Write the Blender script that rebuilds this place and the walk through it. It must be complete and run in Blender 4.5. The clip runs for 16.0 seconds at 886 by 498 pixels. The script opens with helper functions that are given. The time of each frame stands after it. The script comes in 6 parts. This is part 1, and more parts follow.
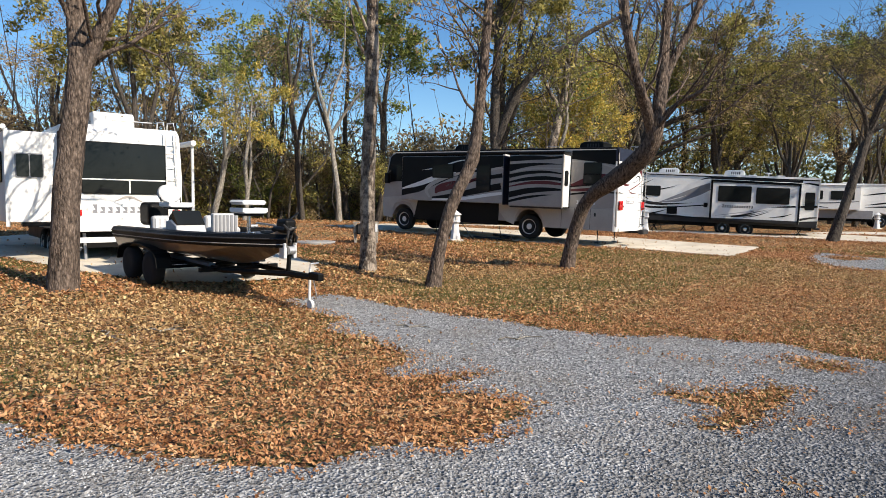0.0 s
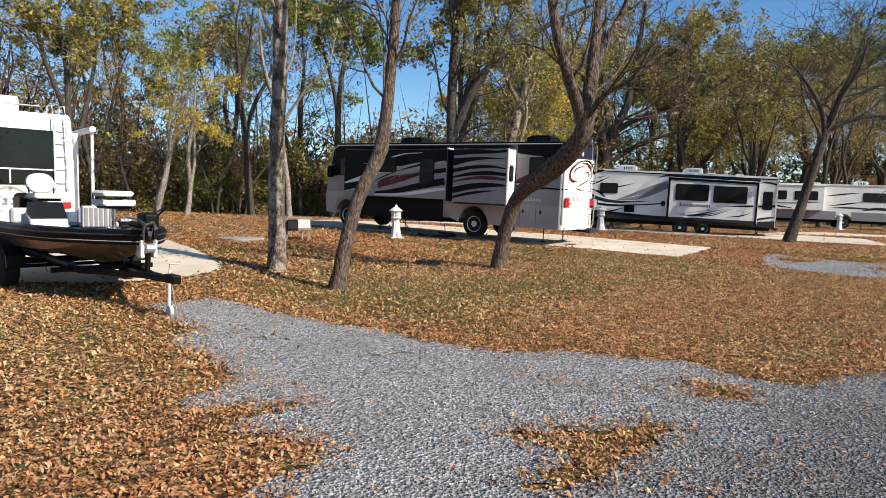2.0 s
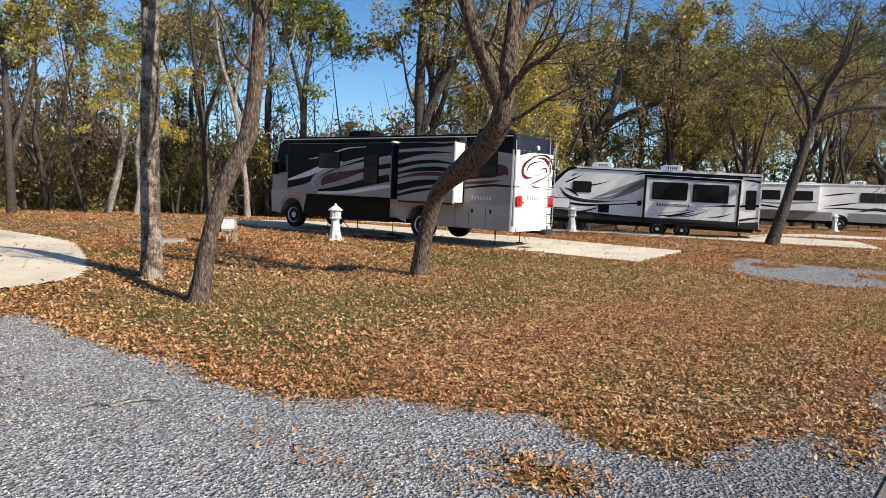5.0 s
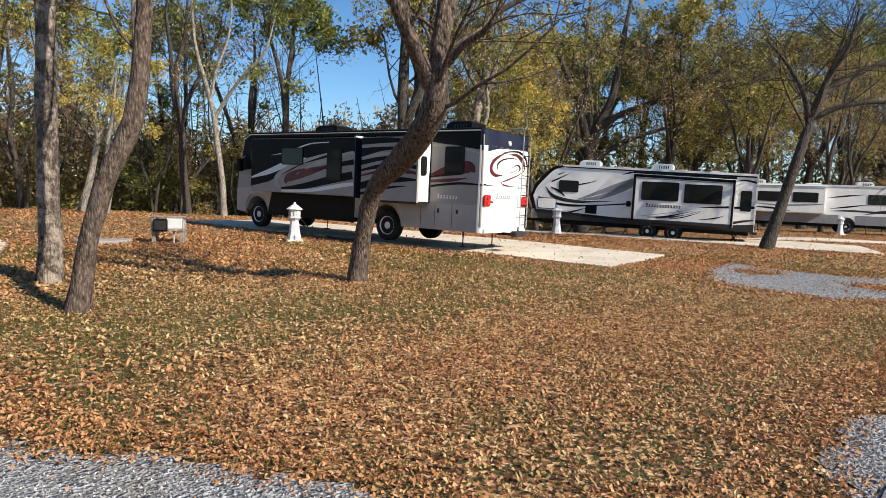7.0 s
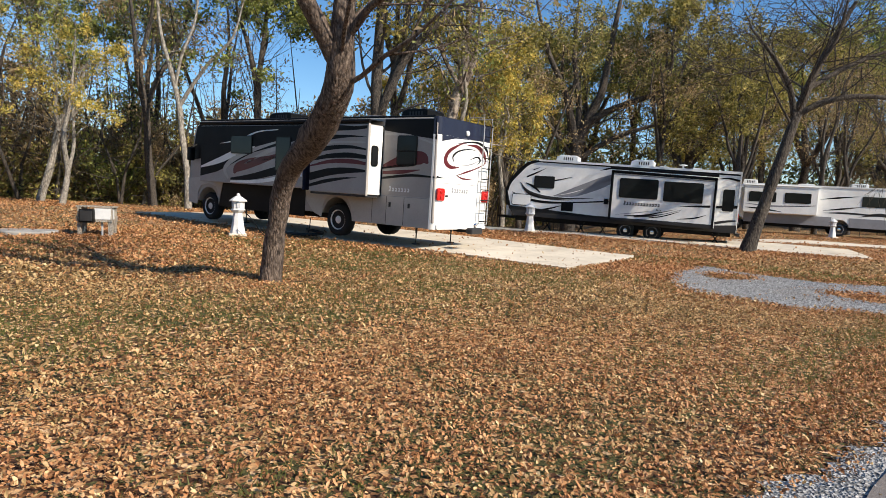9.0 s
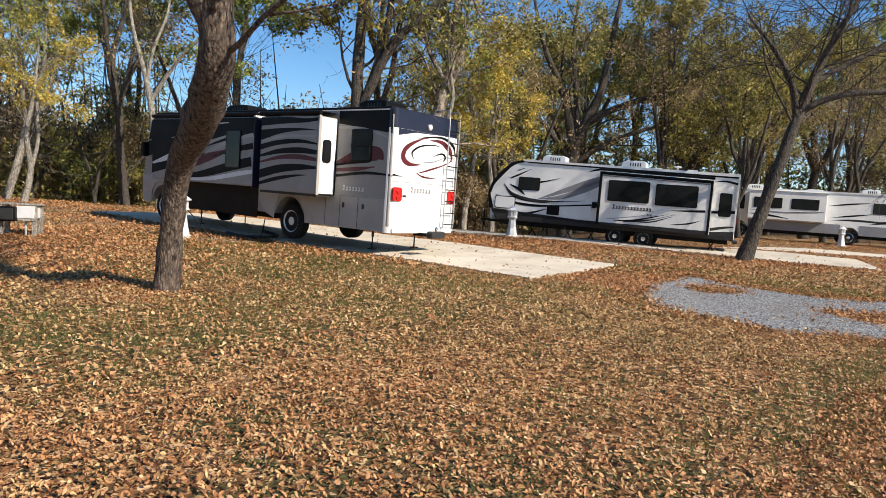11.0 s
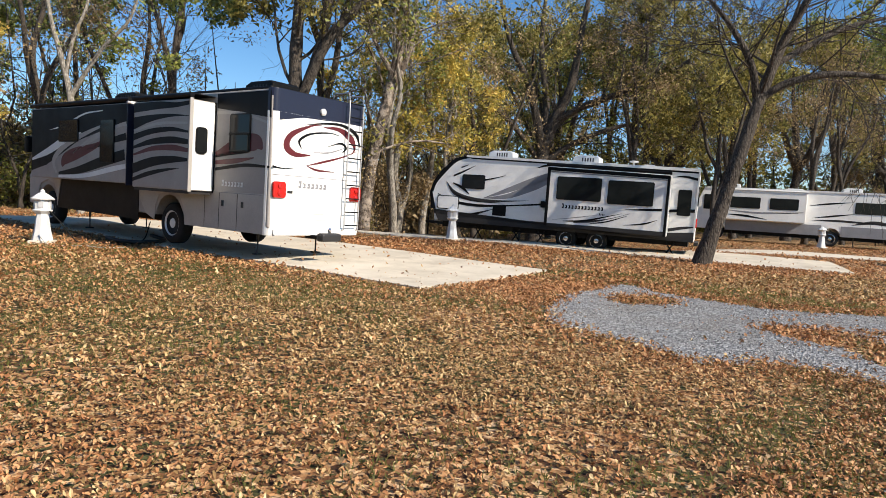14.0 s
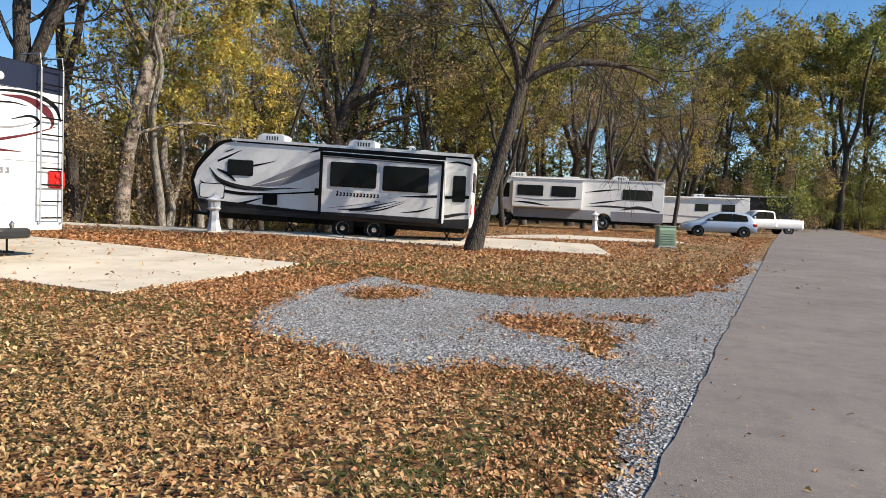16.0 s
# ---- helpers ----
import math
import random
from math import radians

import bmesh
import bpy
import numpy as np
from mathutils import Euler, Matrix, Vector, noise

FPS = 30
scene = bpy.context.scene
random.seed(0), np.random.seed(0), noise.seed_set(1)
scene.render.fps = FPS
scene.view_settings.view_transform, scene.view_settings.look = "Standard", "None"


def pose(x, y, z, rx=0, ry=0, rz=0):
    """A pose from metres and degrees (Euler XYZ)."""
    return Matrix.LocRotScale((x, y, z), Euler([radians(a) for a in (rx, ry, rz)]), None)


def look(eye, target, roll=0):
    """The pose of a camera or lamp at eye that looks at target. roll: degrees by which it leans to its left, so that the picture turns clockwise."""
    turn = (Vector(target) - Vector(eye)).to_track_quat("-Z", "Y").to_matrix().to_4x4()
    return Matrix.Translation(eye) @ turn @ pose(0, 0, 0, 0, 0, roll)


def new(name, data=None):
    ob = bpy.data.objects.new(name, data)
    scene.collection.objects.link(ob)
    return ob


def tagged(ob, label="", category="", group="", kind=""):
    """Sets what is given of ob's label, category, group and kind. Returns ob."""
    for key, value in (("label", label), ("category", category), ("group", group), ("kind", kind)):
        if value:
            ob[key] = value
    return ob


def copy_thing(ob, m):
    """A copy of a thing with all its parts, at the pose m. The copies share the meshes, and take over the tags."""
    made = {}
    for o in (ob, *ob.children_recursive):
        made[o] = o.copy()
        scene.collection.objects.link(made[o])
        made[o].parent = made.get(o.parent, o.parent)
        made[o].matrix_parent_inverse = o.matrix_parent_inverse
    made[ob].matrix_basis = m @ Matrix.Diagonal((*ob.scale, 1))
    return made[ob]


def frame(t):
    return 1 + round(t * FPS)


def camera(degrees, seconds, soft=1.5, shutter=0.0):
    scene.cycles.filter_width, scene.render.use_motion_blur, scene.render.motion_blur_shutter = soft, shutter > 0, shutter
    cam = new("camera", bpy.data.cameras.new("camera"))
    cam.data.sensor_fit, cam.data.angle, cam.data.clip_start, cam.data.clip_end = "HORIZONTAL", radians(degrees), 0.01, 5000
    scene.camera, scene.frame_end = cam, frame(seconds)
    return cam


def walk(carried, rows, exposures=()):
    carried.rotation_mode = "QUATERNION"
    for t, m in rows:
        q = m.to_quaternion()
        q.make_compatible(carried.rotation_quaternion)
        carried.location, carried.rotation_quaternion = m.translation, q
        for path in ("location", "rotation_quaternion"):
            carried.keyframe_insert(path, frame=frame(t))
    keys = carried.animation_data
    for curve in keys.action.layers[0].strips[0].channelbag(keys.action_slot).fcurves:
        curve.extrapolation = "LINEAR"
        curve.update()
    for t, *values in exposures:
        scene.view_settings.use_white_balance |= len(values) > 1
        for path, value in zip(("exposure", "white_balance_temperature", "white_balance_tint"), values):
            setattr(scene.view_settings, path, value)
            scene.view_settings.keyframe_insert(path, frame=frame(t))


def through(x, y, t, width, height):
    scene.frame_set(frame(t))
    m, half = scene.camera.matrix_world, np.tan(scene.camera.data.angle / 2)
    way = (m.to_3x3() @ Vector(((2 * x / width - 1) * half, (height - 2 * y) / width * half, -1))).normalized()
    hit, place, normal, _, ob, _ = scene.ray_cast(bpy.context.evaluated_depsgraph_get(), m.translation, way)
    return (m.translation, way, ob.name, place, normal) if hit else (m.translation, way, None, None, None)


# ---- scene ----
cam = camera(68.8, 16.0, soft=0.8)
METRES, EYE, TILT, LEAN, TURN = 15.3, 1.723, 0.0, 0.0, 0.0
ROWS = [
    (0.0, 0.0, 0.0, 0.0, 0.04, -3.95, -0.6),
    (0.5, 0.0228, 0.019, 0.0006, -0.42, -4.08, -0.66),
    (1.0, 0.0431, 0.0401, -0.0012, -1.04, -4.13, -0.72),
    (1.5, 0.0668, 0.0601, -0.0024, -1.55, -4.12, -0.9),
    (2.0, 0.0903, 0.0782, -0.0015, -1.77, -4.19, -1.18),
    (2.5, 0.1103, 0.0995, -0.0015, -1.69, -4.22, -1.26),
    (3.0, 0.1321, 0.1178, -0.0022, -1.76, -4.39, -1.31),
    (3.5, 0.1557, 0.1385, -0.0039, -1.85, -4.34, -1.3),
    (4.0, 0.1788, 0.1596, -0.0038, -1.79, -4.25, -1.28),
    (6.5, 0.2864, 0.2719, -0.0057, -0.56, -3.98, -1.4),
    (7.0, 0.3098, 0.2915, -0.0053, -0.43, -4.04, -1.52),
    (7.5, 0.331, 0.3129, -0.0061, -0.27, -4.05, -1.56),
    (8.0, 0.355, 0.3326, -0.0071, -0.24, -4.2, -1.86),
    (8.5, 0.3751, 0.354, -0.0079, -0.26, -4.23, -2.12),
    (9.0, 0.3952, 0.3765, -0.0085, -0.35, -4.28, -2.38),
    (11.5, 0.4958, 0.5097, -0.0104, 0.72, -3.86, -2.95),
    (12.0, 0.5161, 0.5363, -0.0115, 0.85, -3.72, -2.85),
    (12.5, 0.5371, 0.5614, -0.0117, 0.96, -3.55, -2.77),
    (13.0, 0.5607, 0.5826, -0.0114, 0.93, -3.51, -2.66),
    (13.5, 0.5831, 0.6063, -0.0131, 0.72, -3.49, -2.52),
    (14.0, 0.6063, 0.6279, -0.0154, 0.01, -3.44, -2.5),
    (14.5, 0.6304, 0.6498, -0.0153, -1.16, -3.32, -2.41),
    (15.0, 0.6531, 0.6714, -0.0151, -2.87, -3.32, -2.45),
    (15.5, 0.6782, 0.6871, -0.0166, -8.14, -3.33, -2.36),
    (16.0, 0.7025, 0.704, -0.0176, -16.15, -3.65, -1.75),
]
walk(cam, [(t, pose(0, 0, EYE, TILT, LEAN, TURN) @ pose(METRES * x, METRES * y, METRES * z, 90 + pitch, roll, yaw)) for t, x, y, z, yaw, pitch, roll in ROWS])

# ---- light ----
SUN = Vector((0.815, -0.58, 0.0)).normalized() * math.cos(radians(35)) + Vector((0, 0, math.sin(radians(35))))
world = bpy.data.worlds.new("sky")
scene.world = world
world.use_nodes = True
_n, _l = world.node_tree.nodes, world.node_tree.links
sky = _n.new("ShaderNodeTexSky")
sky.sky_type, sky.sun_disc = "NISHITA", False
sky.sun_elevation, sky.sun_rotation = radians(35), math.atan2(SUN.x, SUN.y)
sky.air_density, sky.dust_density, sky.ozone_density = 1.0, 0.0, 4.0
deep = _n.new("ShaderNodeHueSaturation")
deep.inputs["Saturation"].default_value = 1.18
_l.new(sky.outputs[0], deep.inputs["Color"])
_l.new(deep.outputs[0], _n["Background"].inputs[0])
_n["Background"].inputs[1].default_value = 0.1
sun_data = bpy.data.lights.new("sun", "SUN")
sun_data.energy, sun_data.angle, sun_data.color = 5.0, radians(0.55), (1.0, 0.895, 0.765)
new("sun", sun_data).matrix_world = look(SUN * 100, (0, 0, 0))
scene.view_settings.exposure = 0.53

# ---- materials ----


class Graph:
    """Small helper to wire a node material."""

    def __init__(self, name):
        self.mat = bpy.data.materials.new(name)
        self.mat.use_nodes = True
        self.nodes, self.links = self.mat.node_tree.nodes, self.mat.node_tree.links
        self.bsdf = self.nodes["Principled BSDF"]
        self.coord = self.nodes.new("ShaderNodeTexCoord").outputs["Object"]

    def noise(self, scale, detail=4, rough=0.6, vec=None):
        n = self.nodes.new("ShaderNodeTexNoise")
        n.inputs["Scale"].default_value, n.inputs["Detail"].default_value = scale, detail
        n.inputs["Roughness"].default_value = rough
        self.links.new(vec or self.coord, n.inputs["Vector"])
        return n.outputs["Fac"]

    def cells(self, scale, output="Color", vec=None):
        n = self.nodes.new("ShaderNodeTexVoronoi")
        n.inputs["Scale"].default_value = scale
        self.links.new(vec or self.coord, n.inputs["Vector"])
        return n.outputs[output]

    def stretch(self, x, y, z):
        n = self.nodes.new("ShaderNodeMapping")
        n.inputs["Scale"].default_value = (x, y, z)
        self.links.new(self.coord, n.inputs["Vector"])
        return n.outputs[0]

    def ramp(self, fac, *stops):
        n = self.nodes.new("ShaderNodeValToRGB")
        e = n.color_ramp.elements
        while len(e) < len(stops):
            e.new(0.5)
        for el, (pos, col) in zip(e, stops):
            el.position, el.color = pos, (*col, 1) if len(col) == 3 else col
        self.links.new(fac, n.inputs[0])
        return n.outputs[0]

    def mix(self, fac, a, b, mode="MIX"):
        n = self.nodes.new("ShaderNodeMix")
        n.data_type, n.blend_type = "RGBA", mode
        for sock, val in ((n.inputs[0], fac), (n.inputs[6], a), (n.inputs[7], b)):
            if isinstance(val, (int, float)):
                sock.default_value = val
            elif isinstance(val, tuple):
                sock.default_value = (*val, 1)
            else:
                self.links.new(val, sock)
        return n.outputs[2]

    def random_island(self):
        return self.nodes.new("ShaderNodeNewGeometry").outputs["Random Per Island"]

    def random_object(self):
        return self.nodes.new("ShaderNodeObjectInfo").outputs["Random"]

    def out(self, color=None, rough=0.6, metal=0.0, bump=None, height=0.01, strength=0.5, spec=None, coat=0.0):
        b = self.bsdf
        if isinstance(color, tuple):
            b.inputs["Base Color"].default_value = (*color, 1)
        elif color is not None:
            self.links.new(color, b.inputs["Base Color"])
        if isinstance(rough, (int, float)):
            b.inputs["Roughness"].default_value = rough
        else:
            self.links.new(rough, b.inputs["Roughness"])
        b.inputs["Metallic"].default_value = metal
        b.inputs["Coat Weight"].default_value = coat
        if spec is not None:
            b.inputs["Specular IOR Level"].default_value = spec
        if bump is not None:
            n = self.nodes.new("ShaderNodeBump")
            n.inputs["Distance"].default_value, n.inputs["Strength"].default_value = height, strength
            self.links.new(bump, n.inputs["Height"])
            self.links.new(n.outputs[0], b.inputs["Normal"])
        return self.mat


def paint(name, col, rough=0.35, dirt=0.12, coat=0.0, metal=0.0, spec=0.3):
    """Painted or moulded surface with faint dirt and unevenness."""
    g = Graph(name)
    d = g.noise(1.3, 6, 0.7)
    fine = g.noise(40, 3)
    dark = tuple(c * (1 - dirt) * 0.9 for c in col)
    c = g.mix(g.ramp(d, (0.35, (0, 0, 0)), (0.75, (1, 1, 1))), col, dark)
    c = g.mix(0.06, c, g.ramp(fine, (0.3, (0, 0, 0)), (0.7, (1, 1, 1))), "OVERLAY")
    r = g.ramp(d, (0.3, (rough,) * 3), (0.8, (min(1, rough + 0.2),) * 3))
    return g.out(c, r, metal, g.noise(6, 2), 0.004, 0.08, spec=spec, coat=coat)


def leaf_material(name, *cols, through=0.5, drift_scale=0.8):
    """Leaves that vary from leaf to leaf and let some light through."""
    g = Graph(name)
    stops = tuple((i / max(1, len(cols) - 1), c) for i, c in enumerate(cols))
    drift = g.ramp(g.noise(drift_scale, 4, 0.65), (0.3, (0, 0, 0)), (0.7, (1, 1, 1)))
    c = g.ramp(g.mix(0.55, g.random_island(), drift), *stops)
    g.out(c, 0.55, spec=0.3)
    t = g.nodes.new("ShaderNodeBsdfTranslucent")
    m = g.nodes.new("ShaderNodeMixShader")
    m.inputs[0].default_value = through
    g.links.new(c, t.inputs[0])
    g.links.new(g.bsdf.outputs[0], m.inputs[1])
    g.links.new(t.outputs[0], m.inputs[2])
    g.links.new(m.outputs[0], g.nodes["Material Output"].inputs[0])
    return g.mat


def bark_material(name, dark, light, scale=1.0, patch=None):
    """Furrowed bark, with pale patches, mottling and painted sunlight, where patch gives their colour."""
    g = Graph(name)
    ridges = g.noise(24 * scale, 6, 0.7, g.stretch(1, 1, 0.3))
    plates = g.cells(30 * scale, "Distance", g.stretch(1, 1, 0.4))
    big = g.noise(1.6, 5, 0.7)
    c = g.ramp(ridges, (0.36, dark), (0.6, light))
    c = g.mix(0.7, c, g.ramp(plates, (0.1, (1, 1, 1)), (0.6, (0.3, 0.28, 0.26))), "MULTIPLY")
    c = g.mix(g.ramp(big, (0.42, (0, 0, 0)), (0.7, (0.5, 0.5, 0.5))), c, tuple(0.5 * (x + y) for x, y in zip(dark, light)))
    if patch:
        c = g.mix(g.ramp(g.noise(3.2, 6, 0.75), (0.47, (0, 0, 0)), (0.58, (0.75, 0.75, 0.75))), c, patch)
    h = g.mix(0.4, ridges, plates)
    return g.out(c, 0.9, bump=h, height=0.05, strength=1.0, spec=0.2)


def ground_material():
    """Fallen leaves pressed into thin grass."""
    g = Graph("leaf_strewn_turf")
    cell = g.nodes.new("ShaderNodeTexVoronoi")
    cell.inputs["Scale"].default_value, cell.inputs["Randomness"].default_value = 24, 1
    warp = g.mix(0.12, g.coord, g.nodes.new("ShaderNodeTexNoise").outputs["Color"])
    g.links.new(warp, cell.inputs["Vector"])
    sep = g.nodes.new("ShaderNodeSeparateColor")
    g.links.new(cell.outputs["Color"], sep.inputs[0])
    leaf = g.ramp(sep.outputs[0], (0.0, (0.03, 0.014, 0.008)), (0.3, (0.13, 0.058, 0.025)), (0.55, (0.3, 0.15, 0.062)), (0.8, (0.5, 0.29, 0.13)), (1.0, (0.68, 0.46, 0.26)))
    grass = g.ramp(g.noise(60, 4), (0.3, (0.022, 0.024, 0.008)), (0.7, (0.12, 0.115, 0.04)))
    bare = g.ramp(g.noise(25, 5), (0.3, (0.035, 0.022, 0.013)), (0.7, (0.13, 0.082, 0.045)))
    under = g.mix(g.ramp(g.noise(0.7, 3), (0.5, (0, 0, 0)), (0.68, (1, 1, 1))), grass, bare)
    cover = g.ramp(g.noise(0.35, 6, 0.7), (0.36, (0.32, 0.32, 0.32)), (0.62, (0.92, 0.92, 0.92)))
    gate = g.nodes.new("ShaderNodeMath")
    gate.operation = "LESS_THAN"
    g.links.new(sep.outputs[1], gate.inputs[0])
    g.links.new(cover, gate.inputs[1])
    c = g.mix(gate.outputs[0], under, leaf)
    return g.out(c, 0.85, bump=g.mix(0.5, cell.outputs["Distance"], g.noise(30, 5)), height=0.03, strength=0.8, spec=0.25)


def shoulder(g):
    """Where the stone is coloured darker, along the road beside the first drive."""
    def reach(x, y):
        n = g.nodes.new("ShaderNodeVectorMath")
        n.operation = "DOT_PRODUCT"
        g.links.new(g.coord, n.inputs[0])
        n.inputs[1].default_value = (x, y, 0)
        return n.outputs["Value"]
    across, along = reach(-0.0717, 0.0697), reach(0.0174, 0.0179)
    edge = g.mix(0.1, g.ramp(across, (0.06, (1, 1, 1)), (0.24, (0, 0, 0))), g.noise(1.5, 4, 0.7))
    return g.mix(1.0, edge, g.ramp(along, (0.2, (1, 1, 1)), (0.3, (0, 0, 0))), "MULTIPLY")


def gravel_material():
    g = Graph("grey_crushed_stone")
    col = g.cells(38)
    sep = g.nodes.new("ShaderNodeSeparateColor")
    g.links.new(col, sep.inputs[0])
    c = g.ramp(sep.outputs[0], (0.0, (0.1, 0.101, 0.1)), (0.5, (0.26, 0.261, 0.26)), (0.85, (0.37, 0.371, 0.368)), (1.0, (0.52, 0.515, 0.5)))
    tan = g.mix(g.ramp(g.noise(0.9, 5, 0.7), (0.45, (0, 0, 0)), (0.72, (0.55, 0.55, 0.55))), c, (0.2, 0.16, 0.11))
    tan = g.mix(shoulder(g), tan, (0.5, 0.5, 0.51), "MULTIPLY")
    return g.out(tan, 0.85, bump=g.cells(38, "Distance"), height=0.03, strength=0.9, spec=0.3)


def asphalt_material():
    g = Graph("worn_asphalt")
    c = g.ramp(g.noise(120, 3), (0.3, (0.09, 0.079, 0.071)), (0.7, (0.25, 0.222, 0.2)))
    c = g.mix(g.ramp(g.noise(0.5, 6, 0.7), (0.35, (0, 0, 0)), (0.7, (0.6, 0.6, 0.6))), c, (0.29, 0.25, 0.22))
    c = g.mix(g.ramp(g.noise(3.5, 5, 0.7), (0.5, (0, 0, 0)), (0.72, (0.5, 0.5, 0.5))), c, (0.1, 0.09, 0.084))
    c = g.mix(g.ramp(g.noise(28, 3, 0.6), (0.6, (0, 0, 0)), (0.68, (0.5, 0.5, 0.5))), c, (0.3, 0.27, 0.25))
    return g.out(c, 0.85, bump=g.noise(150, 3), height=0.006, strength=0.6, spec=0.3)


def concrete_material():
    g = Graph("pale_concrete")
    c = g.ramp(g.noise(1.1, 7, 0.65), (0.3, (0.5, 0.44, 0.34)), (0.55, (0.64, 0.57, 0.45)), (0.8, (0.7, 0.63, 0.51)))
    stain = g.ramp(g.noise(0.6, 4, 0.6), (0.62, (0, 0, 0)), (0.75, (0.5, 0.5, 0.5)))
    c = g.mix(stain, c, (0.2, 0.14, 0.08))
    return g.out(c, 0.8, bump=g.noise(90, 4), height=0.004, strength=0.4, spec=0.3)


def glass_material():
    g = Graph("tinted_glass")
    c = g.ramp(g.noise(0.7, 2), (0.3, (0.008, 0.009, 0.01)), (0.7, (0.018, 0.02, 0.02)))
    return g.out(c, 0.06, spec=0.18)


MAT = {
    "ground": ground_material(), "gravel": gravel_material(), "asphalt": asphalt_material(), "concrete": concrete_material(),
    "glass": glass_material(),
    "white": paint("white_gelcoat", (0.83, 0.82, 0.78), 0.35, 0.1, 0.1),
    "cream": paint("warm_white_paint", (0.44, 0.41, 0.37), 0.35, 0.1, 0.15),
    "silver": paint("silver_paint", (0.36, 0.33, 0.3), 0.4, 0.12, 0.05, 0.0),
    "grey": paint("grey_paint", (0.25, 0.25, 0.26), 0.4, 0.15),
    "dark_grey": paint("charcoal_paint", (0.035, 0.034, 0.034), 0.4, 0.15, spec=0.2),
    "black": paint("black_paint", (0.006, 0.006, 0.006), 0.4, 0.1, 0.0, spec=0.14),
    "navy": paint("navy_paint", (0.016, 0.019, 0.04), 0.3, 0.1, 0.2),
    "maroon": paint("maroon_paint", (0.11, 0.014, 0.018), 0.35, 0.1, 0.1),
    "rubber": paint("black_rubber", (0.018, 0.018, 0.018), 0.85, 0.2),
    "plastic": paint("white_plastic", (0.72, 0.72, 0.7), 0.45, 0.15),
    "steel": paint("galvanised_steel", (0.5, 0.5, 0.5), 0.4, 0.25, 0.0, 0.7),
    "alloy": paint("brushed_alloy", (0.72, 0.72, 0.72), 0.4, 0.1, 0.0, 0.35),
    "chrome": paint("polished_alloy", (0.75, 0.75, 0.76), 0.15, 0.1, 0.0, 1.0),
    "red": paint("red_lens", (0.5, 0.015, 0.012), 0.15, 0.05, 0.5),
    "blue": paint("pale_blue_car_paint", (0.42, 0.5, 0.6), 0.25, 0.08, 0.5, 0.2),
    "green": paint("pale_green_enamel", (0.3, 0.42, 0.3), 0.5, 0.2),
    "vinyl": paint("grey_vinyl", (0.5, 0.5, 0.5), 0.5, 0.15),
    "carpet": paint("blue_grey_carpet", (0.09, 0.12, 0.17), 0.95, 0.2),
    "wood": bark_material("weathered_timber", (0.4, 0.35, 0.28), (0.72, 0.65, 0.55), 2.0),
    "bark": bark_material("brown_bark", (0.024, 0.018, 0.015), (0.3, 0.228, 0.178)),
    "bark_grey": bark_material("grey_bark", (0.018, 0.015, 0.013), (0.17, 0.145, 0.12)),
    # pale patches are mottling and sunlit spots put into the bark colour
    "bark_mottled_lit": bark_material("mottled_sunlit_grey_bark", (0.03, 0.024, 0.02), (0.27, 0.215, 0.17), 1.0, (0.44, 0.37, 0.295)),
    "bark_pale": bark_material("pale_bark", (0.16, 0.14, 0.11), (0.5, 0.46, 0.39), 0.6),
    "litter": leaf_material("fallen_leaf", (0.05, 0.028, 0.013), (0.19, 0.11, 0.045), (0.38, 0.24, 0.1), (0.62, 0.43, 0.2), (0.86, 0.68, 0.4), through=0.1, drift_scale=6.0),
    "litter_red": leaf_material("russet_fallen_leaf", (0.05, 0.021, 0.011), (0.21, 0.088, 0.035), (0.43, 0.2, 0.08), (0.6, 0.33, 0.15), (0.8, 0.53, 0.29), through=0.1, drift_scale=6.0),
    "grass": leaf_material("grass_blade", (0.08, 0.1, 0.022), (0.16, 0.17, 0.045), (0.3, 0.26, 0.1)),
    "leaf_green": leaf_material("green_leaf", (0.0168, 0.024, 0.0096), (0.102, 0.126, 0.0312), (0.3, 0.324, 0.072), (0.672, 0.6, 0.156), through=0.35),
    "leaf_olive": leaf_material("olive_leaf", (0.023, 0.023, 0.00805), (0.127, 0.121, 0.0322), (0.391, 0.333, 0.0862), (0.736, 0.564, 0.184), through=0.35),
    "leaf_yellow": leaf_material("yellow_leaf", (0.048, 0.054, 0.0168), (0.288, 0.264, 0.06), (0.672, 0.504, 0.108), (0.744, 0.444, 0.132), through=0.35),
    "leaf_brown": leaf_material("dry_brown_leaf", (0.0336, 0.0224, 0.0123), (0.19, 0.134, 0.0672), (0.448, 0.325, 0.168), (0.381, 0.336, 0.134), through=0.35),
    "stone": None,
}


def stone_material():
    g = Graph("loose_stone_chip")
    c = g.ramp(g.random_island(), (0.0, (0.08, 0.081, 0.08)), (0.45, (0.25, 0.252, 0.25)), (0.85, (0.41, 0.411, 0.405)), (1.0, (0.58, 0.575, 0.56)))
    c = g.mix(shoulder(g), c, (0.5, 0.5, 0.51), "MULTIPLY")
    return g.out(c, 0.8, spec=0.3)


MAT["stone"] = stone_material()

# ---- modelling tools ----


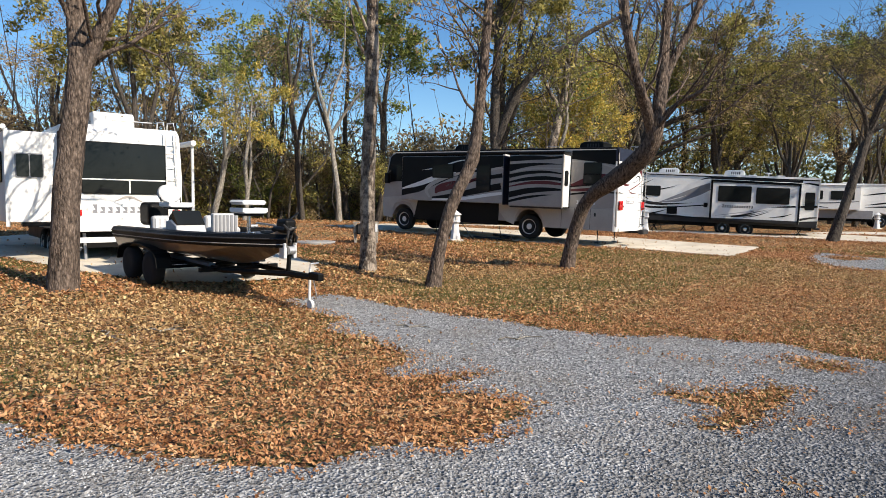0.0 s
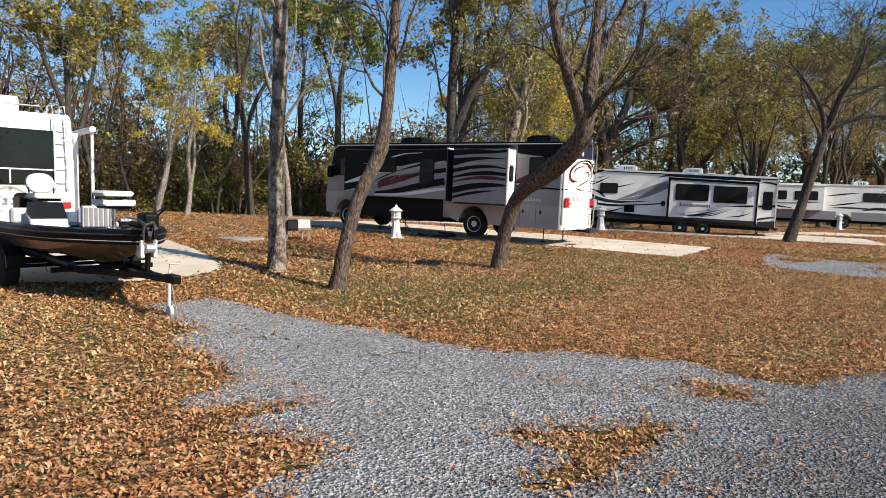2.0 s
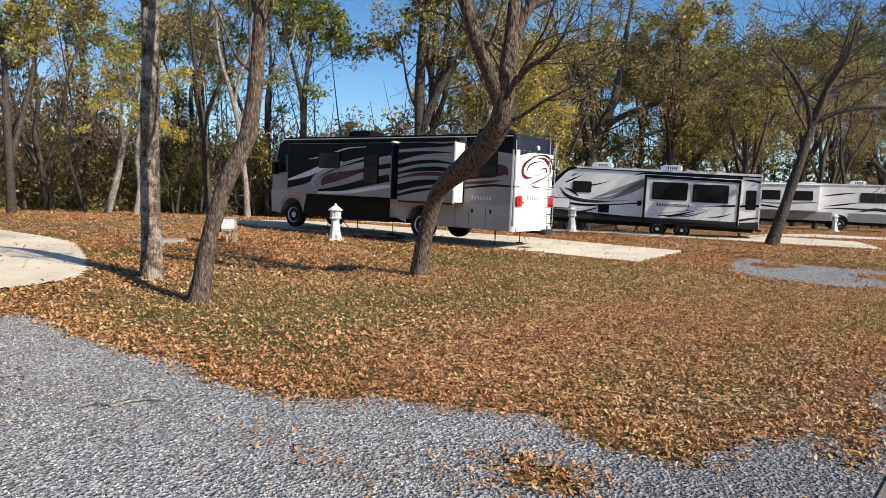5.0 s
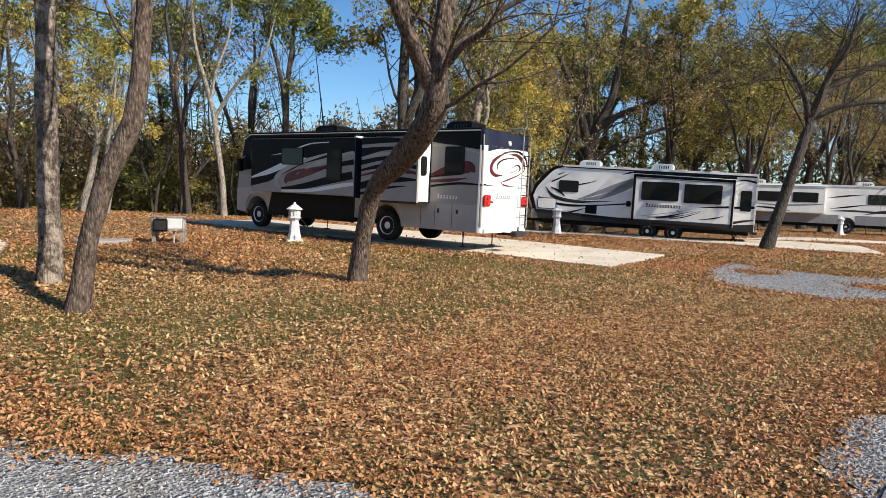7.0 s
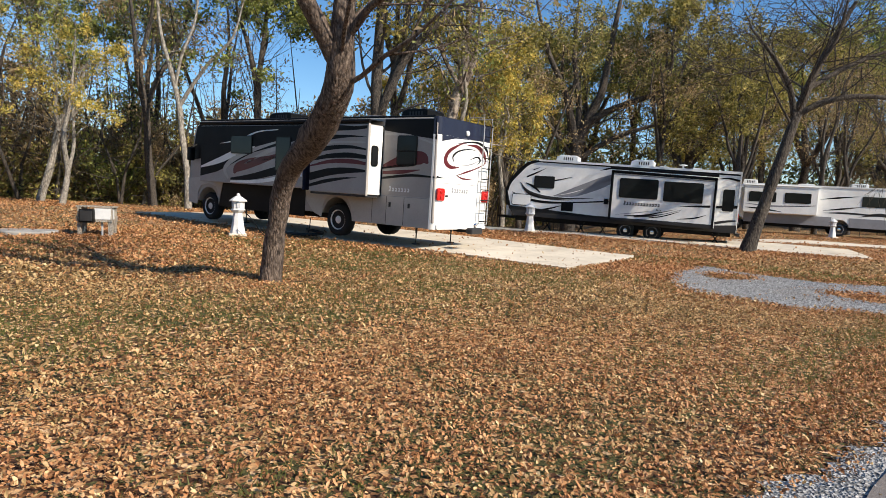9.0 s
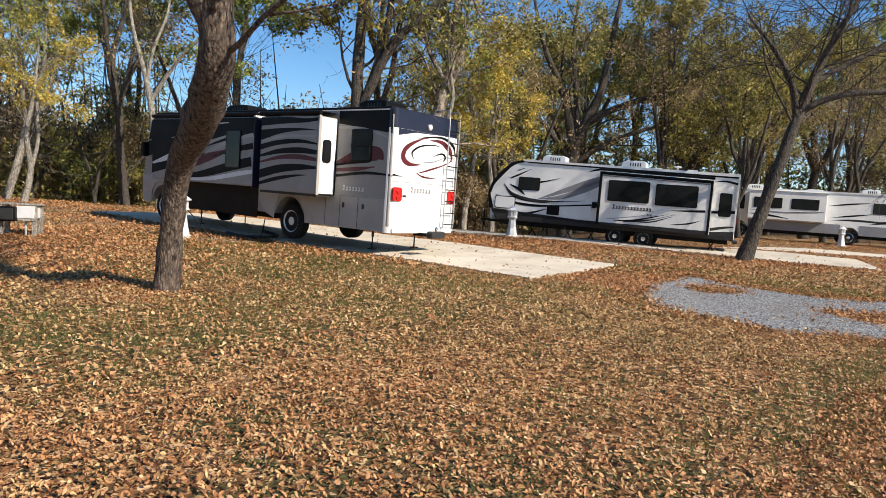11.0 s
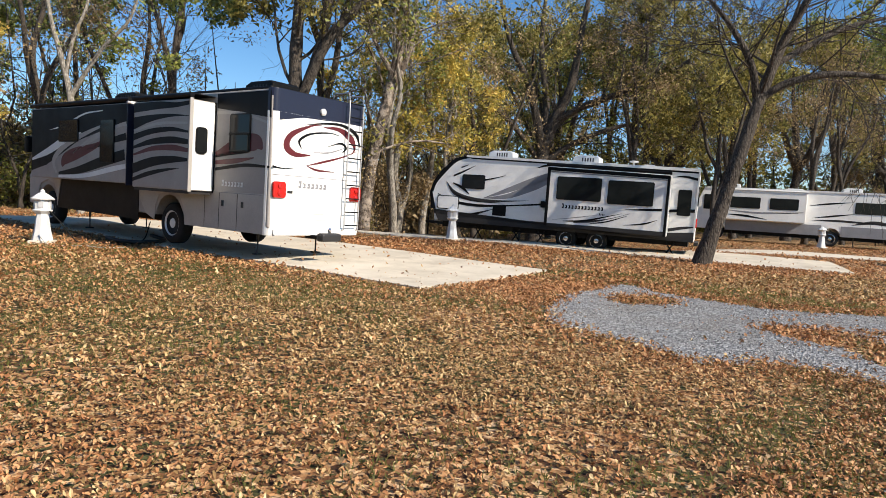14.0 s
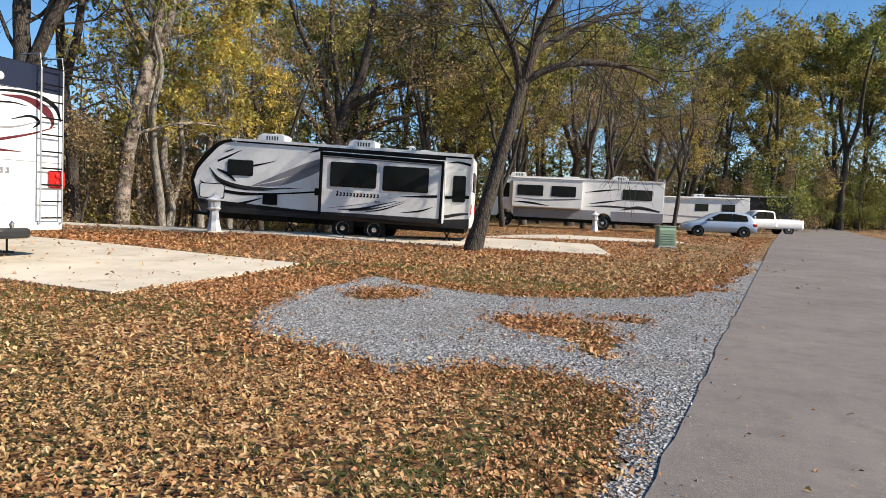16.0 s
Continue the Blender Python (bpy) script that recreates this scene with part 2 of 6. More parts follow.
def mesh_object(name, verts, faces, mat, smooth=False):
    """One mesh object from arrays of points and equal-sided faces."""
    v, f = np.asarray(verts, np.float32).reshape(-1, 3), np.asarray(faces, np.int32)
    me = bpy.data.meshes.new(name)
    me.vertices.add(len(v))
    me.vertices.foreach_set("co", v.ravel())
    me.loops.add(f.size)
    me.loops.foreach_set("vertex_index", f.ravel())
    me.polygons.add(len(f))
    me.polygons.foreach_set("loop_start", np.arange(0, f.size, f.shape[1], dtype=np.int32))
    me.polygons.foreach_set("loop_total", np.full(len(f), f.shape[1], np.int32))
    me.update(calc_edges=True)
    me.polygons.foreach_set("use_smooth", np.full(len(f), smooth, bool))
    me.materials.append(mat)
    return new(name, me)


def part(name, bm, material, parent, label="", smooth=False):
    """Link a bmesh as one mesh object under a thing or a part."""
    bmesh.ops.recalc_face_normals(bm, faces=bm.faces)
    me = bpy.data.meshes.new(name)
    bm.to_mesh(me)
    bm.free()
    for p in me.polygons:
        p.use_smooth = smooth
    me.materials.append(material)
    ob = new(name, me)
    ob.parent = parent
    if label:
        ob["label"] = label
    return ob


def thing(name, m, label, category, group="", kind=""):
    ob = new(name)
    ob.empty_display_size = 0.2
    ob.matrix_world = m
    return tagged(ob, label, category, group, kind)


def add_box(bm, x0, x1, y0, y1, z0, z1, bevel=0.0, seg=2):
    vs = [bm.verts.new((x, y, z)) for x in (x0, x1) for y in (y0, y1) for z in (z0, z1)]
    fs = [bm.faces.new([vs[i] for i in q]) for q in ((0, 1, 3, 2), (4, 6, 7, 5), (0, 4, 5, 1), (2, 3, 7, 6), (0, 2, 6, 4), (1, 5, 7, 3))]
    if bevel:
        es = list({e for f in fs for e in f.edges})
        bmesh.ops.bevel(bm, geom=es, offset=bevel, segments=seg, profile=0.5, affect="EDGES")
    return bm


def box(x0, x1, y0, y1, z0, z1, bevel=0.0, seg=2):
    return add_box(bmesh.new(), x0, x1, y0, y1, z0, z1, bevel, seg)


def add_prism(bm, outline, axis, w0, w1, bevel=0.0):
    """Extrude an outline. axis 'y': outline in x, z; axis 'x': outline in y, z; axis 'z': outline in x, y."""
    def at(u, v, w):
        return {"y": (u, w, v), "x": (w, u, v), "z": (u, v, w)}[axis]
    a = [bm.verts.new(at(u, v, w0)) for u, v in outline]
    b = [bm.verts.new(at(u, v, w1)) for u, v in outline]
    n = len(outline)
    caps = [bm.faces.new(a), bm.faces.new(b)]
    for i in range(n):
        bm.faces.new((a[i], a[(i + 1) % n], b[(i + 1) % n], b[i]))
    if bevel:
        es = list({e for f in caps for e in f.edges})
        bmesh.ops.bevel(bm, geom=es, offset=bevel, segments=3, profile=0.5, affect="EDGES")
    return bm


def prism(outline, axis, w0, w1, bevel=0.0):
    return add_prism(bmesh.new(), outline, axis, w0, w1, bevel)


def round_rect(u0, u1, v0, v1, r, n=4):
    pts = []
    for cu, cv, a0 in ((u1 - r, v1 - r, 0), (u0 + r, v1 - r, 90), (u0 + r, v0 + r, 180), (u1 - r, v0 + r, 270)):
        for k in range(n + 1):
            a = radians(a0 + 90 * k / n)
            pts.append((cu + r * math.cos(a), cv + r * math.sin(a)))
    return pts


def spline(pts, n=8):
    """A smooth run through points of any dimension."""
    p = [Vector(q) for q in pts]
    p = [p[0] * 2 - p[1]] + p + [p[-1] * 2 - p[-2]]
    out = []
    for i in range(1, len(p) - 2):
        for k in range(n):
            t = k / n
            a, b, c, d = p[i - 1], p[i], p[i + 1], p[i + 2]
            out.append(0.5 * ((2 * b) + (c - a) * t + (2 * a - 5 * b + 4 * c - d) * t * t + (3 * b - a - 3 * c + d) * t ** 3))
    out.append(p[-2])
    return out


def ribbon(pts, axis, w0, w1, n=7):
    """A painted swoosh: a run of (u, v, half width) as a thin raised band."""
    run = spline(pts, n)
    left, right = [], []
    for i, q in enumerate(run):
        d = run[min(i + 1, len(run) - 1)] - run[max(i - 1, 0)]
        s = Vector((-d.y, d.x)).normalized() * max(q.z, 0.002)
        left.append((q.x + s.x, q.y + s.y))
        right.append((q.x - s.x, q.y - s.y))
    bm = bmesh.new()

    def at(u, v, w):
        return {"y": (u, w, v), "x": (w, u, v)}[axis]
    rows = [[bm.verts.new(at(*p, w)) for p in side] for w in (w0, w1) for side in (left, right)]
    for i in range(len(run) - 1):
        for a, b in ((0, 1), (2, 3), (0, 2), (1, 3)):
            bm.faces.new((rows[a][i], rows[a][i + 1], rows[b][i + 1], rows[b][i]))
    return bm


def lathe(profile, n=20, axis="z", cx=0, cy=0, cz=0):
    """Turn a profile of (radius, height) round an axis."""
    bm = bmesh.new()
    rings = []
    for r, h in profile:
        ring = []
        for k in range(n):
            a = 2 * math.pi * k / n
            u, v = r * math.cos(a), r * math.sin(a)
            ring.append(bm.verts.new({"z": (cx + u, cy + v, cz + h), "y": (cx + u, cy + h, cz + v), "x": (cx + h, cy + u, cz + v)}[axis]))
        rings.append(ring)
    for a, b in zip(rings, rings[1:]):
        for k in range(n):
            bm.faces.new((a[k], a[(k + 1) % n], b[(k + 1) % n], b[k]))
    bm.faces.new(rings[0])
    bm.faces.new(rings[-1])
    return bm


def add_tube(bm, pts, r, sides=8, r1=None):
    """A round bar along a run of points."""
    p = [Vector(q) for q in pts]
    prev = None
    for i, q in enumerate(p):
        d = (p[min(i + 1, len(p) - 1)] - p[max(i - 1, 0)]).normalized()
        up = Vector((0, 0, 1)) if abs(d.z) < 0.9 else Vector((1, 0, 0))
        a = d.cross(up).normalized()
        b = d.cross(a)
        rad = r if r1 is None else r + (r1 - r) * i / (len(p) - 1)
        ring = [bm.verts.new(q + rad * (math.cos(2 * math.pi * k / sides) * a + math.sin(2 * math.pi * k / sides) * b)) for k in range(sides)]
        if prev:
            for k in range(sides):
                bm.faces.new((prev[k], prev[(k + 1) % sides], ring[(k + 1) % sides], ring[k]))
        else:
            bm.faces.new(ring)
        prev = ring
    bm.faces.new(prev)
    return bm


def tube(pts, r, sides=8, r1=None):
    return add_tube(bmesh.new(), pts, r, sides, r1)


def smooth_step(a, b, v):
    s = np.clip((v - a) / (b - a), 0, 1)
    return s * s * (3 - 2 * s)


def height(x, y):
    """The lie of the ground: level by the road, rising to the pads, falling to the creek behind."""
    x, y = np.asarray(x, float), np.asarray(y, float)
    h = 0.034 * np.clip(y - 13, 0, 18) - 0.01 * np.clip(x, -12, 45) * smooth_step(13, 25, y)
    h = h + 0.045 * np.clip(-x - 1, 0, 6) * smooth_step(7, 13, y) * smooth_step(21, 16, y)
    h = h - 2.2 * smooth_step(36, 48, y + 0.3 * x) * smooth_step(24, 8, x)
    h = h + 0.02 * np.sin(x * 0.9 + 1.3 * np.sin(y * 0.5)) * np.cos(y * 0.7)
    return h


def ground_z(x, y):
    return float(height(x, y))


def heading(x, y, z, forward, slope=0.0):
    """Pose of a vehicle: its x runs along forward, its nose raised by slope."""
    f = Vector((*forward, slope * math.hypot(*forward))).normalized()
    left = Vector((0, 0, 1)).cross(f).normalized()
    up = f.cross(left)
    return Matrix(((f.x, left.x, up.x, x), (f.y, left.y, up.y, y), (f.z, left.z, up.z, z), (0, 0, 0, 1)))

# ---- ground, road, pads ----
AHEAD = Vector((-0.807, 0.591))
SIDE = Vector((0.591, 0.807))
ROAD = Vector((0.697, 0.717))


def road_gap(x, y):
    """Distance to the left of the road's edge."""
    return -ROAD.y * (x - 5.0) + ROAD.x * (y - 5.65)


def wobble(x, y, scale, size, seed=0.0):
    return size * (0.3 * np.sin((1.3 * x - 0.8 * y) * scale * 12.0 + seed) + 0.25 * np.sin((0.7 * x + 1.1 * y) * scale * 17.0 + 2 * seed) + np.sin(x * scale + seed + 1.7 * np.sin(y * scale * 0.8 + seed)) + 0.6 * np.sin(y * scale * 1.9 - seed + np.sin(x * scale * 1.4)) + 0.35 * np.sin((x + y) * scale * 4.1 + seed) + 0.25 * np.sin((x - y) * scale * 7.3 + seed))


def in_poly(x, y, poly):
    hit = np.zeros(np.shape(x), bool)
    for (x0, y0), (x1, y1) in zip(poly, poly[1:] + poly[:1]):
        cross = ((y0 > y) != (y1 > y)) & (x < (x1 - x0) * (y - y0) / (y1 - y0 + 1e-12) + x0)
        hit ^= cross
    return hit


DRIVE_1 = [(-1.9, 11.6), (-0.8, 10.8), (0.8, 9.7), (1.9, 8.6), (2.4, 8.4), (4.1, 8.15), (4.8, 7.35), (6.4, 7.6), (5.2, 5.7), (2.4, 2.9), (0.6, 1.0), (-3.4, -2.0), (-6, -3), (-6, 4.4), (-3.3, 4.7),
           (-2.3, 4.4), (-0.95, 3.95), (-0.5, 4.4), (0.5, 4.8), (0.85, 5.5), (-0.2, 5.9), (0.5, 6.4), (-0.65, 6.4), (-0.3, 7.3), (-1.4, 8.5), (-1.5, 9.6), (-2.2, 10.4), (-2.6, 11.2)]
DRIVE_2 = [(10.7, 18.5), (11.3, 20.1), (12.6, 21.95), (13.4, 21.0), (14.5, 19.9), (16.0, 19.4), (18.3, 20.2), (22, 23.2), (21, 22.2), (15, 16.1), (12.2, 13.2), (12.5, 13.7), (13.2, 14.3), (13.6, 15.2), (13.1, 15.4),
           (12.8, 16.2), (11.9, 16.0), (11.6, 16.6), (11.0, 17.4)]
ISLANDS = [[(2.0, 5.95), (2.6, 5.8), (3.3, 6.1), (3.0, 5.5), (2.35, 5.0), (1.9, 4.95), (2.2, 5.4)], [(3.7, 7.2), (4.2, 7.0), (4.1, 6.65), (3.8, 6.75)],
           [(13.7, 18.3), (14.5, 17.8), (14.4, 16.4), (13.8, 16.0), (13.9, 16.8), (13.6, 17.6)], [(14.5, 17.8), (15.5, 17.7), (15.2, 17.4)], [(12.2, 20.3), (13.0, 20.4), (12.9, 19.9), (12.0, 19.7)],
           [(0.75, 10.2), (1.4, 10.3), (1.3, 10.0)]]


def is_gravel(x, y):
    x, y = np.asarray(x, float), np.asarray(y, float)
    u = x + wobble(x, y, 2.3, 0.11, 0.4)
    v = y + wobble(x, y, 2.6, 0.11, 2.1)
    g = in_poly(u, v, DRIVE_1) | in_poly(u, v, DRIVE_2)
    gap = road_gap(x, y)
    g |= gap < 0.32 + wobble(x, y, 1.1, 0.1, 5.0)
    for isl in ISLANDS:
        g &= ~in_poly(u, v, isl)
    return g & (gap > -0.25)


def sheet(name, x0, x1, y0, y1, step, keep, lift, mat):
    """A thin layer on the ground where keep() holds."""
    nx, ny = int((x1 - x0) / step) + 1, int((y1 - y0) / step) + 1
    xs, ys = np.meshgrid(np.linspace(x0, x1, nx), np.linspace(y0, y1, ny))
    idx = np.arange(nx * ny).reshape(ny, nx)
    q = np.stack([idx[:-1, :-1], idx[:-1, 1:], idx[1:, 1:], idx[1:, :-1]], -1).reshape(-1, 4)
    cx, cy = xs.ravel()[q].mean(1), ys.ravel()[q].mean(1)
    q = q[keep(cx, cy)]
    used, inv = np.unique(q, return_inverse=True)
    v = np.stack([xs.ravel(), ys.ravel(), height(xs, ys).ravel() + lift], 1)[used]
    return mesh_object(name, v, inv.reshape(-1, 4), mat, True)


def ground_sheet():
    near = np.arange(-40, 70.01, 1.0)
    far = np.array([50, 120, 300, 700, 1500.0])
    xs = np.concatenate([-40 - far[::-1], near, 70 + far])
    ys = np.concatenate([-40 - far[::-1], np.arange(-40, 90.01, 1.0), 90 + far])
    gx, gy = np.meshgrid(xs, ys)
    idx = np.arange(gx.size).reshape(gx.shape)
    q = np.stack([idx[:-1, :-1], idx[:-1, 1:], idx[1:, 1:], idx[1:, :-1]], -1).reshape(-1, 4)
    ob = mesh_object("ground", np.stack([gx.ravel(), gy.ravel(), height(gx, gy).ravel()], 1), q, MAT["ground"], True)
    return tagged(ob, "thin turf strewn with brown fallen leaves", "ground", kind="structure")


ground_sheet()
tagged(sheet("gravel_drive", -8, 27, -4, 26, 0.1, is_gravel, 0.012, MAT["gravel"]), "grey crushed stone drive and road shoulder", "gravel", kind="structure")


def road():
    """Asphalt with a broken edge, as a slab a little above the shoulder."""
    bm = bmesh.new()
    rows = []
    for i in range(-60, 260):
        s = i * 0.35 if i < 200 else 70 + (i - 200) * 2.0
        base = Vector((5.0, 5.65)) + ROAD * s
        right = Vector((ROAD.y, -ROAD.x))
        ragged = 0.03 * noise.noise((s * 0.7, 3.1, 0)) + 0.035 * noise.noise((s * 2.9, 0, 7.0))
        row = []
        for w, lift in ((ragged - 0.01, -0.03), (ragged, 0.028), (1.5, 0.05), (3.2, 0.06), (5.0, 0.05), (6.4, 0.028), (6.42, -0.03)):
            p = base + right * w
            row.append(bm.verts.new((p.x, p.y, ground_z(p.x, p.y) + lift)))
        rows.append(row)
    for a, b in zip(rows, rows[1:]):
        for k in range(len(a) - 1):
            bm.faces.new((a[k], a[k + 1], b[k + 1], b[k]))
    tagged(part("road", bm, MAT["asphalt"], None, smooth=False), "worn grey asphalt lane with ragged edge", "road", kind="structure")


road()


def pad(corner, along, across, length, width, name="concrete_pad"):
    """A concrete slab laid on the slope, its long side along from the corner, with sawn joints."""
    holder = thing(name, Matrix.Identity(4), "pale concrete parking slab with brown leaf stains", "concrete slab", "parking slabs", "structure")
    n = max(1, round(length / 5.2))
    for i in range(n):
        bm = bmesh.new()
        a0, a1 = length * i / n + 0.006, length * (i + 1) / n - 0.006
        cells = [[None] * 7 for _ in range(8)]
        for j in range(8):
            for k in range(7):
                p = corner + along * (a0 + (a1 - a0) * j / 7) + across * (width * k / 6)
                cells[j][k] = bm.verts.new((p.x, p.y, ground_z(p.x, p.y) + 0.036))
        for j in range(7):
            for k in range(6):
                bm.faces.new((cells[j][k], cells[j + 1][k], cells[j + 1][k + 1], cells[j][k + 1]))
        rim = [e for e in bm.edges if len(e.link_faces) == 1]
        skirt = [v for v in bmesh.ops.extrude_edge_only(bm, edges=rim)["geom"] if isinstance(v, bmesh.types.BMVert)]
        bmesh.ops.translate(bm, verts=skirt, vec=(0, 0, -0.15))
        part("slab", bm, MAT["concrete"], holder)
    return holder


HG_AHEAD, HG_SIDE = Vector((-0.927, 0.375)), Vector((0.375, 0.927))
pad(Vector((8.95, 20.05)), AHEAD, SIDE, 18.0, 4.5)
PAD_WEST = [(-2.85, 14.75), (-3.0, 13.9), (-3.4, 13.25), (-4.3, 12.55), (-5.4, 12.2), (-7.2, 12.9), (-11, 15.6), (-16, 21), (-13, 26), (-8.9, 23.1), (-6.2, 21.0), (-3.9, 17.1), (-3.1, 15.6)]
tagged(sheet("concrete_pad", -17, -2, 11, 27, 0.1, lambda x, y: in_poly(x, y, PAD_WEST), 0.034, MAT["concrete"]), "pale concrete parking slab with brown leaf stains", "concrete slab", "parking slabs", "structure")
pad(Vector((20.2, 26.6)), HG_AHEAD, HG_SIDE, 22.0, 3.8)
pad(Vector((26.5, 31.5)), HG_AHEAD, HG_SIDE, 18.0, 3.6)

# ---- trees ----


class Wood:
    """Gathers the tubes of a tree and the places of its twigs."""

    def __init__(self, rng):
        self.rng, self.v, self.f, self.n, self.twigs = rng, [], [], 0, []

    def tube(self, pts, rad, sides):
        p = np.asarray(pts, float)
        d = np.gradient(p, axis=0)
        d /= np.linalg.norm(d, axis=1)[:, None] + 1e-9
        ref = np.where(np.abs(d[:, 2:3]) > 0.9, [[1.0, 0, 0]], [[0, 0, 1.0]])
        a = np.cross(d, ref)
        a /= np.linalg.norm(a, axis=1)[:, None] + 1e-9
        for i in range(1, len(a)):
            a[i] -= d[i] * (a[i] @ d[i])
            a[i] = a[i - 1] - d[i] * (a[i - 1] @ d[i])
            a[i] /= np.linalg.norm(a[i]) + 1e-9
        b = np.cross(d, a)
        ang = np.linspace(0, 2 * np.pi, sides, endpoint=False)
        r = np.asarray(rad)[:, None, None]
        lump = 1 + (0.06 * self.rng.normal(size=(len(p), sides, 1)) if sides > 6 else 0)
        ring = p[:, None] + r * lump * (np.cos(ang)[None, :, None] * a[:, None] + np.sin(ang)[None, :, None] * b[:, None])
        idx = self.n + np.arange(len(p) * sides).reshape(len(p), sides)
        nxt = np.roll(idx, -1, 1)
        self.f.append(np.stack([idx[:-1], nxt[:-1], nxt[1:], idx[1:]], -1).reshape(-1, 4))
        self.v.append(ring.reshape(-1, 3))
        self.n += len(p) * sides

    def limb(self, p, d, length, r, level, deepest, spec):
        """A wandering branch with its side branches."""
        rng = self.rng
        n = 6 if level < 2 else 4
        pts, dirs = [np.array(p, float)], [np.array(d, float)]
        for _ in range(n - 1):
            d = dirs[-1] + rng.normal(size=3) * spec["wander"] + np.array([0, 0, spec["lift"]])
            d /= np.linalg.norm(d)
            dirs.append(d)
            pts.append(pts[-1] + d * length / (n - 1))
        self.tube(pts, np.linspace(r, r * 0.35, n), max(3, spec["sides"] - 2 * level))
        self.sprout(pts, dirs, length, r, level, deepest, spec)

    def sprout(self, pts, dirs, length, r, level, deepest, spec, start=0.3):
        rng = self.rng
        if level >= deepest:
            self.twigs.append((pts[1], pts[-1]))
            return
        k = spec["forks"][min(level, len(spec["forks"]) - 1)]
        for j in range(k):
            f = start + (1 - start) * (j + rng.uniform(0.2, 0.9)) / k
            x = min(f, 0.999) * (len(pts) - 1)
            i = int(x)
            q = pts[i] + (pts[i + 1] - pts[i]) * (x - i)
            d = dirs[i]
            side = np.cross(d, rng.normal(size=3))
            side /= np.linalg.norm(side) + 1e-9
            ang = radians(rng.uniform(*spec["angle"]))
            nd = d * math.cos(ang) + side * math.sin(ang)
            ln = length * rng.uniform(*spec["shrink"]) * (1.15 - 0.4 * f)
            self.limb(q, nd, ln, max(r * 0.5 * (1.2 - 0.6 * f), spec.get("fine", 0.006)), level + 1, deepest, spec)


def leaf_quads(centres, size, rng, slim=0.55):
    """A small pointed leaf at every centre, turned at random."""
    n = len(centres)
    u = rng.normal(size=(n, 3))
    u /= np.linalg.norm(u, axis=1)[:, None]
    w = np.cross(u, rng.normal(size=(n, 3)))
    w /= np.linalg.norm(w, axis=1)[:, None]
    s = size * rng.uniform(0.6, 1.4, (n, 1))
    v = np.stack([centres - u * s + w * s * slim, centres - u * s * 0.8 - w * s * slim, centres + u * s * 1.1], 1)
    return v.reshape(-1, 3), np.arange(3 * n).reshape(n, 3)


def make_tree(name, label, seed, trunk, radii, spec, leaf, bark, m, category="tree", group="trees", leaders=()):
    """trunk: run of points from the base; leaf: (material key, leaves a twig, leaf size, spread)."""
    rng = np.random.default_rng(seed)
    wood = Wood(rng)
    run = np.array([list(q) for q in spline([Vector(p) for p in trunk], 4)])
    rad = np.interp(np.linspace(0, 1, len(run)), np.linspace(0, 1, len(radii)), radii)
    rad[0] *= 1.14
    rad[1] *= 1.06
    wood.tube(run, rad, spec.get("trunk_sides", 9))
    dirs = np.gradient(run, axis=0)
    dirs /= np.linalg.norm(dirs, axis=1)[:, None]
    length = spec["limb"]
    wood.sprout(list(run), list(dirs), length / 0.8, radii[-1] * 1.5, 0, spec["deep"], spec, spec["clear"])
    for pts, rr in leaders:
        run = np.array([list(q) for q in spline([Vector(p) for p in pts], 4)])
        wood.tube(run, np.interp(np.linspace(0, 1, len(run)), np.linspace(0, 1, len(rr)), rr), 10)
        dirs = np.gradient(run, axis=0)
        dirs /= np.linalg.norm(dirs, axis=1)[:, None]
        wood.sprout(list(run), list(dirs), length / 0.9, rr[-1] * 1.4, 0, spec["deep"], spec, 0.25)
    tree = thing(name, m, label, category, group)
    ob = mesh_object("trunk", wood.v[0], wood.f[0], MAT[bark], True)
    ob.parent = tree
    ob = mesh_object("limb_structure", np.concatenate(wood.v[1:]), np.concatenate(wood.f[1:]) - len(wood.v[0]), MAT[bark], True)
    ob.parent = tree
    key, per, size, spread = leaf
    if per and wood.twigs:
        a = np.array([t[0] for t in wood.twigs])
        b = np.array([t[1] for t in wood.twigs])
        # leaves gather in clumps with open gaps between them
        mid = (a + b) / 2
        wave = np.sin(mid[:, 0] * 1.7 + seed) * np.sin(mid[:, 1] * 1.5 + 1.3) + np.sin(mid[:, 2] * 1.35 + mid[:, 0] * 0.6 + seed * 2) * 0.8 + rng.normal(size=len(a)) * 0.35
        cnt = rng.poisson(per * 2.2, len(a)) * (wave > (0.05 if per > 7 else -0.4))
        pick = np.repeat(np.arange(len(a)), cnt)
        f = rng.uniform(0, 1.1, (len(pick), 1))
        c = a[pick] + (b[pick] - a[pick]) * f + rng.normal(size=(len(pick), 3)) * spread
        v, q = leaf_quads(c, size, rng)
        crown = mesh_object("crown", v, q, MAT[key])
        crown.parent = tree
        crown["label"] = {"leaf_green": "green leaves", "leaf_olive": "olive green leaves", "leaf_yellow": "yellow autumn leaves", "leaf_brown": "dry brown leaves"}[key]
    return tree


def upright(h, lean=0.0, bend=0.3, seed=0):
    r = random.Random(seed)
    pts, x, y = [], 0.0, 0.0
    for i in range(6):
        pts.append((x, y, h * i / 5 - (0.3 if i == 0 else 0)))
        x += lean * h / 5 + r.uniform(-bend, bend)
        y += r.uniform(-bend, bend)
    return pts


def stand(x, y, turn=0.0, size=1.0, sink=0.0):
    return Matrix.Translation((x, y, ground_z(x, y) - sink)) @ Matrix.Rotation(radians(turn), 4, "Z") @ Matrix.Scale(size, 4)


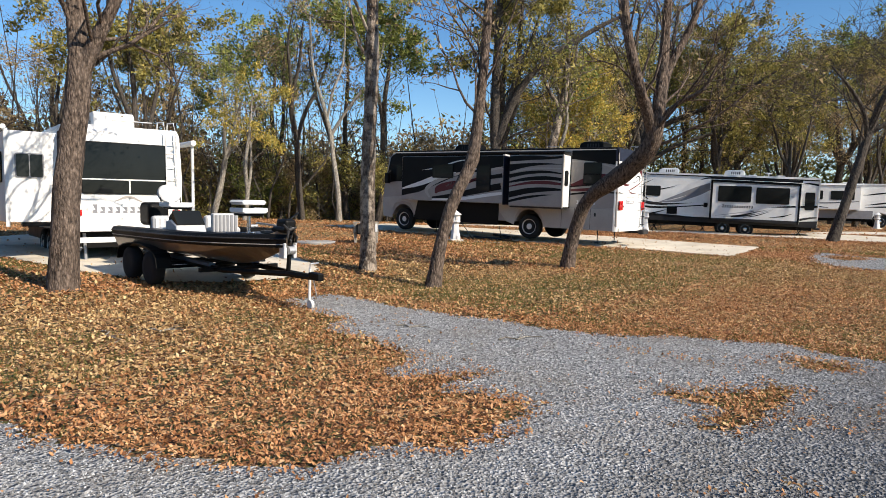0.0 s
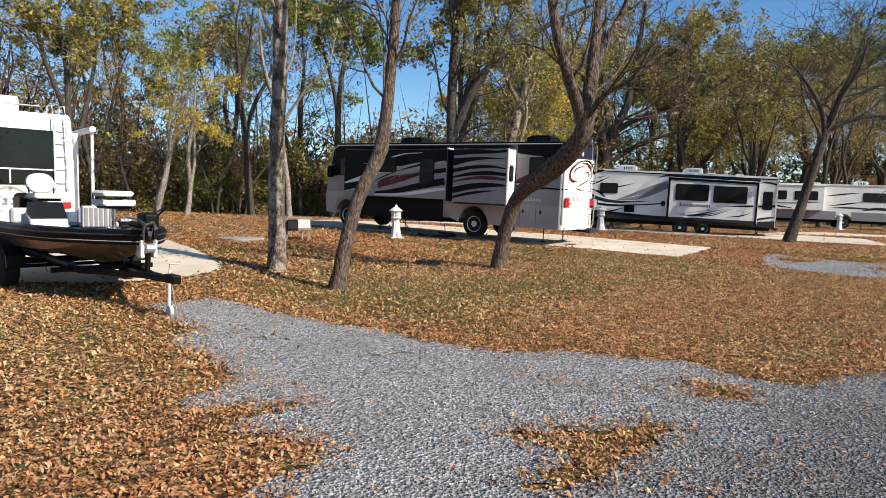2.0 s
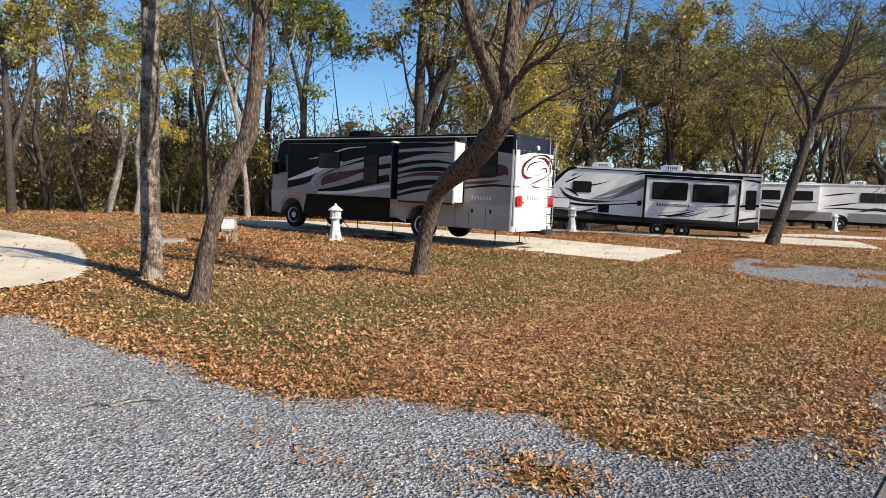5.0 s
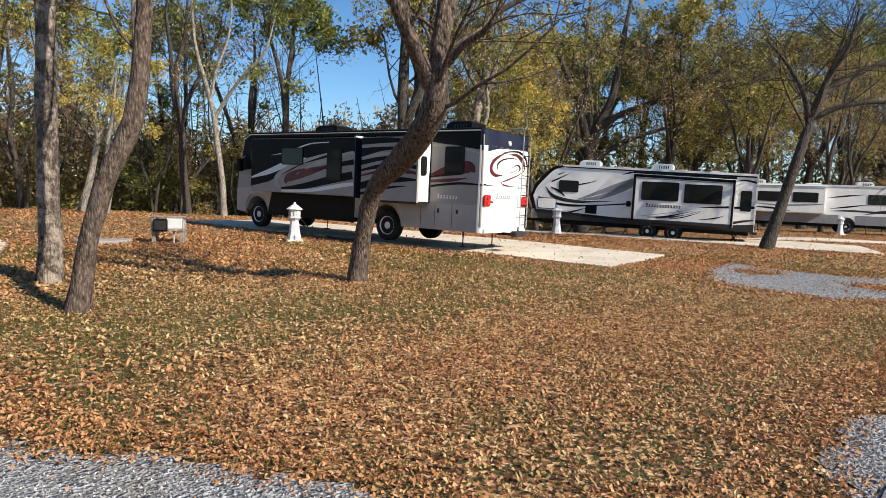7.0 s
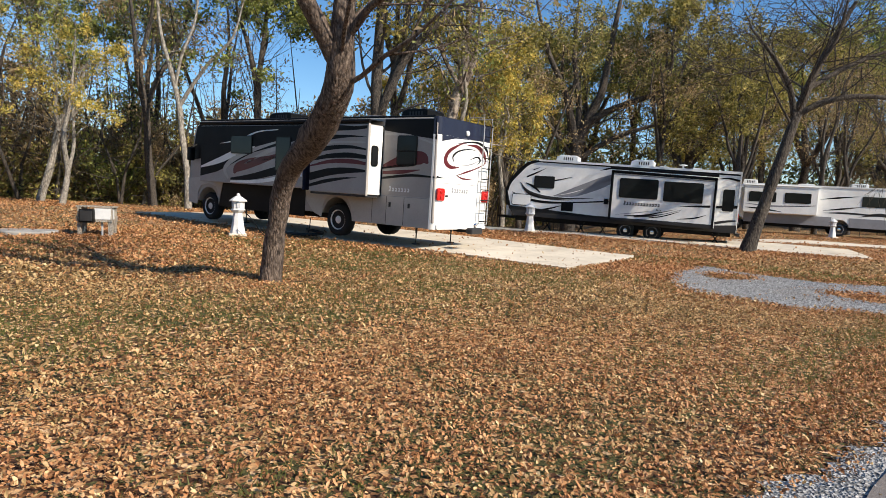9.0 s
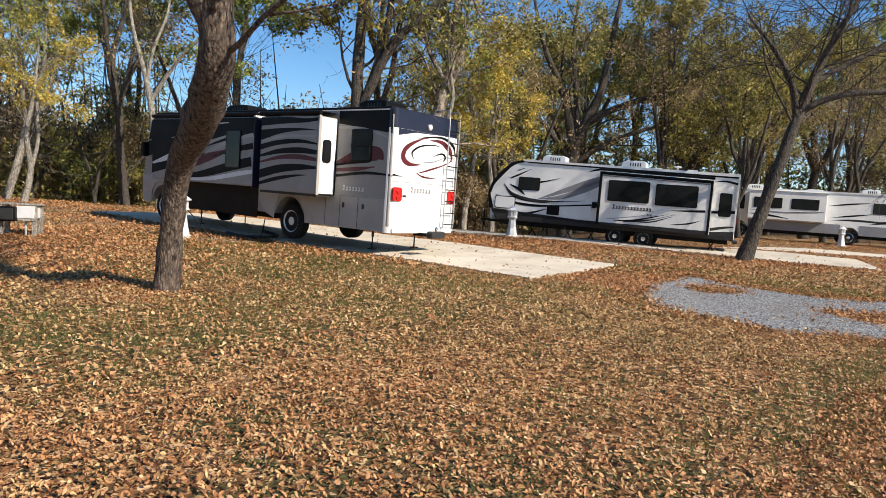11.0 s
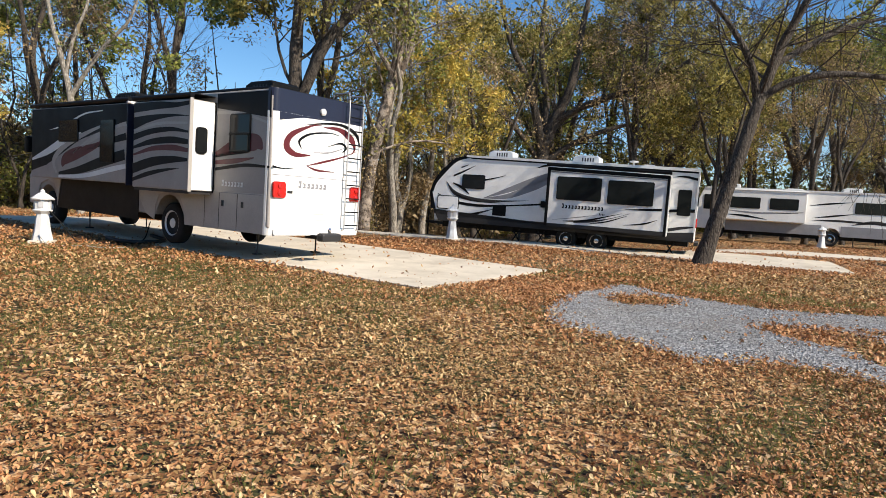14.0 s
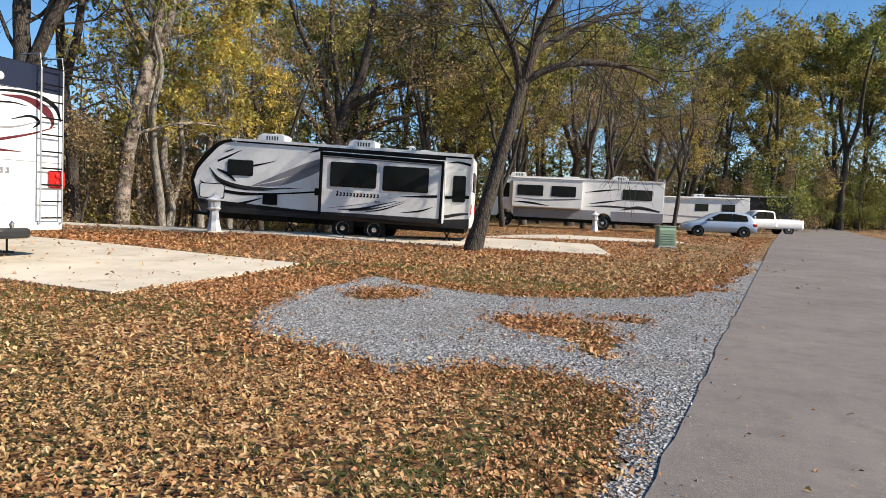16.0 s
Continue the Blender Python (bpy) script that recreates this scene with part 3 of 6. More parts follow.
SPEC_FOREST = {"wander": 0.2, "lift": 0.04, "forks": (8, 4, 3), "angle": (25, 65), "shrink": (0.45, 0.75), "limb": 5.5, "deep": 3, "clear": 0.3, "sides": 7}
SPEC_HERO = {"wander": 0.2, "lift": 0.03, "forks": (4, 4, 3), "angle": (25, 60), "shrink": (0.35, 0.65), "limb": 3.5, "deep": 3, "clear": 0.55, "sides": 7}
SPEC_SPREAD = {"wander": 0.18, "lift": 0.03, "forks": (6, 4, 3), "angle": (30, 60), "shrink": (0.5, 0.8), "limb": 6.0, "deep": 3, "clear": 0.22, "sides": 9}
SPEC_NEAR = {"wander": 0.2, "lift": 0.08, "forks": (9, 4, 4), "angle": (25, 60), "shrink": (0.45, 0.75), "limb": 3.4, "deep": 3, "clear": 0.55, "sides": 8, "trunk_sides": 14}
SPEC_BARE = {"wander": 0.15, "lift": 0.03, "forks": (9, 6, 4), "angle": (30, 70), "shrink": (0.55, 0.85), "limb": 4.2, "deep": 3, "fine": 0.01, "clear": 0.5, "sides": 8, "trunk_sides": 14}
SPEC_BUSH = {"wander": 0.25, "lift": 0.06, "forks": (12, 4, 3), "angle": (25, 75), "shrink": (0.45, 0.75), "limb": 2.6, "deep": 3, "clear": 0.05, "sides": 4}

# the five trees on the lawn between the road and the pads
make_tree("lawn_tree", "brown-barked forked tree on the leaf-strewn lawn", 11, [(0, 0, -0.15), (0.08, 0, 1.3), (0.2, 0.05, 2.6), (0.33, 0.1, 3.7), (0.25, 0.15, 5.2), (0.35, 0.2, 7.5)], (0.25, 0.21, 0.2, 0.19, 0.13, 0.08), SPEC_NEAR, ("leaf_brown", 3, 0.045, 0.25), "bark", stand(-6.55, 11.1), group="lawn trees", leaders=[([(0.3, 0.08, 3.5), (0.6, 0.1, 4.2), (1.0, 0.1, 5.0), (1.5, 0.2, 6.4)], (0.13, 0.12, 0.1, 0.05))])
make_tree("lawn_tree", "straight grey-barked tree on the leaf-strewn lawn", 12, [(0, 0, -0.15), (-0.02, 0, 1.5), (0.03, -0.1, 3.2), (0.1, -0.2, 5.0), (0.1, -0.2, 7.0), (0.2, -0.2, 9.5)], (0.2, 0.17, 0.16, 0.15, 0.12, 0.07), SPEC_NEAR, ("leaf_brown", 5, 0.05, 0.25), "bark_mottled_lit", stand(-1.78, 15.4), group="lawn trees")
make_tree("lawn_tree", "slim leaning grey-barked tree on the lawn", 13, [(0, 0, -0.15), (0.17, 0, 0.9), (0.42, 0, 1.8), (0.8, 0, 2.65), (0.95, 0, 3.9), (1.05, -0.1, 5.2), (1.2, 0, 8.5)], (0.165, 0.13, 0.125, 0.13, 0.105, 0.09, 0.05), SPEC_NEAR, ("leaf_brown", 3, 0.05, 0.25), "bark", stand(-0.22, 13.35), group="lawn trees")
make_tree("lawn_tree", "crooked dark-barked tree bent at an elbow above the lawn", 14, [(0, 0, -0.15), (0.15, -0.2, 0.9), (0.42, -0.6, 1.8), (1.0, -1.4, 2.35), (1.42, -2.1, 2.95), (1.5, -2.35, 3.7), (1.6, -2.3, 5.0), (1.75, -2.2, 7.5)], (0.19, 0.16, 0.165, 0.225, 0.2, 0.15, 0.11, 0.06), SPEC_NEAR, ("leaf_brown", 1, 0.045, 0.25), "bark", stand(3.2, 16.75), group="lawn trees", leaders=[([(1.45, -2.2, 3.2), (1.2, -2.5, 3.7), (0.9, -2.8, 4.3), (0.6, -2.9, 5.4), (0.5, -2.8, 7.0)], (0.13, 0.12, 0.11, 0.09, 0.05)), ([(1.52, -2.35, 3.9), (1.75, -2.3, 4.7), (2.3, -2.2, 5.8), (2.6, -2.0, 7.2)], (0.1, 0.09, 0.07, 0.04)), ([(1.52, -2.3, 3.5), (1.85, -2.6, 3.85), (2.2, -2.95, 4.05), (2.45, -3.2, 4.6)], (0.06, 0.05, 0.04, 0.02))])
make_tree("lawn_tree", "bare leaning tree with long pale twigs beside the gravel", 15, [(0, 0, -0.15), (0.45, -0.05, 1.5), (0.85, -0.1, 3.0), (1.3, -0.1, 4.6), (1.9, -0.1, 6.2), (2.9, -0.1, 8.2)], (0.23, 0.185, 0.17, 0.155, 0.11, 0.06), SPEC_BARE, ("leaf_brown", 0, 0.05, 0.2), "bark_grey", stand(16.3, 27.15), group="lawn trees", leaders=[([(1.25, -0.1, 4.5), (1.9, -0.3, 4.9), (2.9, -0.4, 5.15), (4.2, -0.5, 5.1), (5.2, -0.5, 4.8)], (0.11, 0.1, 0.085, 0.06, 0.03)), ([(1.2, -0.1, 4.4), (0.9, -0.3, 5.3), (0.3, -0.4, 6.2), (-0.6, -0.4, 7.2)], (0.1, 0.09, 0.07, 0.03)), ([(1.35, -0.1, 4.8), (1.5, -0.5, 5.8), (1.9, -0.9, 6.8), (2.0, -1.2, 8.0)], (0.1, 0.08, 0.06, 0.03)), ([(1.6, -0.1, 5.4), (2.6, 0.1, 6.0), (3.8, 0.1, 6.6), (5.0, 0.2, 6.9)], (0.09, 0.08, 0.06, 0.03))])

# the woods behind
def forked(h, lean, bend, seed, forks, spread):
    """A crooked trunk and its leaders, which part from it low and fan out upwards."""
    r = random.Random(seed)
    trunk = upright(h, lean, bend, seed)
    leaders = []
    for k in range(forks):
        i = r.choice((1, 2, 2, 3)) if spread < 0.5 else r.choice((1, 2))
        x, y, z = trunk[i]
        a = 2 * math.pi * (k + r.uniform(0, 0.6)) / forks
        pts = [(x, y, z)]
        out, top = spread * r.uniform(0.6, 1.2), h * r.uniform(0.85, 1.05)
        for f in (0.25, 0.5, 0.75, 1.0):
            g = out * (h - z) * f ** 0.8
            pts.append((x + g * math.cos(a) + r.uniform(-bend, bend) * 0.6, y + g * math.sin(a) + r.uniform(-bend, bend) * 0.6, z + (top - z) * f))
        leaders.append(pts)
    return trunk, leaders


make_tree("forest_tree", "white-barked forked tree with bare pale limbs", 31, [(0, 0, -0.3), (-0.1, 0, 1.8), (-0.35, 0, 3.6), (-0.5, 0, 4.9), (-0.9, 0, 6.5), (-1.5, 0.1, 8.6), (-1.7, 0.2, 11.5)], (0.17, 0.15, 0.13, 0.13, 0.1, 0.08, 0.05), SPEC_HERO, ("leaf_green", 2, 0.08, 0.3), "bark_pale", stand(-5.9, 36.8), group="woods",
          leaders=[([(-0.5, 0, 4.8), (0.1, 0, 5.8), (1.0, -0.1, 7.0), (2.0, -0.1, 8.1), (2.5, 0, 10.0)], (0.1, 0.09, 0.08, 0.06, 0.03)), ([(-0.7, 0, 5.6), (-0.4, 0, 7.2), (0.2, 0.1, 9.0), (0.3, 0.2, 12.0)], (0.08, 0.07, 0.06, 0.03))])
make_tree("forest_tree", "thick dark-barked tree with a long reaching limb", 32, [(0, 0, -0.3), (0.05, 0, 2.5), (0.1, 0, 5.0), (0.05, 0, 7.5), (0.2, 0.1, 10.5), (0.3, 0.2, 15.0)], (0.36, 0.31, 0.29, 0.27, 0.22, 0.12), SPEC_FOREST, ("leaf_olive", 16, 0.09, 0.22), "bark_grey", stand(2.8, 37.0), group="woods",
          leaders=[([(0.1, 0, 4.6), (0.7, -0.2, 6.2), (1.6, -0.3, 8.0), (3.2, -0.4, 9.6), (5.8, -0.4, 11.2), (7.6, -0.4, 12.0)], (0.24, 0.22, 0.2, 0.16, 0.12, 0.06)), ([(0.6, -0.2, 6.0), (1.3, 0.2, 9.0), (1.6, 0.4, 14.0)], (0.2, 0.17, 0.08))])
make_tree("forest_tree", "thick leaning grey-barked tree beside the trailer pad", 33, [(0, 0, -0.3), (0.15, 0, 2.2), (0.45, 0, 4.2), (1.0, 0, 6.8), (1.4, 0, 9.0), (1.5, 0.1, 13.0)], (0.31, 0.27, 0.26, 0.25, 0.2, 0.1), SPEC_FOREST, ("leaf_olive", 12, 0.09, 0.22), "bark_mottled_lit", stand(5.7, 38.5), group="woods",
          leaders=[([(1.0, 0, 6.6), (1.8, 0.1, 8.6), (2.1, 0.3, 12.0)], (0.16, 0.13, 0.06)), ([(1.1, 0, 7.4), (0.2, -0.1, 9.0), (-0.6, -0.2, 12.0)], (0.12, 0.1, 0.05))])
make_tree("forest_tree", "large spreading tree with fanning limbs and olive leaves", 34, [(0, 0, -0.3), (0.1, 0, 3.0), (0.3, 0, 6.3), (1.1, 0, 8.6), (1.9, 0, 10.5), (2.4, 0, 14.0), (3.0, 0, 18.0)], (0.55, 0.48, 0.44, 0.34, 0.28, 0.2, 0.1), SPEC_SPREAD, ("leaf_olive", 30, 0.1, 0.26), "bark_grey", stand(15.2, 51.5), group="woods",
          leaders=[([(0.3, 0, 6.0), (-0.2, -0.3, 8.2), (-0.9, -0.5, 10.5), (-2.2, -0.8, 13.0), (-3.2, -1.0, 16.5)], (0.32, 0.28, 0.23, 0.16, 0.08)), ([(1.0, 0, 8.2), (2.6, -0.5, 9.2), (5.2, -1.0, 10.2), (8.0, -1.4, 11.6), (11.0, -1.6, 13.6)], (0.26, 0.22, 0.18, 0.13, 0.06)),
                   ([(0.2, 0, 5.4), (2.2, -0.6, 6.9), (4.6, -1.0, 7.9), (7.4, -1.2, 8.6)], (0.22, 0.18, 0.13, 0.06)), ([(0.5, 0, 7.0), (0.4, 0.6, 10.0), (0.0, 1.0, 13.5), (0.3, 1.2, 18.0)], (0.26, 0.22, 0.17, 0.08)), ([(0.2, 0, 5.6), (-1.8, -0.2, 8.0), (-4.0, -0.4, 9.6), (-5.6, -0.5, 12.0)], (0.18, 0.15, 0.1, 0.05))])

# kind: label, habit, leaves, bark, height, forks, spread
KINDS = [
    ("green", "tall slender tree with green leaves behind the pads", SPEC_FOREST, ("leaf_green", 32, 0.11, 0.19), "bark_grey", 17, 2, 0.22),
    ("olive", "tall tree with thinning olive leaves", SPEC_FOREST, ("leaf_olive", 32, 0.11, 0.19), "bark_grey", 18, 2, 0.25),
    ("yellow", "tall tree with yellow autumn leaves", SPEC_FOREST, ("leaf_yellow", 24, 0.1, 0.2), "bark_pale", 16, 1, 0.12),
    ("spread", "large spreading tree with olive leaves", SPEC_SPREAD, ("leaf_olive", 34, 0.11, 0.24), "bark_grey", 18, 3, 0.5),
    ("bare", "tall thinly leaved tree with grey twigs", SPEC_FOREST, ("leaf_brown", 12, 0.08, 0.28), "bark_grey", 17, 2, 0.3),
    ("pale", "pale-barked tree with few leaves", SPEC_FOREST, ("leaf_green", 5, 0.1, 0.3), "bark_pale", 15, 2, 0.35),
]
PLACES = {
    "pale": [(7.0, 40.3, 200, 0.9), (-13.4, 37.4, 70, 0.8)],
    # (-14, -26), and (-28, -14) below, are unseen, added to cut sky light
    "green": [(-4.2, 40.7, 0, 1.0), (17.8, 66, 90, 1.2), (27.3, 70, 10, 1.2), (-12, 46, 120, 0.9), (36, 66, 200, 1.1), (47, 72, 250, 1.2), (66, 78, 30, 1.1), (78, 72, 80, 1.15), (21, 58, 15, 1.05), (58, 82, 140, 1.2), (92, 82, 0, 1.3), (104, 78, 70, 1.3), (33, 78, 10, 1.2), (-14, -26, 10, 1.0), (85, 64, 130, 1.2)],
    "olive": [(-15.5, 33, 170, 0.85), (4.0, 39, 140, 1.05), (25, 47, 80, 0.9), (22, 52, 180, 1.0), (60, 74, 60, 1.1), (-20, 48, 90, 0.95), (12, 62, 190, 1.1), (84, 78, 100, 1.2), (10.5, 50, 20, 1.0), (71, 74, 160, 1.1), (98, 70, 240, 1.2), (40, 74, 70, 1.1), (-28, -14, 30, 1.0), (111, 92, 30, 1.3), (20, 76, 200, 1.2), (62, 66, 10, 0.9)],
    "yellow": [(6.6, 42.5, 0, 0.95), (8.3, 44.7, 100, 0.95), (-10.6, 34.5, 40, 0.62), (26, 62, 60, 0.8), (5.2, 47, 230, 0.9), (68, 70, 20, 0.8), (51, 66, 200, 0.8), (9.5, 42, 300, 0.8), (33, 62, 130, 0.8)],
    "spread": [(25, 56, 150, 0.95), (36, 60, 260, 1.0), (47, 64, 40, 1.0), (18, 62, 210, 1.05), (57, 72, 310, 1.1), (76, 80, 120, 1.15), (94, 74, 200, 1.2), (31, 70, 20, 1.1)],
    "bare": [(-8.5, 39, 0, 0.9), (41, 63, 300, 1.0), (53, 68, 20, 1.1), (31, 58, 45, 1.0), (30, 68.5, 220, 1.15), (-6.3, 43.6, 30, 1.0), (-22.0, 37.2, 60, 0.85), (11.0, 46, 120, 0.9), (20.5, 48, 200, 0.95), (28, 54, 280, 0.9), (33, 52, 10, 0.9), (-18, 40, 130, 0.8), (38, 56, 310, 0.9), (-25, 42, 30, 0.9), (44, 57, 110, 0.9)],
}
for n, (kind, label, spec, leaf, bark, tall, forks, spread) in enumerate(KINDS):
    models = []
    for i, (x, y, turn, size) in enumerate(PLACES[kind]):
        m = stand(x, y, turn, size * (1.3 if x > 55 else 1.0))
        if len(models) < 2:
            r = 0.24 if kind != "spread" else 0.4
            trunk, fork = forked(tall * 0.75, 0.03, 0.45, n + 10 * i, forks, spread)
            leaders = [(pts, (r * 0.62, r * 0.55, r * 0.45, r * 0.3, r * 0.14)) for pts in fork]
            models.append(make_tree("forest_tree", label, 40 + n + 10 * i, trunk, (r, r * 0.85, r * 0.75, r * 0.6, r * 0.4, r * 0.2), spec, leaf, bark, m, group="woods", leaders=leaders))
        else:
            copy_thing(models[i % 2], m)

BUSHES = [("leaf_brown", "tangled brown thicket shrub under tall trees", 60), ("leaf_olive", "leafy olive shrub under tall trees", 61), ("leaf_green", "dense green shrub under tall trees", 62)]
rng = np.random.default_rng(5)
for n, (key, label, seed) in enumerate(BUSHES):
    first = None
    for i in range((27, 20, 12)[n]):
        x = rng.uniform(-34, 10) if i % 2 else rng.uniform(10, 105)
        y = rng.uniform(38, 54) if x < 10 else rng.uniform(58, 74) + max(0, x - 60) * 0.45
        m = stand(x, y, rng.uniform(0, 360), rng.uniform(0.8, 1.35))
        if first is None:
            first = make_tree("shrub", label, seed, upright(4.6, 0.05, 0.3, seed), (0.08, 0.07, 0.06, 0.05, 0.035, 0.02), SPEC_BUSH, (key, 20, 0.075, 0.28), "bark_grey", m, "shrub", "undergrowth")
        else:
            copy_thing(first, m)


def wood_edge(name, label, key, seed, line, tall, deep, count, size, twigs=2):
    """A far tangle of leaves and stems along a line, one mass that nobody could count."""
    rng = np.random.default_rng(seed)
    p = np.array(line, float)
    cum = np.concatenate([[0], np.cumsum(np.hypot(*np.diff(p, axis=0).T))])
    def along(u):
        return np.interp(u, cum, p[:, 0]), np.interp(u, cum, p[:, 1])
    u = rng.uniform(0, cum[-1], count)
    x, y = along(u)
    off = rng.uniform(0, deep, count)
    d = np.array([np.interp(u, cum[:-1], np.diff(p[:, 1])), np.interp(u, cum[:-1], -np.diff(p[:, 0]))])
    d /= np.hypot(*d)
    x, y = x - d[0] * off, y - d[1] * off
    top = tall * (0.7 + 0.14 * np.sin(u * 0.71 + off) + 0.2 * np.sin(u * 0.33) * np.cos(u * 0.13 + 1) + 0.12 * np.sin(u * 1.1 + 2))
    f = rng.uniform(0, 1, count) ** 1.5
    clump = np.sin(u * 1.9) * np.sin(f * 9 + u) + np.sin(off * 1.5 + u * 0.7)
    keep = (clump > -0.9) | (f < 0.3)
    c = np.stack([x, y, height(x, y) + f * top], 1)[keep]
    v, q = leaf_quads(c, size, rng)
    mass = mesh_object(name, v, q, MAT[key])
    tagged(mass, label, "woods", kind="stuff")
    stems = Wood(rng)
    for _ in range(int(cum[-1] * 0.9)):
        uu = rng.uniform(0, cum[-1])
        sx, sy = along(np.array([uu]))
        sx, sy = float(sx[0]) + rng.normal() * 2, float(sy[0]) + rng.normal() * 2
        z = ground_z(sx, sy)
        lean = rng.normal(size=2) * 0.24 * tall
        stems.tube([(sx, sy, z - 0.3), (sx + lean[0] * 0.15, sy + lean[1] * 0.6, z + tall * 0.3), (sx + lean[0] * 0.75, sy + lean[1] * 0.4, z + tall * 0.6), (sx + lean[0], sy + lean[1], z + tall * rng.uniform(0.8, 1.3))], (rng.uniform(0.05, 0.14), 0.08, 0.05, 0.015), 5)
    for _ in range(int(cum[-1] * twigs)):
        uu = rng.uniform(0, cum[-1])
        sx, sy = along(np.array([uu]))
        q = np.array([float(sx[0]) + rng.normal() * 2, float(sy[0]) + rng.normal() * 2, 0.0])
        q[2] = ground_z(q[0], q[1]) + tall * rng.uniform(0.05, 0.75)
        d = rng.normal(size=3) + np.array([0, 0, 0.7])
        d *= rng.uniform(0.6, 1.3) / np.linalg.norm(d)
        stems.tube([q, q + d, q + 2 * d + rng.normal(size=3) * 0.3 + np.array([0, 0, 0.2])], (rng.uniform(0.018, 0.035), 0.018, 0.008), 3)
    st = mesh_object("far_stems", np.concatenate(stems.v), np.concatenate(stems.f), MAT["bark_grey"], True)
    tagged(st, "dark stems of far woods seen between trees", "woods", kind="stuff")


wood_edge("far_thicket", "tangled brown thicket along the creek behind", "leaf_brown", 71, [(-60, 26), (-38, 40), (-20, 47), (-4, 50), (6, 54), (14, 60)], 10.5, 12, 130000, 0.2, 10)
wood_edge("thicket", "tangled brown and olive brush at the edge of the trees", "leaf_brown", 75, [(-44, 33), (-28, 38.5), (-15, 43), (-5, 45.5), (4, 48)], 9.0, 6, 80000, 0.14, 24)
wood_edge("thicket", "low olive brush at the edge of the trees", "leaf_olive", 76, [(-40, 33), (-24, 38), (-12, 42), (-2, 44.5), (4, 47)], 6.0, 5, 24000, 0.11, 8)
wood_edge("far_woods", "dense olive woods far behind the pads", "leaf_olive", 72, [(4, 64), (30, 82), (60, 90), (90, 98), (125, 92), (140, 80)], 14.5, 10, 62000, 0.3)
wood_edge("far_woods", "dense olive woods where the road ends", "leaf_olive", 77, [(70, 84), (95, 84), (118, 76), (140, 62), (150, 40)], 13.0, 9, 46000, 0.36)
# added out of view behind the camera, to darken reflections and sky fill
wood_edge("woods_across_road", "unseen olive woods added to block the low sky", "leaf_olive", 73, [(12, -34), (-8, -32), (-28, -18), (-40, 2), (-46, 20)], 11.0, 8, 26000, 0.32)

# ---- parts shared by the vehicles (x runs to the nose, y to the left, z up) ----


def wheel(parent, x, y, z, r, width=0.26, rim="steel"):
    """A tyre with a dished rim, its outer face away from the middle."""
    s = 1 if y > 0 else -1
    w = width / 2
    tyre = part("wheel", lathe([(r * 0.58, -w), (r * 0.9, -w), (r, -w * 0.7), (r, w * 0.7), (r * 0.9, w), (r * 0.62, w), (r * 0.58, w * 0.8)], 28, "y", x, y, z), MAT["rubber"], parent, "black tyre", True)
    prof = [(r * 0.6, -w * 0.9), (r * 0.66, s * w * 0.98), (r * 0.61, s * w * 1.0), (r * 0.53, s * w * 0.7), (r * 0.28, s * w * 0.6), (r * 0.22, s * w * 0.9), (r * 0.1, s * w * 0.95)]
    part("rim", lathe(prof, 24, "y", x, y, z), MAT[rim], tyre, "bright metal rim")
    bm = bmesh.new()
    for k in range(8):
        a = 2 * math.pi * k / 8
        add_box(bm, x + r * 0.37 * math.cos(a) - 0.025, x + r * 0.37 * math.cos(a) + 0.025, y + s * w * 0.5, y + s * w * 0.62, z + r * 0.37 * math.sin(a) - 0.025, z + r * 0.37 * math.sin(a) + 0.025)
    part("rim_hole", bm, MAT["black"], tyre)


def window(parent, axis, u0, u1, v0, v1, w, out=1, split=None, r=0.06, frame_mat="black", slant=0.0):
    """A tinted pane in a raised frame on the face at w; out is the way outwards along the axis."""
    bm = prism(round_rect(u0, u1, v0, v1, r), axis, w, w + out * 0.022)
    fr = part("window", bm, MAT[frame_mat], parent, "tinted window in dark frame" if frame_mat == "black" else "tinted window in pale frame")
    e = 0.025
    edges = [u0 + e] + ([split - 0.012, split + 0.012] if split else []) + [u1 - e]
    for a, b in zip(edges[::2], edges[1::2]):
        part("pane", prism(round_rect(a, b, v0 + e, v1 - e, r * 0.6), axis, w + out * 0.022, w + out * 0.028), MAT["glass"], fr)
    return fr


def stripe(parent, col, pts, axis, w, out=1, level=1):
    """A painted swoosh, lying level layers proud of the face."""
    return part("stripe", ribbon(pts, axis, w, w + out * 0.003 * level), MAT[col], parent, {"black": "black painted swoosh", "maroon": "maroon painted swoosh", "white": "white painted swoosh", "cream": "pale painted swoosh", "grey": "grey painted band", "navy": "navy painted band", "dark_grey": "charcoal painted swoosh"}.get(col, "painted swoosh"))


def lettering(parent, col, axis, u0, v0, size, count, w, out=1, run=1, gap=1.25):
    """A maker's badge as plain upright bars."""
    bm = bmesh.new()
    for k in range(count):
        u = u0 + run * k * size * 0.8
        hgt = size * (1.0 if k == 0 else 0.72)
        a, b = sorted((u, u + run * size * 0.5))
        add_prism(bm, [(a, v0), (b, v0), (b, v0 + hgt * 0.3), (a + (b - a) * 0.4, v0 + hgt * 0.4), (b, v0 + hgt), (a, v0 + hgt)], axis, w, w + out * 0.006)
    return part("badge", bm, MAT[col], parent, "row of plain badge shapes")


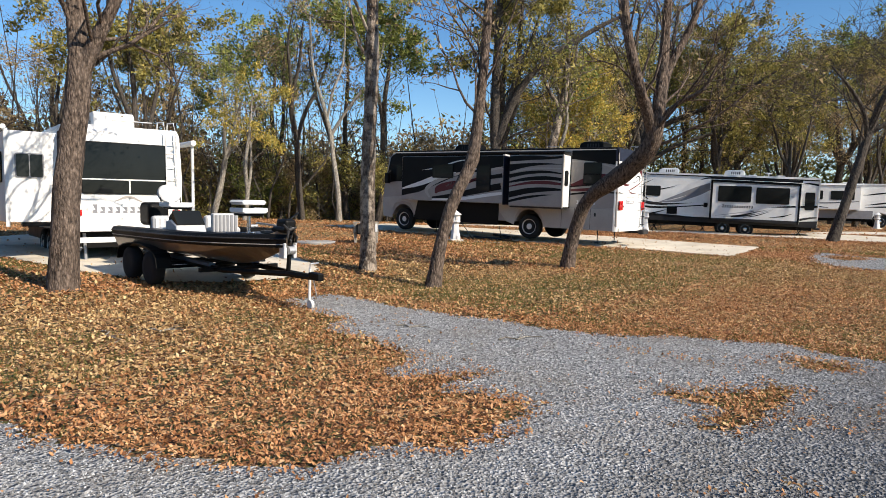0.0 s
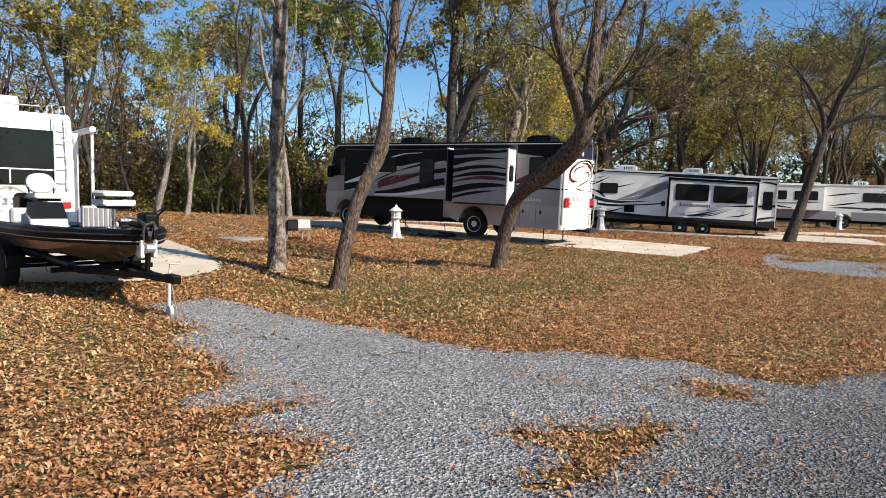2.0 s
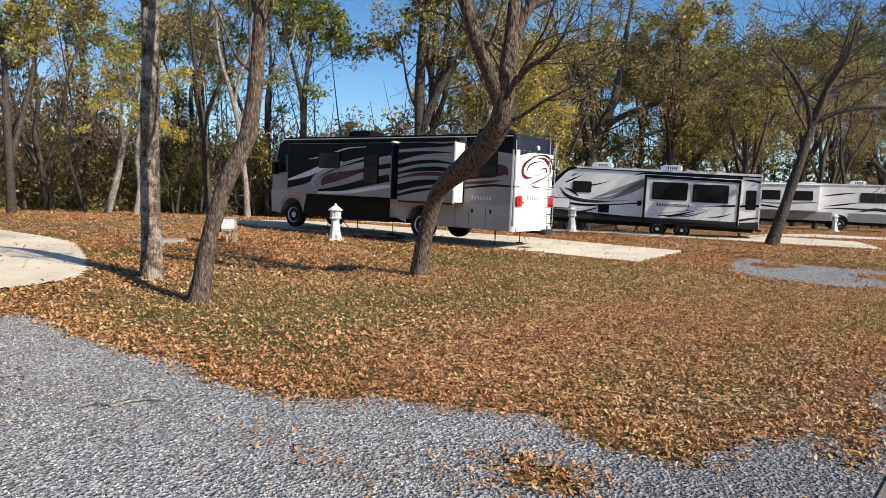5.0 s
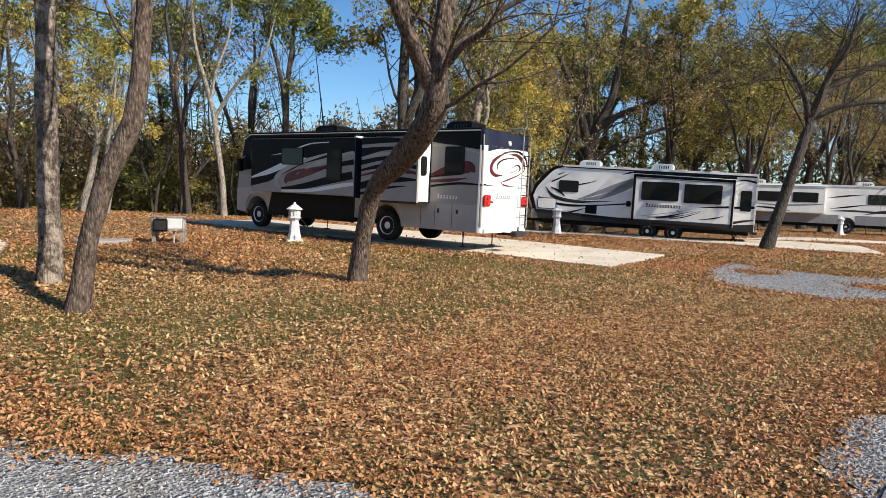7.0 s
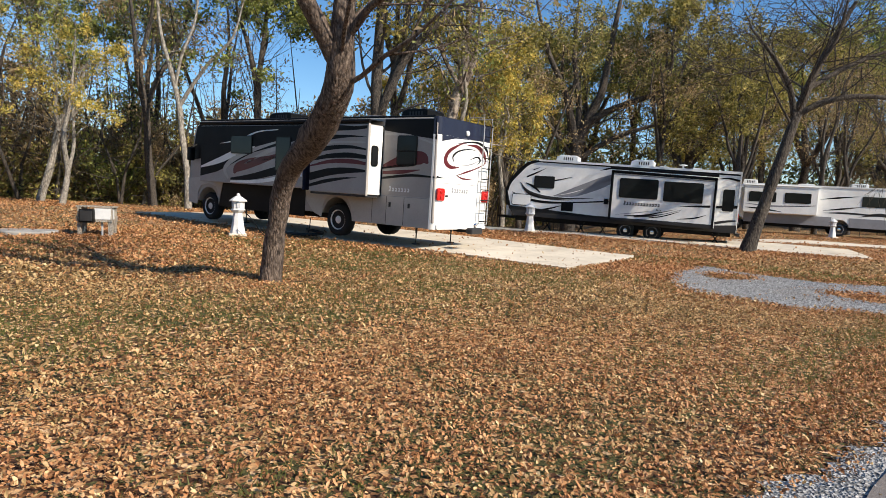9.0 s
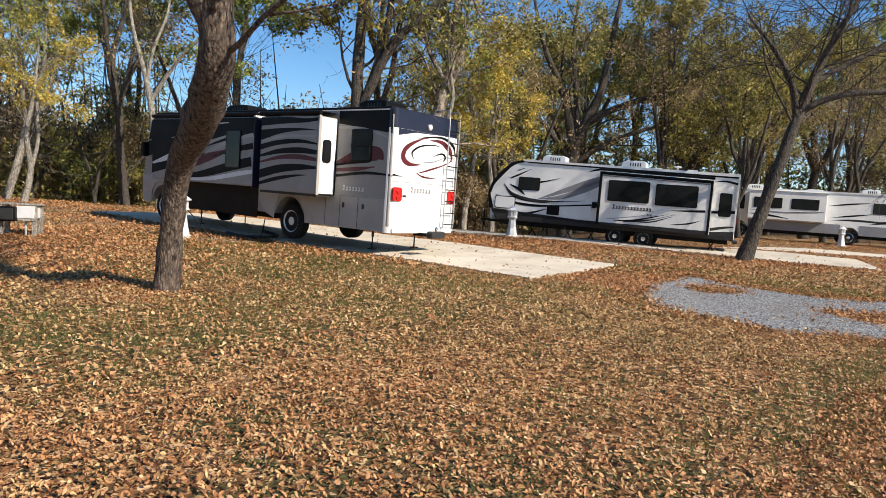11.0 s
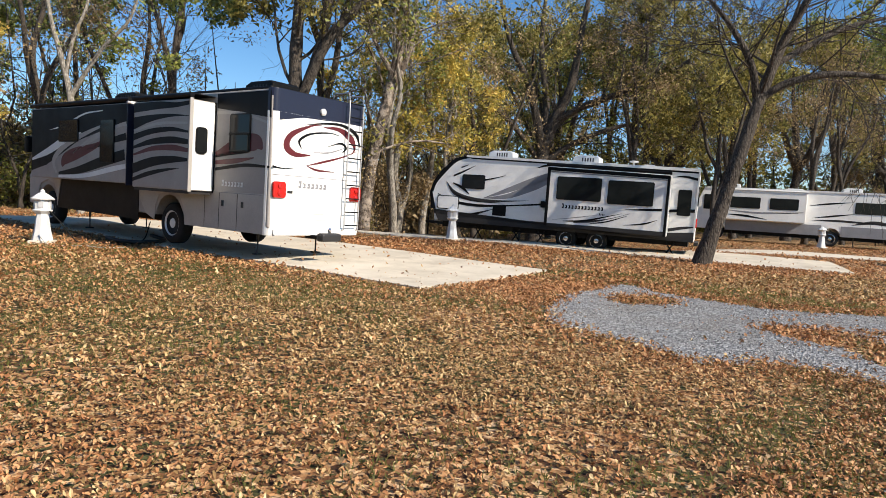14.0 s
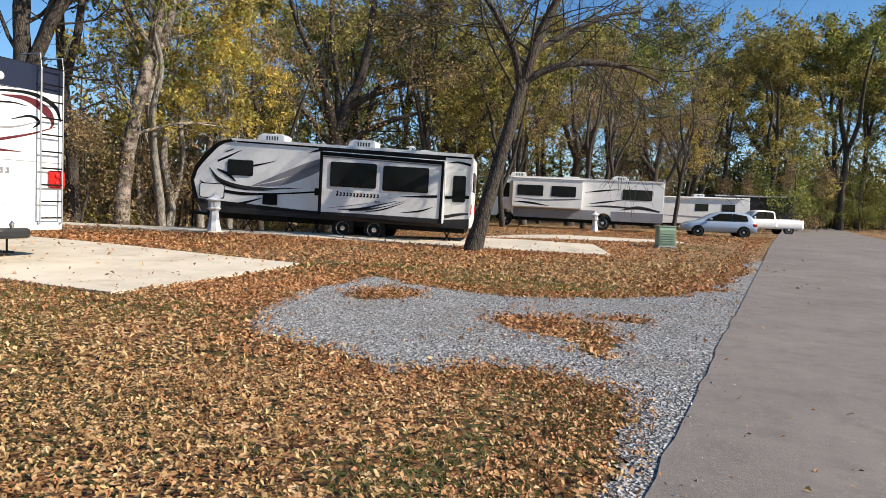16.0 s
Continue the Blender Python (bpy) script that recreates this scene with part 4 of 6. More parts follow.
def air_conditioner(parent, x, z, col, y=0.0, long=0.95, wide=0.75, tall=0.27):
    bm = prism([(x - long / 2, z), (x + long / 2, z), (x + long / 2 - 0.05, z + tall * 0.75), (x + long / 2 - 0.22, z + tall), (x - long / 2 + 0.1, z + tall), (x - long / 2, z + tall * 0.8)], "y", y - wide / 2, y + wide / 2, 0.04)
    unit = part("air_conditioner", bm, MAT[col], parent, "moulded roof air conditioner")
    for k in range(5):
        xs = x - 0.3 + k * 0.1
        part("vent_slot", box(xs, xs + 0.05, y + wide / 2 - 0.01, y + wide / 2 + 0.004, z + 0.07, z + tall - 0.08), MAT["dark_grey"], unit)


def arch_profile(front_to_back, wheels, low, r):
    """The outline of a body side: upper run of points, then the sill with round wheel arches."""
    pts = list(front_to_back)
    for x in sorted(wheels, key=lambda q: q):
        for k in range(9):
            a = math.pi - math.pi * k / 8
            pts.append((x + r * math.cos(a), low + r * 0.92 * math.sin(a)))
    return pts


def jack_leg(parent, x, y, z0, z1, name="leveling_jack"):
    bm = tube([(x, y, z0), (x, y, z1)], 0.018)
    add_tube(bm, [(x, y, z1), (x, y, z1 + 0.25)], 0.03)
    add_box(bm, x - 0.08, x + 0.08, y - 0.08, y + 0.08, z0 - 0.01, z0 + 0.02, 0.006)
    part(name, bm, MAT["dark_grey"], parent)


# ---- motorhome with two slides ----
def big_motorhome():
    mh = thing("motorhome", heading(6.63, 23.11, 0.385, AHEAD, 0.026), "silver motorhome with black and maroon swooshes, slides out, parked on concrete", "motorhome")
    H = 3.28
    outline = arch_profile([(10.6, 0.62), (10.62, 1.35), (10.5, 2.1), (10.3, 3.05), (10.0, H), (0.14, H), (0.02, H - 0.14), (0.0, 0.62)], (3.4, 9.45), 0.62, 0.56)
    part("body", prism(outline, "y", -1.25, 1.25, 0.035), MAT["silver"], mh, "silver fibreglass body")
    part("roof_edge", box(0.1, 9.7, -1.22, 1.22, H - 0.02, H + 0.06, 0.03), MAT["black"], mh, "black roof edge")
    L = 1.25
    # lower panels, paler than the upper side
    low = [(0.13, 0.47), (2.78, 0.47), (2.84, 0.85), (3.0, 1.1), (3.4, 1.19), (3.8, 1.1), (3.96, 0.85), (4.0, 0.5), (4.35, 0.62), (4.65, 0.95), (4.7, 1.25), (0.13, 1.25)]
    part("lower_panel", prism(low, "y", L, L + 0.014, 0.004), MAT["cream"], mh, "warm white lower panel")
    for x in (0.95, 1.55, 2.1):
        part("door_seam", box(x, x + 0.012, L + 0.014, L + 0.018, 0.5, 1.22), MAT["dark_grey"], mh)
    part("door_seam", box(0.2, 2.7, L + 0.014, L + 0.018, 1.225, 1.237), MAT["grey"], mh)
    for x in (0.75, 1.4):
        part("latch", box(x, x + 0.07, L + 0.014, L + 0.03, 0.95, 1.07, 0.006), MAT["dark_grey"], mh, "dark latch")
    # black here is dark paint plus the shade below the slide, as colour
    part("sill", prism([(4.7, 0.45), (8.85, 0.5), (8.85, 1.3), (4.7, 1.3)], "y", L, L + 0.012), MAT["black"], mh, "lower side, black for paint and slide shade")
    part("fender", prism([(8.85, 0.55), (8.87, 0.9), (9.02, 1.14), (9.45, 1.24), (9.85, 1.14), (10.02, 0.9), (10.04, 0.5), (10.55, 0.55), (10.6, 1.35), (8.6, 1.5)], "y", L, L + 0.03, 0.006), MAT["cream"], mh, "pale front fender")
    # dark bands
    part("upper_band", prism([(0.02, 2.72), (1.75, 2.95), (1.75, 3.24), (0.05, 3.24)], "y", L, L + 0.004), MAT["black"], mh, "black upper band")
    part("upper_band", prism([(4.3, 2.7), (9.95, 2.0), (10.05, 2.2), (9.85, 3.1), (9.6, 3.24), (4.3, 3.24)], "y", L, L + 0.004), MAT["black"], mh, "black upper band")
    # rear slide
    slide = part("slide_room", box(1.8, 4.35, L - 0.1, L + 0.58, 1.22, 3.06, 0.025), MAT["silver"], mh, "silver slide-out room")
    part("end_wall", box(1.785, 1.8, L + 0.02, L + 0.56, 1.24, 3.04, 0.004), MAT["white"], slide, "white slide end wall")
    window(mh, "x", L + 0.2, L + 0.46, 1.98, 2.52, 1.785, -1, r=0.08)
    part("flange", box(1.775, 1.8, L + 0.52, L + 0.6, 1.2, 3.08, 0.01), MAT["cream"], slide)
    part("flange", box(1.775, 1.8, L, L + 0.035, 1.2, 3.06), MAT["black"], slide, "black rubber seal")
    part("underside", box(1.85, 4.3, L + 0.03, L + 0.55, 1.16, 1.22), MAT["dark_grey"], slide)
    S = L + 0.58
    # forward slide
    front = part("slide_room", box(4.62, 8.9, L - 0.1, L + 0.58, 1.28, 3.06, 0.025), MAT["silver"], mh, "silver slide-out room")
    part("end_wall", box(4.6, 4.62, L, L + 0.6, 1.24, 3.04, 0.004), MAT["navy"], front, "navy slide end wall")
    part("end_cap", box(4.58, 4.66, L + 0.25, L + 0.6, 3.04, 3.1, 0.01), MAT["plastic"], front, "white end cap")
    for x0, x1 in ((1.78, 4.4), (4.58, 8.95)):
        arm = part("slide_awning", tube([(x0, S - 0.02, 3.14), (x1, S - 0.02, 3.14)], 0.05, 10), MAT["black"], mh, "rolled black slide awning")
        part("fabric", box(x0 + 0.05, x1 - 0.05, L, S - 0.03, 3.17, 3.18), MAT["black"], arm)
    # swooshes on the slides and the side
    sw = [
        ("black", [(4.34, 2.93, 0.1), (3.2, 2.96, 0.08), (2.4, 2.95, 0.05), (1.85, 2.98, 0.04)]), ("black", [(4.34, 2.6, 0.13), (3.5, 2.7, 0.07), (2.6, 2.74, 0.03), (1.85, 2.72, 0.005)]),
        ("black", [(4.34, 2.3, 0.07), (3.5, 2.42, 0.06), (2.6, 2.46, 0.045), (1.85, 2.4, 0.02)]), ("black", [(4.34, 2.08, 0.03), (3.5, 2.2, 0.06), (2.6, 2.24, 0.07), (1.85, 2.2, 0.05)]),
        ("maroon", [(4.34, 1.92, 0.02), (3.4, 2.06, 0.05), (2.5, 2.08, 0.06), (1.85, 2.03, 0.04)]), ("black", [(4.34, 1.62, 0.11), (3.4, 1.78, 0.1), (2.5, 1.84, 0.07), (1.85, 1.84, 0.03)]),
        ("black", [(4.34, 1.38, 0.04), (3.6, 1.52, 0.05), (2.8, 1.62, 0.03), (2.2, 1.66, 0.003)]), ("cream", [(4.3, 2.44, 0.02), (3.2, 2.58, 0.03), (1.9, 2.58, 0.02)])]
    for col, pts in sw:
        stripe(slide, col, pts, "y", S)
    part("upper_band", prism([(4.64, 2.6), (5.6, 2.46), (6.6, 2.24), (7.4, 1.9), (8.1, 1.62), (8.88, 1.45), (8.88, 3.04), (4.64, 3.04)], "y", S, S + 0.003), MAT["black"], front, "black upper band")
    sw = [
        ("white", [(8.85, 1.75, 0.03), (8.0, 1.98, 0.09), (7.1, 2.3, 0.09), (6.5, 2.42, 0.01)]), ("cream", [(7.6, 1.42, 0.03), (7.75, 1.75, 0.07), (7.2, 2.12, 0.08), (6.3, 2.4, 0.05), (5.4, 2.62, 0.02)]),
        ("maroon", [(7.35, 1.6, 0.04), (7.2, 1.78, 0.14), (6.7, 1.92, 0.15), (5.9, 2.1, 0.07), (5.4, 2.28, 0.01)]), ("black", [(7.5, 1.42, 0.03), (6.6, 1.52, 0.09), (5.6, 1.74, 0.12), (4.7, 1.92, 0.12)]),
        ("white", [(7.5, 1.34, 0.03), (6.3, 1.4, 0.05), (5.2, 1.58, 0.06), (4.66, 1.66, 0.05)]), ("black", [(6.2, 2.02, 0.02), (5.4, 2.2, 0.06), (4.66, 2.32, 0.08)]),
        ("cream", [(6.9, 1.9, 0.02), (6.0, 2.28, 0.06), (5.0, 2.55, 0.04), (4.66, 2.6, 0.05)]), ("white", [(8.0, 2.5, 0.0), (7.2, 2.62, 0.03), (6.4, 2.86, 0.02), (5.6, 2.92, 0.01)])]
    for i, (col, pts) in enumerate(sw):
        stripe(front, col, pts, "y", S, level=2)
    window(mh, "y", 5.1, 5.65, 1.72, 2.72, S + 0.006)
    window(mh, "y", 6.6, 7.5, 2.2, 2.75, S + 0.006)
    # swooshes on the rear quarter
    for col, pts in [("maroon", [(0.25, 2.12, 0.02), (0.45, 2.25, 0.16), (1.0, 2.2, 0.16), (1.75, 2.0, 0.05)]), ("black", [(0.02, 1.78, 0.02), (0.8, 1.8, 0.035), (1.75, 1.7, 0.03)]),
                     ("maroon", [(0.5, 1.95, 0.01), (1.1, 1.88, 0.05), (1.75, 1.84, 0.04)]), ("cream", [(0.1, 2.62, 0.02), (0.9, 2.82, 0.03), (1.75, 2.86, 0.03)]), ("black", [(0.7, 2.05, 0.01), (1.3, 2.02, 0.03), (1.78, 1.96, 0.02)])]:
        stripe(mh, col, pts, "y", L, level=2)
    lettering(mh, "plastic", "y", 1.5, 1.36, 0.13, 7, L + 0.003, run=-1)
    w = window(mh, "y", 0.62, 1.28, 2.05, 2.82, L + 0.004)
    part("hopper_pane", box(0.66, 1.24, L + 0.03, L + 0.05, 2.08, 2.4, 0.008), MAT["glass"], w, "lower vent pane")
    part("rail", box(0.63, 1.27, L + 0.03, L + 0.055, 2.4, 2.44, 0.006), MAT["black"], w)
    window(mh, "y", 9.05, 9.55, 2.05, 2.75, L + 0.005)
    mirror = part("mirror", box(9.75, 9.93, L + 0.12, L + 0.32, 1.95, 2.4, 0.04), MAT["black"], mh, "black wing mirror")
    part("arm", tube([(9.85, L, 2.5), (9.85, L + 0.2, 2.4)], 0.025), MAT["black"], mirror)
    # rear cap
    plan = [(0.13, -1.262)] + [(0.12 - 0.15 * math.sin(a), -1.112 - 0.15 * math.cos(a)) for a in np.linspace(0, math.pi / 2, 7)]
    plan += [(x, -y) for x, y in reversed(plan)]
    part("rear_cap", prism(plan, "z", 0.46, 2.86, 0.006), MAT["white"], mh, "white rear cap with rounded corners")
    part("rear_band", prism(plan, "z", 2.86, 3.3, 0.006), MAT["navy"], mh, "navy band across the rear")
    part("rear_band", prism([(-0.5, 2.858), (0.5, 2.82), (1.1, 2.7), (1.1, 2.858)], "x", -0.034, -0.03), MAT["navy"], mh, "navy band across the rear")
    part("rear_camera", lathe([(0.07, 0), (0.07, -0.04), (0.04, -0.06)], 16, "x", -0.033, 0.0, 3.0), MAT["plastic"], mh, "round white rear camera")
    for col, pts in [("maroon", [(0.28, 2.09, 0.01), (0.68, 2.08, 0.05), (0.9, 2.22, 0.075), (0.78, 2.46, 0.055), (0.3, 2.68, 0.02), (0.0, 2.74, 0.005)]), ("black", [(0.4, 2.7, 0.004), (-0.1, 2.78, 0.018), (-0.6, 2.8, 0.03), (-1.0, 2.66, 0.04), (-1.14, 2.4, 0.012)]),
                     ("maroon", [(-0.05, 2.7, 0.006), (-0.5, 2.7, 0.045), (-0.85, 2.55, 0.075), (-0.98, 2.36, 0.03), (-0.9, 2.22, 0.005)]), ("black", [(0.52, 2.2, 0.005), (0.58, 2.36, 0.028), (0.3, 2.52, 0.02), (-0.2, 2.6, 0.012), (-0.5, 2.58, 0.004)]),
                     ("black", [(-0.2, 2.32, 0.004), (-0.55, 2.42, 0.02), (-0.72, 2.34, 0.025), (-0.6, 2.22, 0.004)]), ("grey", [(0.2, 2.16, 0.004), (-0.25, 2.2, 0.014), (-0.75, 2.36, 0.004)]),
                     ("maroon", [(0.36, 1.88, 0.006), (-0.05, 1.98, 0.022), (-0.6, 2.13, 0.015), (-1.05, 2.3, 0.004)]), ("maroon", [(0.38, 1.88, 0.004), (0.1, 1.81, 0.022), (-0.4, 1.8, 0.004)]), ("black", [(1.22, 1.8, 0.02), (1.0, 1.78, 0.01), (0.7, 1.8, 0.003)])]:
        stripe(mh, col, pts, "x", -0.03, -1, 2)
    lettering(mh, "grey", "x", 0.55, 1.42, 0.14, 7, -0.03, -1, -1)
    part("seam", box(-0.034, -0.03, -1.2, 1.2, 1.645, 1.655), MAT["grey"], mh)
    part("engine_hatch", prism(round_rect(-0.55, 0.5, 0.78, 1.1, 0.03), "x", -0.04, -0.03), MAT["plastic"], mh, "white hatch")
    part("licence_plate", box(-0.048, -0.04, -0.17, 0.15, 0.9, 1.05, 0.004), MAT["plastic"], mh)
    for y in (1.05, -1.05):
        lamp = part("tail_light", prism(round_rect(y - 0.16, y + 0.16, 1.2, 1.52, 0.06), "x", -0.075, -0.02, 0.015), MAT["red"], mh, "red tail light")
        for z in (1.29, 1.43):
            part("lens", lathe([(0.055, 0), (0.05, -0.02), (0.02, -0.03)], 14, "x", -0.072, y, z), MAT["red"], lamp)
    part("emblem", box(-0.036, -0.03, 0.7, 0.83, 1.3, 1.35), MAT["dark_grey"], mh)
    part("bumper", prism(round_rect(-1.16, 1.16, 0.46, 0.6, 0.05), "x", -0.07, 0.0, 0.02), MAT["white"], mh, "white rear bumper")
    hitch = part("hitch", box(-0.6, 0.1, 0.12, 0.2, 0.4, 0.48, 0.01), MAT["black"], mh, "black tow hitch")
    part("cover", box(-0.66, -0.46, -0.12, 0.42, 0.38, 0.55, 0.05), MAT["dark_grey"], hitch)
    part("ball", lathe([(0.02, 0.1), (0.03, 0.15), (0.045, 0.2), (0.02, 0.24)], 12, "z", -0.56, 0.15, 0.42), MAT["chrome"], hitch)
    # ladder
    bm = bmesh.new()
    for y in (-0.68, -1.1):
        add_tube(bm, [(-0.05, y, 0.55), (-0.13, y, 0.6), (-0.13, y, 3.25), (-0.1, y, 3.5), (0.35, y, 3.5), (0.4, y, 3.32)], 0.016)
    ladder = part("ladder", bm, MAT["steel"], mh, "tubular roof ladder")
    for k in range(10):
        part("rung", tube([(-0.13, -0.68, 0.68 + 0.29 * k), (-0.13, -1.1, 0.68 + 0.29 * k)], 0.014), MAT["black"], ladder)
    for x, y in ((1.35, 0.2), (6.9, 0.2)):
        air_conditioner(mh, x, H + 0.06, "black", y)
    part("roof_vent", box(4.2, 4.6, -0.2, 0.2, H + 0.06, H + 0.18, 0.03), MAT["dark_grey"], mh)
    part("antenna", tube([(2.9, 0.3, H + 0.05), (2.9, 0.3, H + 0.18), (3.5, 0.3, H + 0.2)], 0.015), MAT["grey"], mh)
    span = ([0, 1.8, 4.35, 4.62, 8.9, 10.2], [0, 1.8, 3.95, 4.2, 9.1, 10.6])
    for ob in mh.children_recursive:
        if ob.name.split(".")[0] not in ("body", "lower_panel", "sill", "fender"):
            for v in ob.data.vertices:
                if v.co.x > 1.8:
                    v.co.x = float(np.interp(v.co.x, *span))
    for x in (3.4, 9.45):
        for y in (1.05, -1.05):
            wheel(mh, x, y, 0.46, 0.46, 0.28, "alloy")
    part("underbody", box(0.4, 9.6, -0.95, 0.8, 0.45, 0.7), MAT["black"], mh, "dark chassis")
    for x in (0.85, 8.0):
        for y in (0.8, -0.8):
            jack_leg(mh, x, y, 0.0, 0.3)


big_motorhome()


# ---- travel trailer with one slide ----
def white_trailer():
    o = Vector((15.95, 29.3)) - HG_AHEAD * 0.9 + HG_SIDE * (0.5 + 1.22)
    tr = thing("travel_trailer", heading(o.x, o.y, 0.27, HG_AHEAD, 0.03), "white travel trailer with black swooshes and a slide out, on concrete", "trailer")
    L = 1.22
    side = [(0.0, 0.58), (0.0, 2.72), (0.08, 2.8), (8.7, 2.93), (9.2, 2.82), (9.75, 2.4), (10.1, 2.0), (10.25, 1.6), (10.15, 1.05), (9.85, 0.62)]
    part("body", prism(side, "y", -L, L, 0.03), MAT["white"], tr, "white fibreglass body")
    part("skirt", prism([(0.02, 0.55), (0.02, 0.86), (0.9, 0.8), (10.05, 0.84), (10.1, 1.0), (9.85, 0.6)], "y", L, L + 0.012), MAT["dark_grey"], tr, "charcoal lower skirt")
    part("nose_trim", ribbon([(8.5, 2.9, 0.03), (9.2, 2.76, 0.06), (9.72, 2.36, 0.08), (10.08, 1.95, 0.06), (10.2, 1.6, 0.04)], "y", L, L + 0.008), MAT["black"], tr, "black nose trim")
    part("nose_cap", prism([(9.25, 2.83), (9.8, 2.42), (10.16, 2.0), (10.31, 1.6), (10.2, 1.0), (10.0, 1.0), (10.2, 1.6), (10.05, 2.0), (9.7, 2.36), (9.2, 2.77)], "y", -L - 0.01, L + 0.005), MAT["black"], tr, "black front cap")
    part("roof_trim", prism([(0.0, 2.72), (8.75, 2.86), (8.8, 2.93), (0.0, 2.81)], "y", L, L + 0.05), MAT["plastic"], tr, "white roof rail")
    part("roof_line", prism([(0.02, 2.66), (8.6, 2.81), (8.6, 2.855), (0.02, 2.715)], "y", L, L + 0.006), MAT["black"], tr, "black line under the roof")
    # slide room with a wide black surround
    S = L + 0.5
    slide = part("slide_room", prism([(0.94, 0.68), (5.3, 0.74), (5.3, 2.62), (0.94, 2.52)], "y", L - 0.05, S, 0.015), MAT["white"], tr, "white slide-out room")
    for pts in ([(0.94, 2.42), (5.3, 2.52), (5.3, 2.63), (0.94, 2.53)], [(5.2, 0.74), (5.31, 0.74), (5.31, 2.62), (5.2, 2.62)], [(0.94, 0.68), (1.03, 0.68), (1.03, 2.52), (0.94, 2.52)]):
        part("surround", prism(pts, "y", S, S + 0.02), MAT["black"], slide, "black slide surround")
    part("inner_trim", prism([(1.03, 2.375), (5.2, 2.47), (5.2, 2.5), (1.03, 2.405)], "y", S, S + 0.012), MAT["grey"], slide)
    part("skirt", prism([(1.03, 0.68), (5.2, 0.73), (5.2, 0.82), (3.5, 0.83), (1.03, 0.82)], "y", S, S + 0.012), MAT["dark_grey"], slide, "charcoal lower skirt")
    part("end_wall", box(0.915, 0.945, L + 0.04, S + 0.0, 0.7, 2.5), MAT["white"], slide, "white slide end")
    part("slide_awning", tube([(0.9, S + 0.03, 2.6), (5.35, S + 0.03, 2.7)], 0.05, 10), MAT["black"], tr, "rolled slide awning")
    window(tr, "y", 3.28, 4.92, 1.6, 2.34, S + 0.002)
    window(tr, "y", 1.45, 3.05, 1.56, 2.3, S + 0.002)
    window(tr, "y", 7.95, 8.92, 1.78, 2.27, L + 0.002)
    window(tr, "y", 0.2, 0.66, 1.35, 2.15, L + 0.002)
    lettering(tr, "black", "y", 4.68, 1.33, 0.15, 13, S, run=-1)
    lettering(tr, "black", "y", 3.3, 1.18, 0.07, 4, S, run=-1)
    for col, pts in [("black", [(4.6, 0.92, 0.01), (3.8, 0.98, 0.03), (3.0, 1.16, 0.015), (2.5, 1.28, 0.003)]), ("dark_grey", [(4.2, 0.9, 0.02), (3.5, 0.98, 0.03), (2.9, 1.1, 0.01), (2.2, 1.3, 0.003)]),
                     ("black", [(3.6, 0.9, 0.01), (3.0, 1.0, 0.02), (2.3, 1.22, 0.004)]), ("black", [(2.4, 1.42, 0.003), (1.7, 1.45, 0.03), (1.13, 1.48, 0.04)]), ("black", [(2.4, 0.93, 0.003), (1.7, 1.02, 0.025), (1.25, 1.16, 0.003)]),
                     ("grey", [(5.0, 0.94, 0.004), (4.2, 1.05, 0.012), (3.4, 1.18, 0.004)])]:
        stripe(slide, col, pts, "y", S, level=2)
    for col, pts in [("black", [(9.95, 1.55, 0.01), (9.3, 1.32, 0.04), (8.3, 1.22, 0.05), (7.0, 1.28, 0.025), (5.4, 1.42, 0.03)]), ("dark_grey", [(9.6, 1.98, 0.005), (9.2, 1.6, 0.07), (8.4, 1.42, 0.07), (7.3, 1.42, 0.03), (6.1, 1.5, 0.003)]),
                     ("black", [(9.45, 1.75, 0.005), (9.0, 1.5, 0.03), (8.2, 1.36, 0.02), (7.2, 1.36, 0.004)]), ("black", [(9.3, 1.95, 0.02), (8.9, 1.8, 0.05), (8.6, 1.6, 0.02)]), ("black", [(9.3, 2.2, 0.03), (8.9, 2.36, 0.03), (8.4, 2.58, 0.003)]),
                     ("black", [(9.0, 2.5, 0.02), (8.7, 2.6, 0.01)]), ("black", [(8.0, 2.1, 0.03), (7.6, 2.18, 0.02), (7.1, 2.3, 0.003)]), ("black", [(8.6, 0.85, 0.05), (8.0, 1.0, 0.03), (7.5, 1.14, 0.003)]),
                     ("black", [(5.9, 2.6, 0.003), (5.6, 2.68, 0.03), (5.35, 2.72, 0.03)]), ("black", [(0.92, 1.47, 0.04), (0.5, 1.5, 0.05), (0.05, 1.52, 0.05)]), ("black", [(0.9, 2.52, 0.003), (0.5, 2.55, 0.03), (0.05, 2.48, 0.04)]),
                     ("dark_grey", [(0.9, 0.88, 0.05), (0.4, 0.98, 0.04), (0.04, 1.02, 0.02)])]:
        stripe(tr, col, pts, "y", L, level=3)
    # grey bands paint the slide's shadow, falling forward along the side
    for k, (z, u) in enumerate(((1.75, 6.1), (2.05, 6.0))):
        stripe(tr, "grey", [(8.0, 1.48, 0.003), (7.0, 1.6 + 0.2 * k, 0.08), (6.0, 1.95 + 0.2 * k, 0.12), (5.35, 2.25 + 0.1 * k, 0.12)], "y", L, level=1)
    hatch = part("hatch", prism(round_rect(9.0, 9.95, 1.02, 1.5, 0.08), "y", L + 0.002, L + 0.02), MAT["black"], tr, "white hatch edged in black")
    part("door", prism(round_rect(9.03, 9.92, 1.05, 1.47, 0.07), "y", L + 0.02, L + 0.026), MAT["white"], hatch)
    part("water_panel", box(7.0, 7.55, L, L + 0.03, 0.92, 1.28, 0.01), MAT["black"], tr, "black service panel")
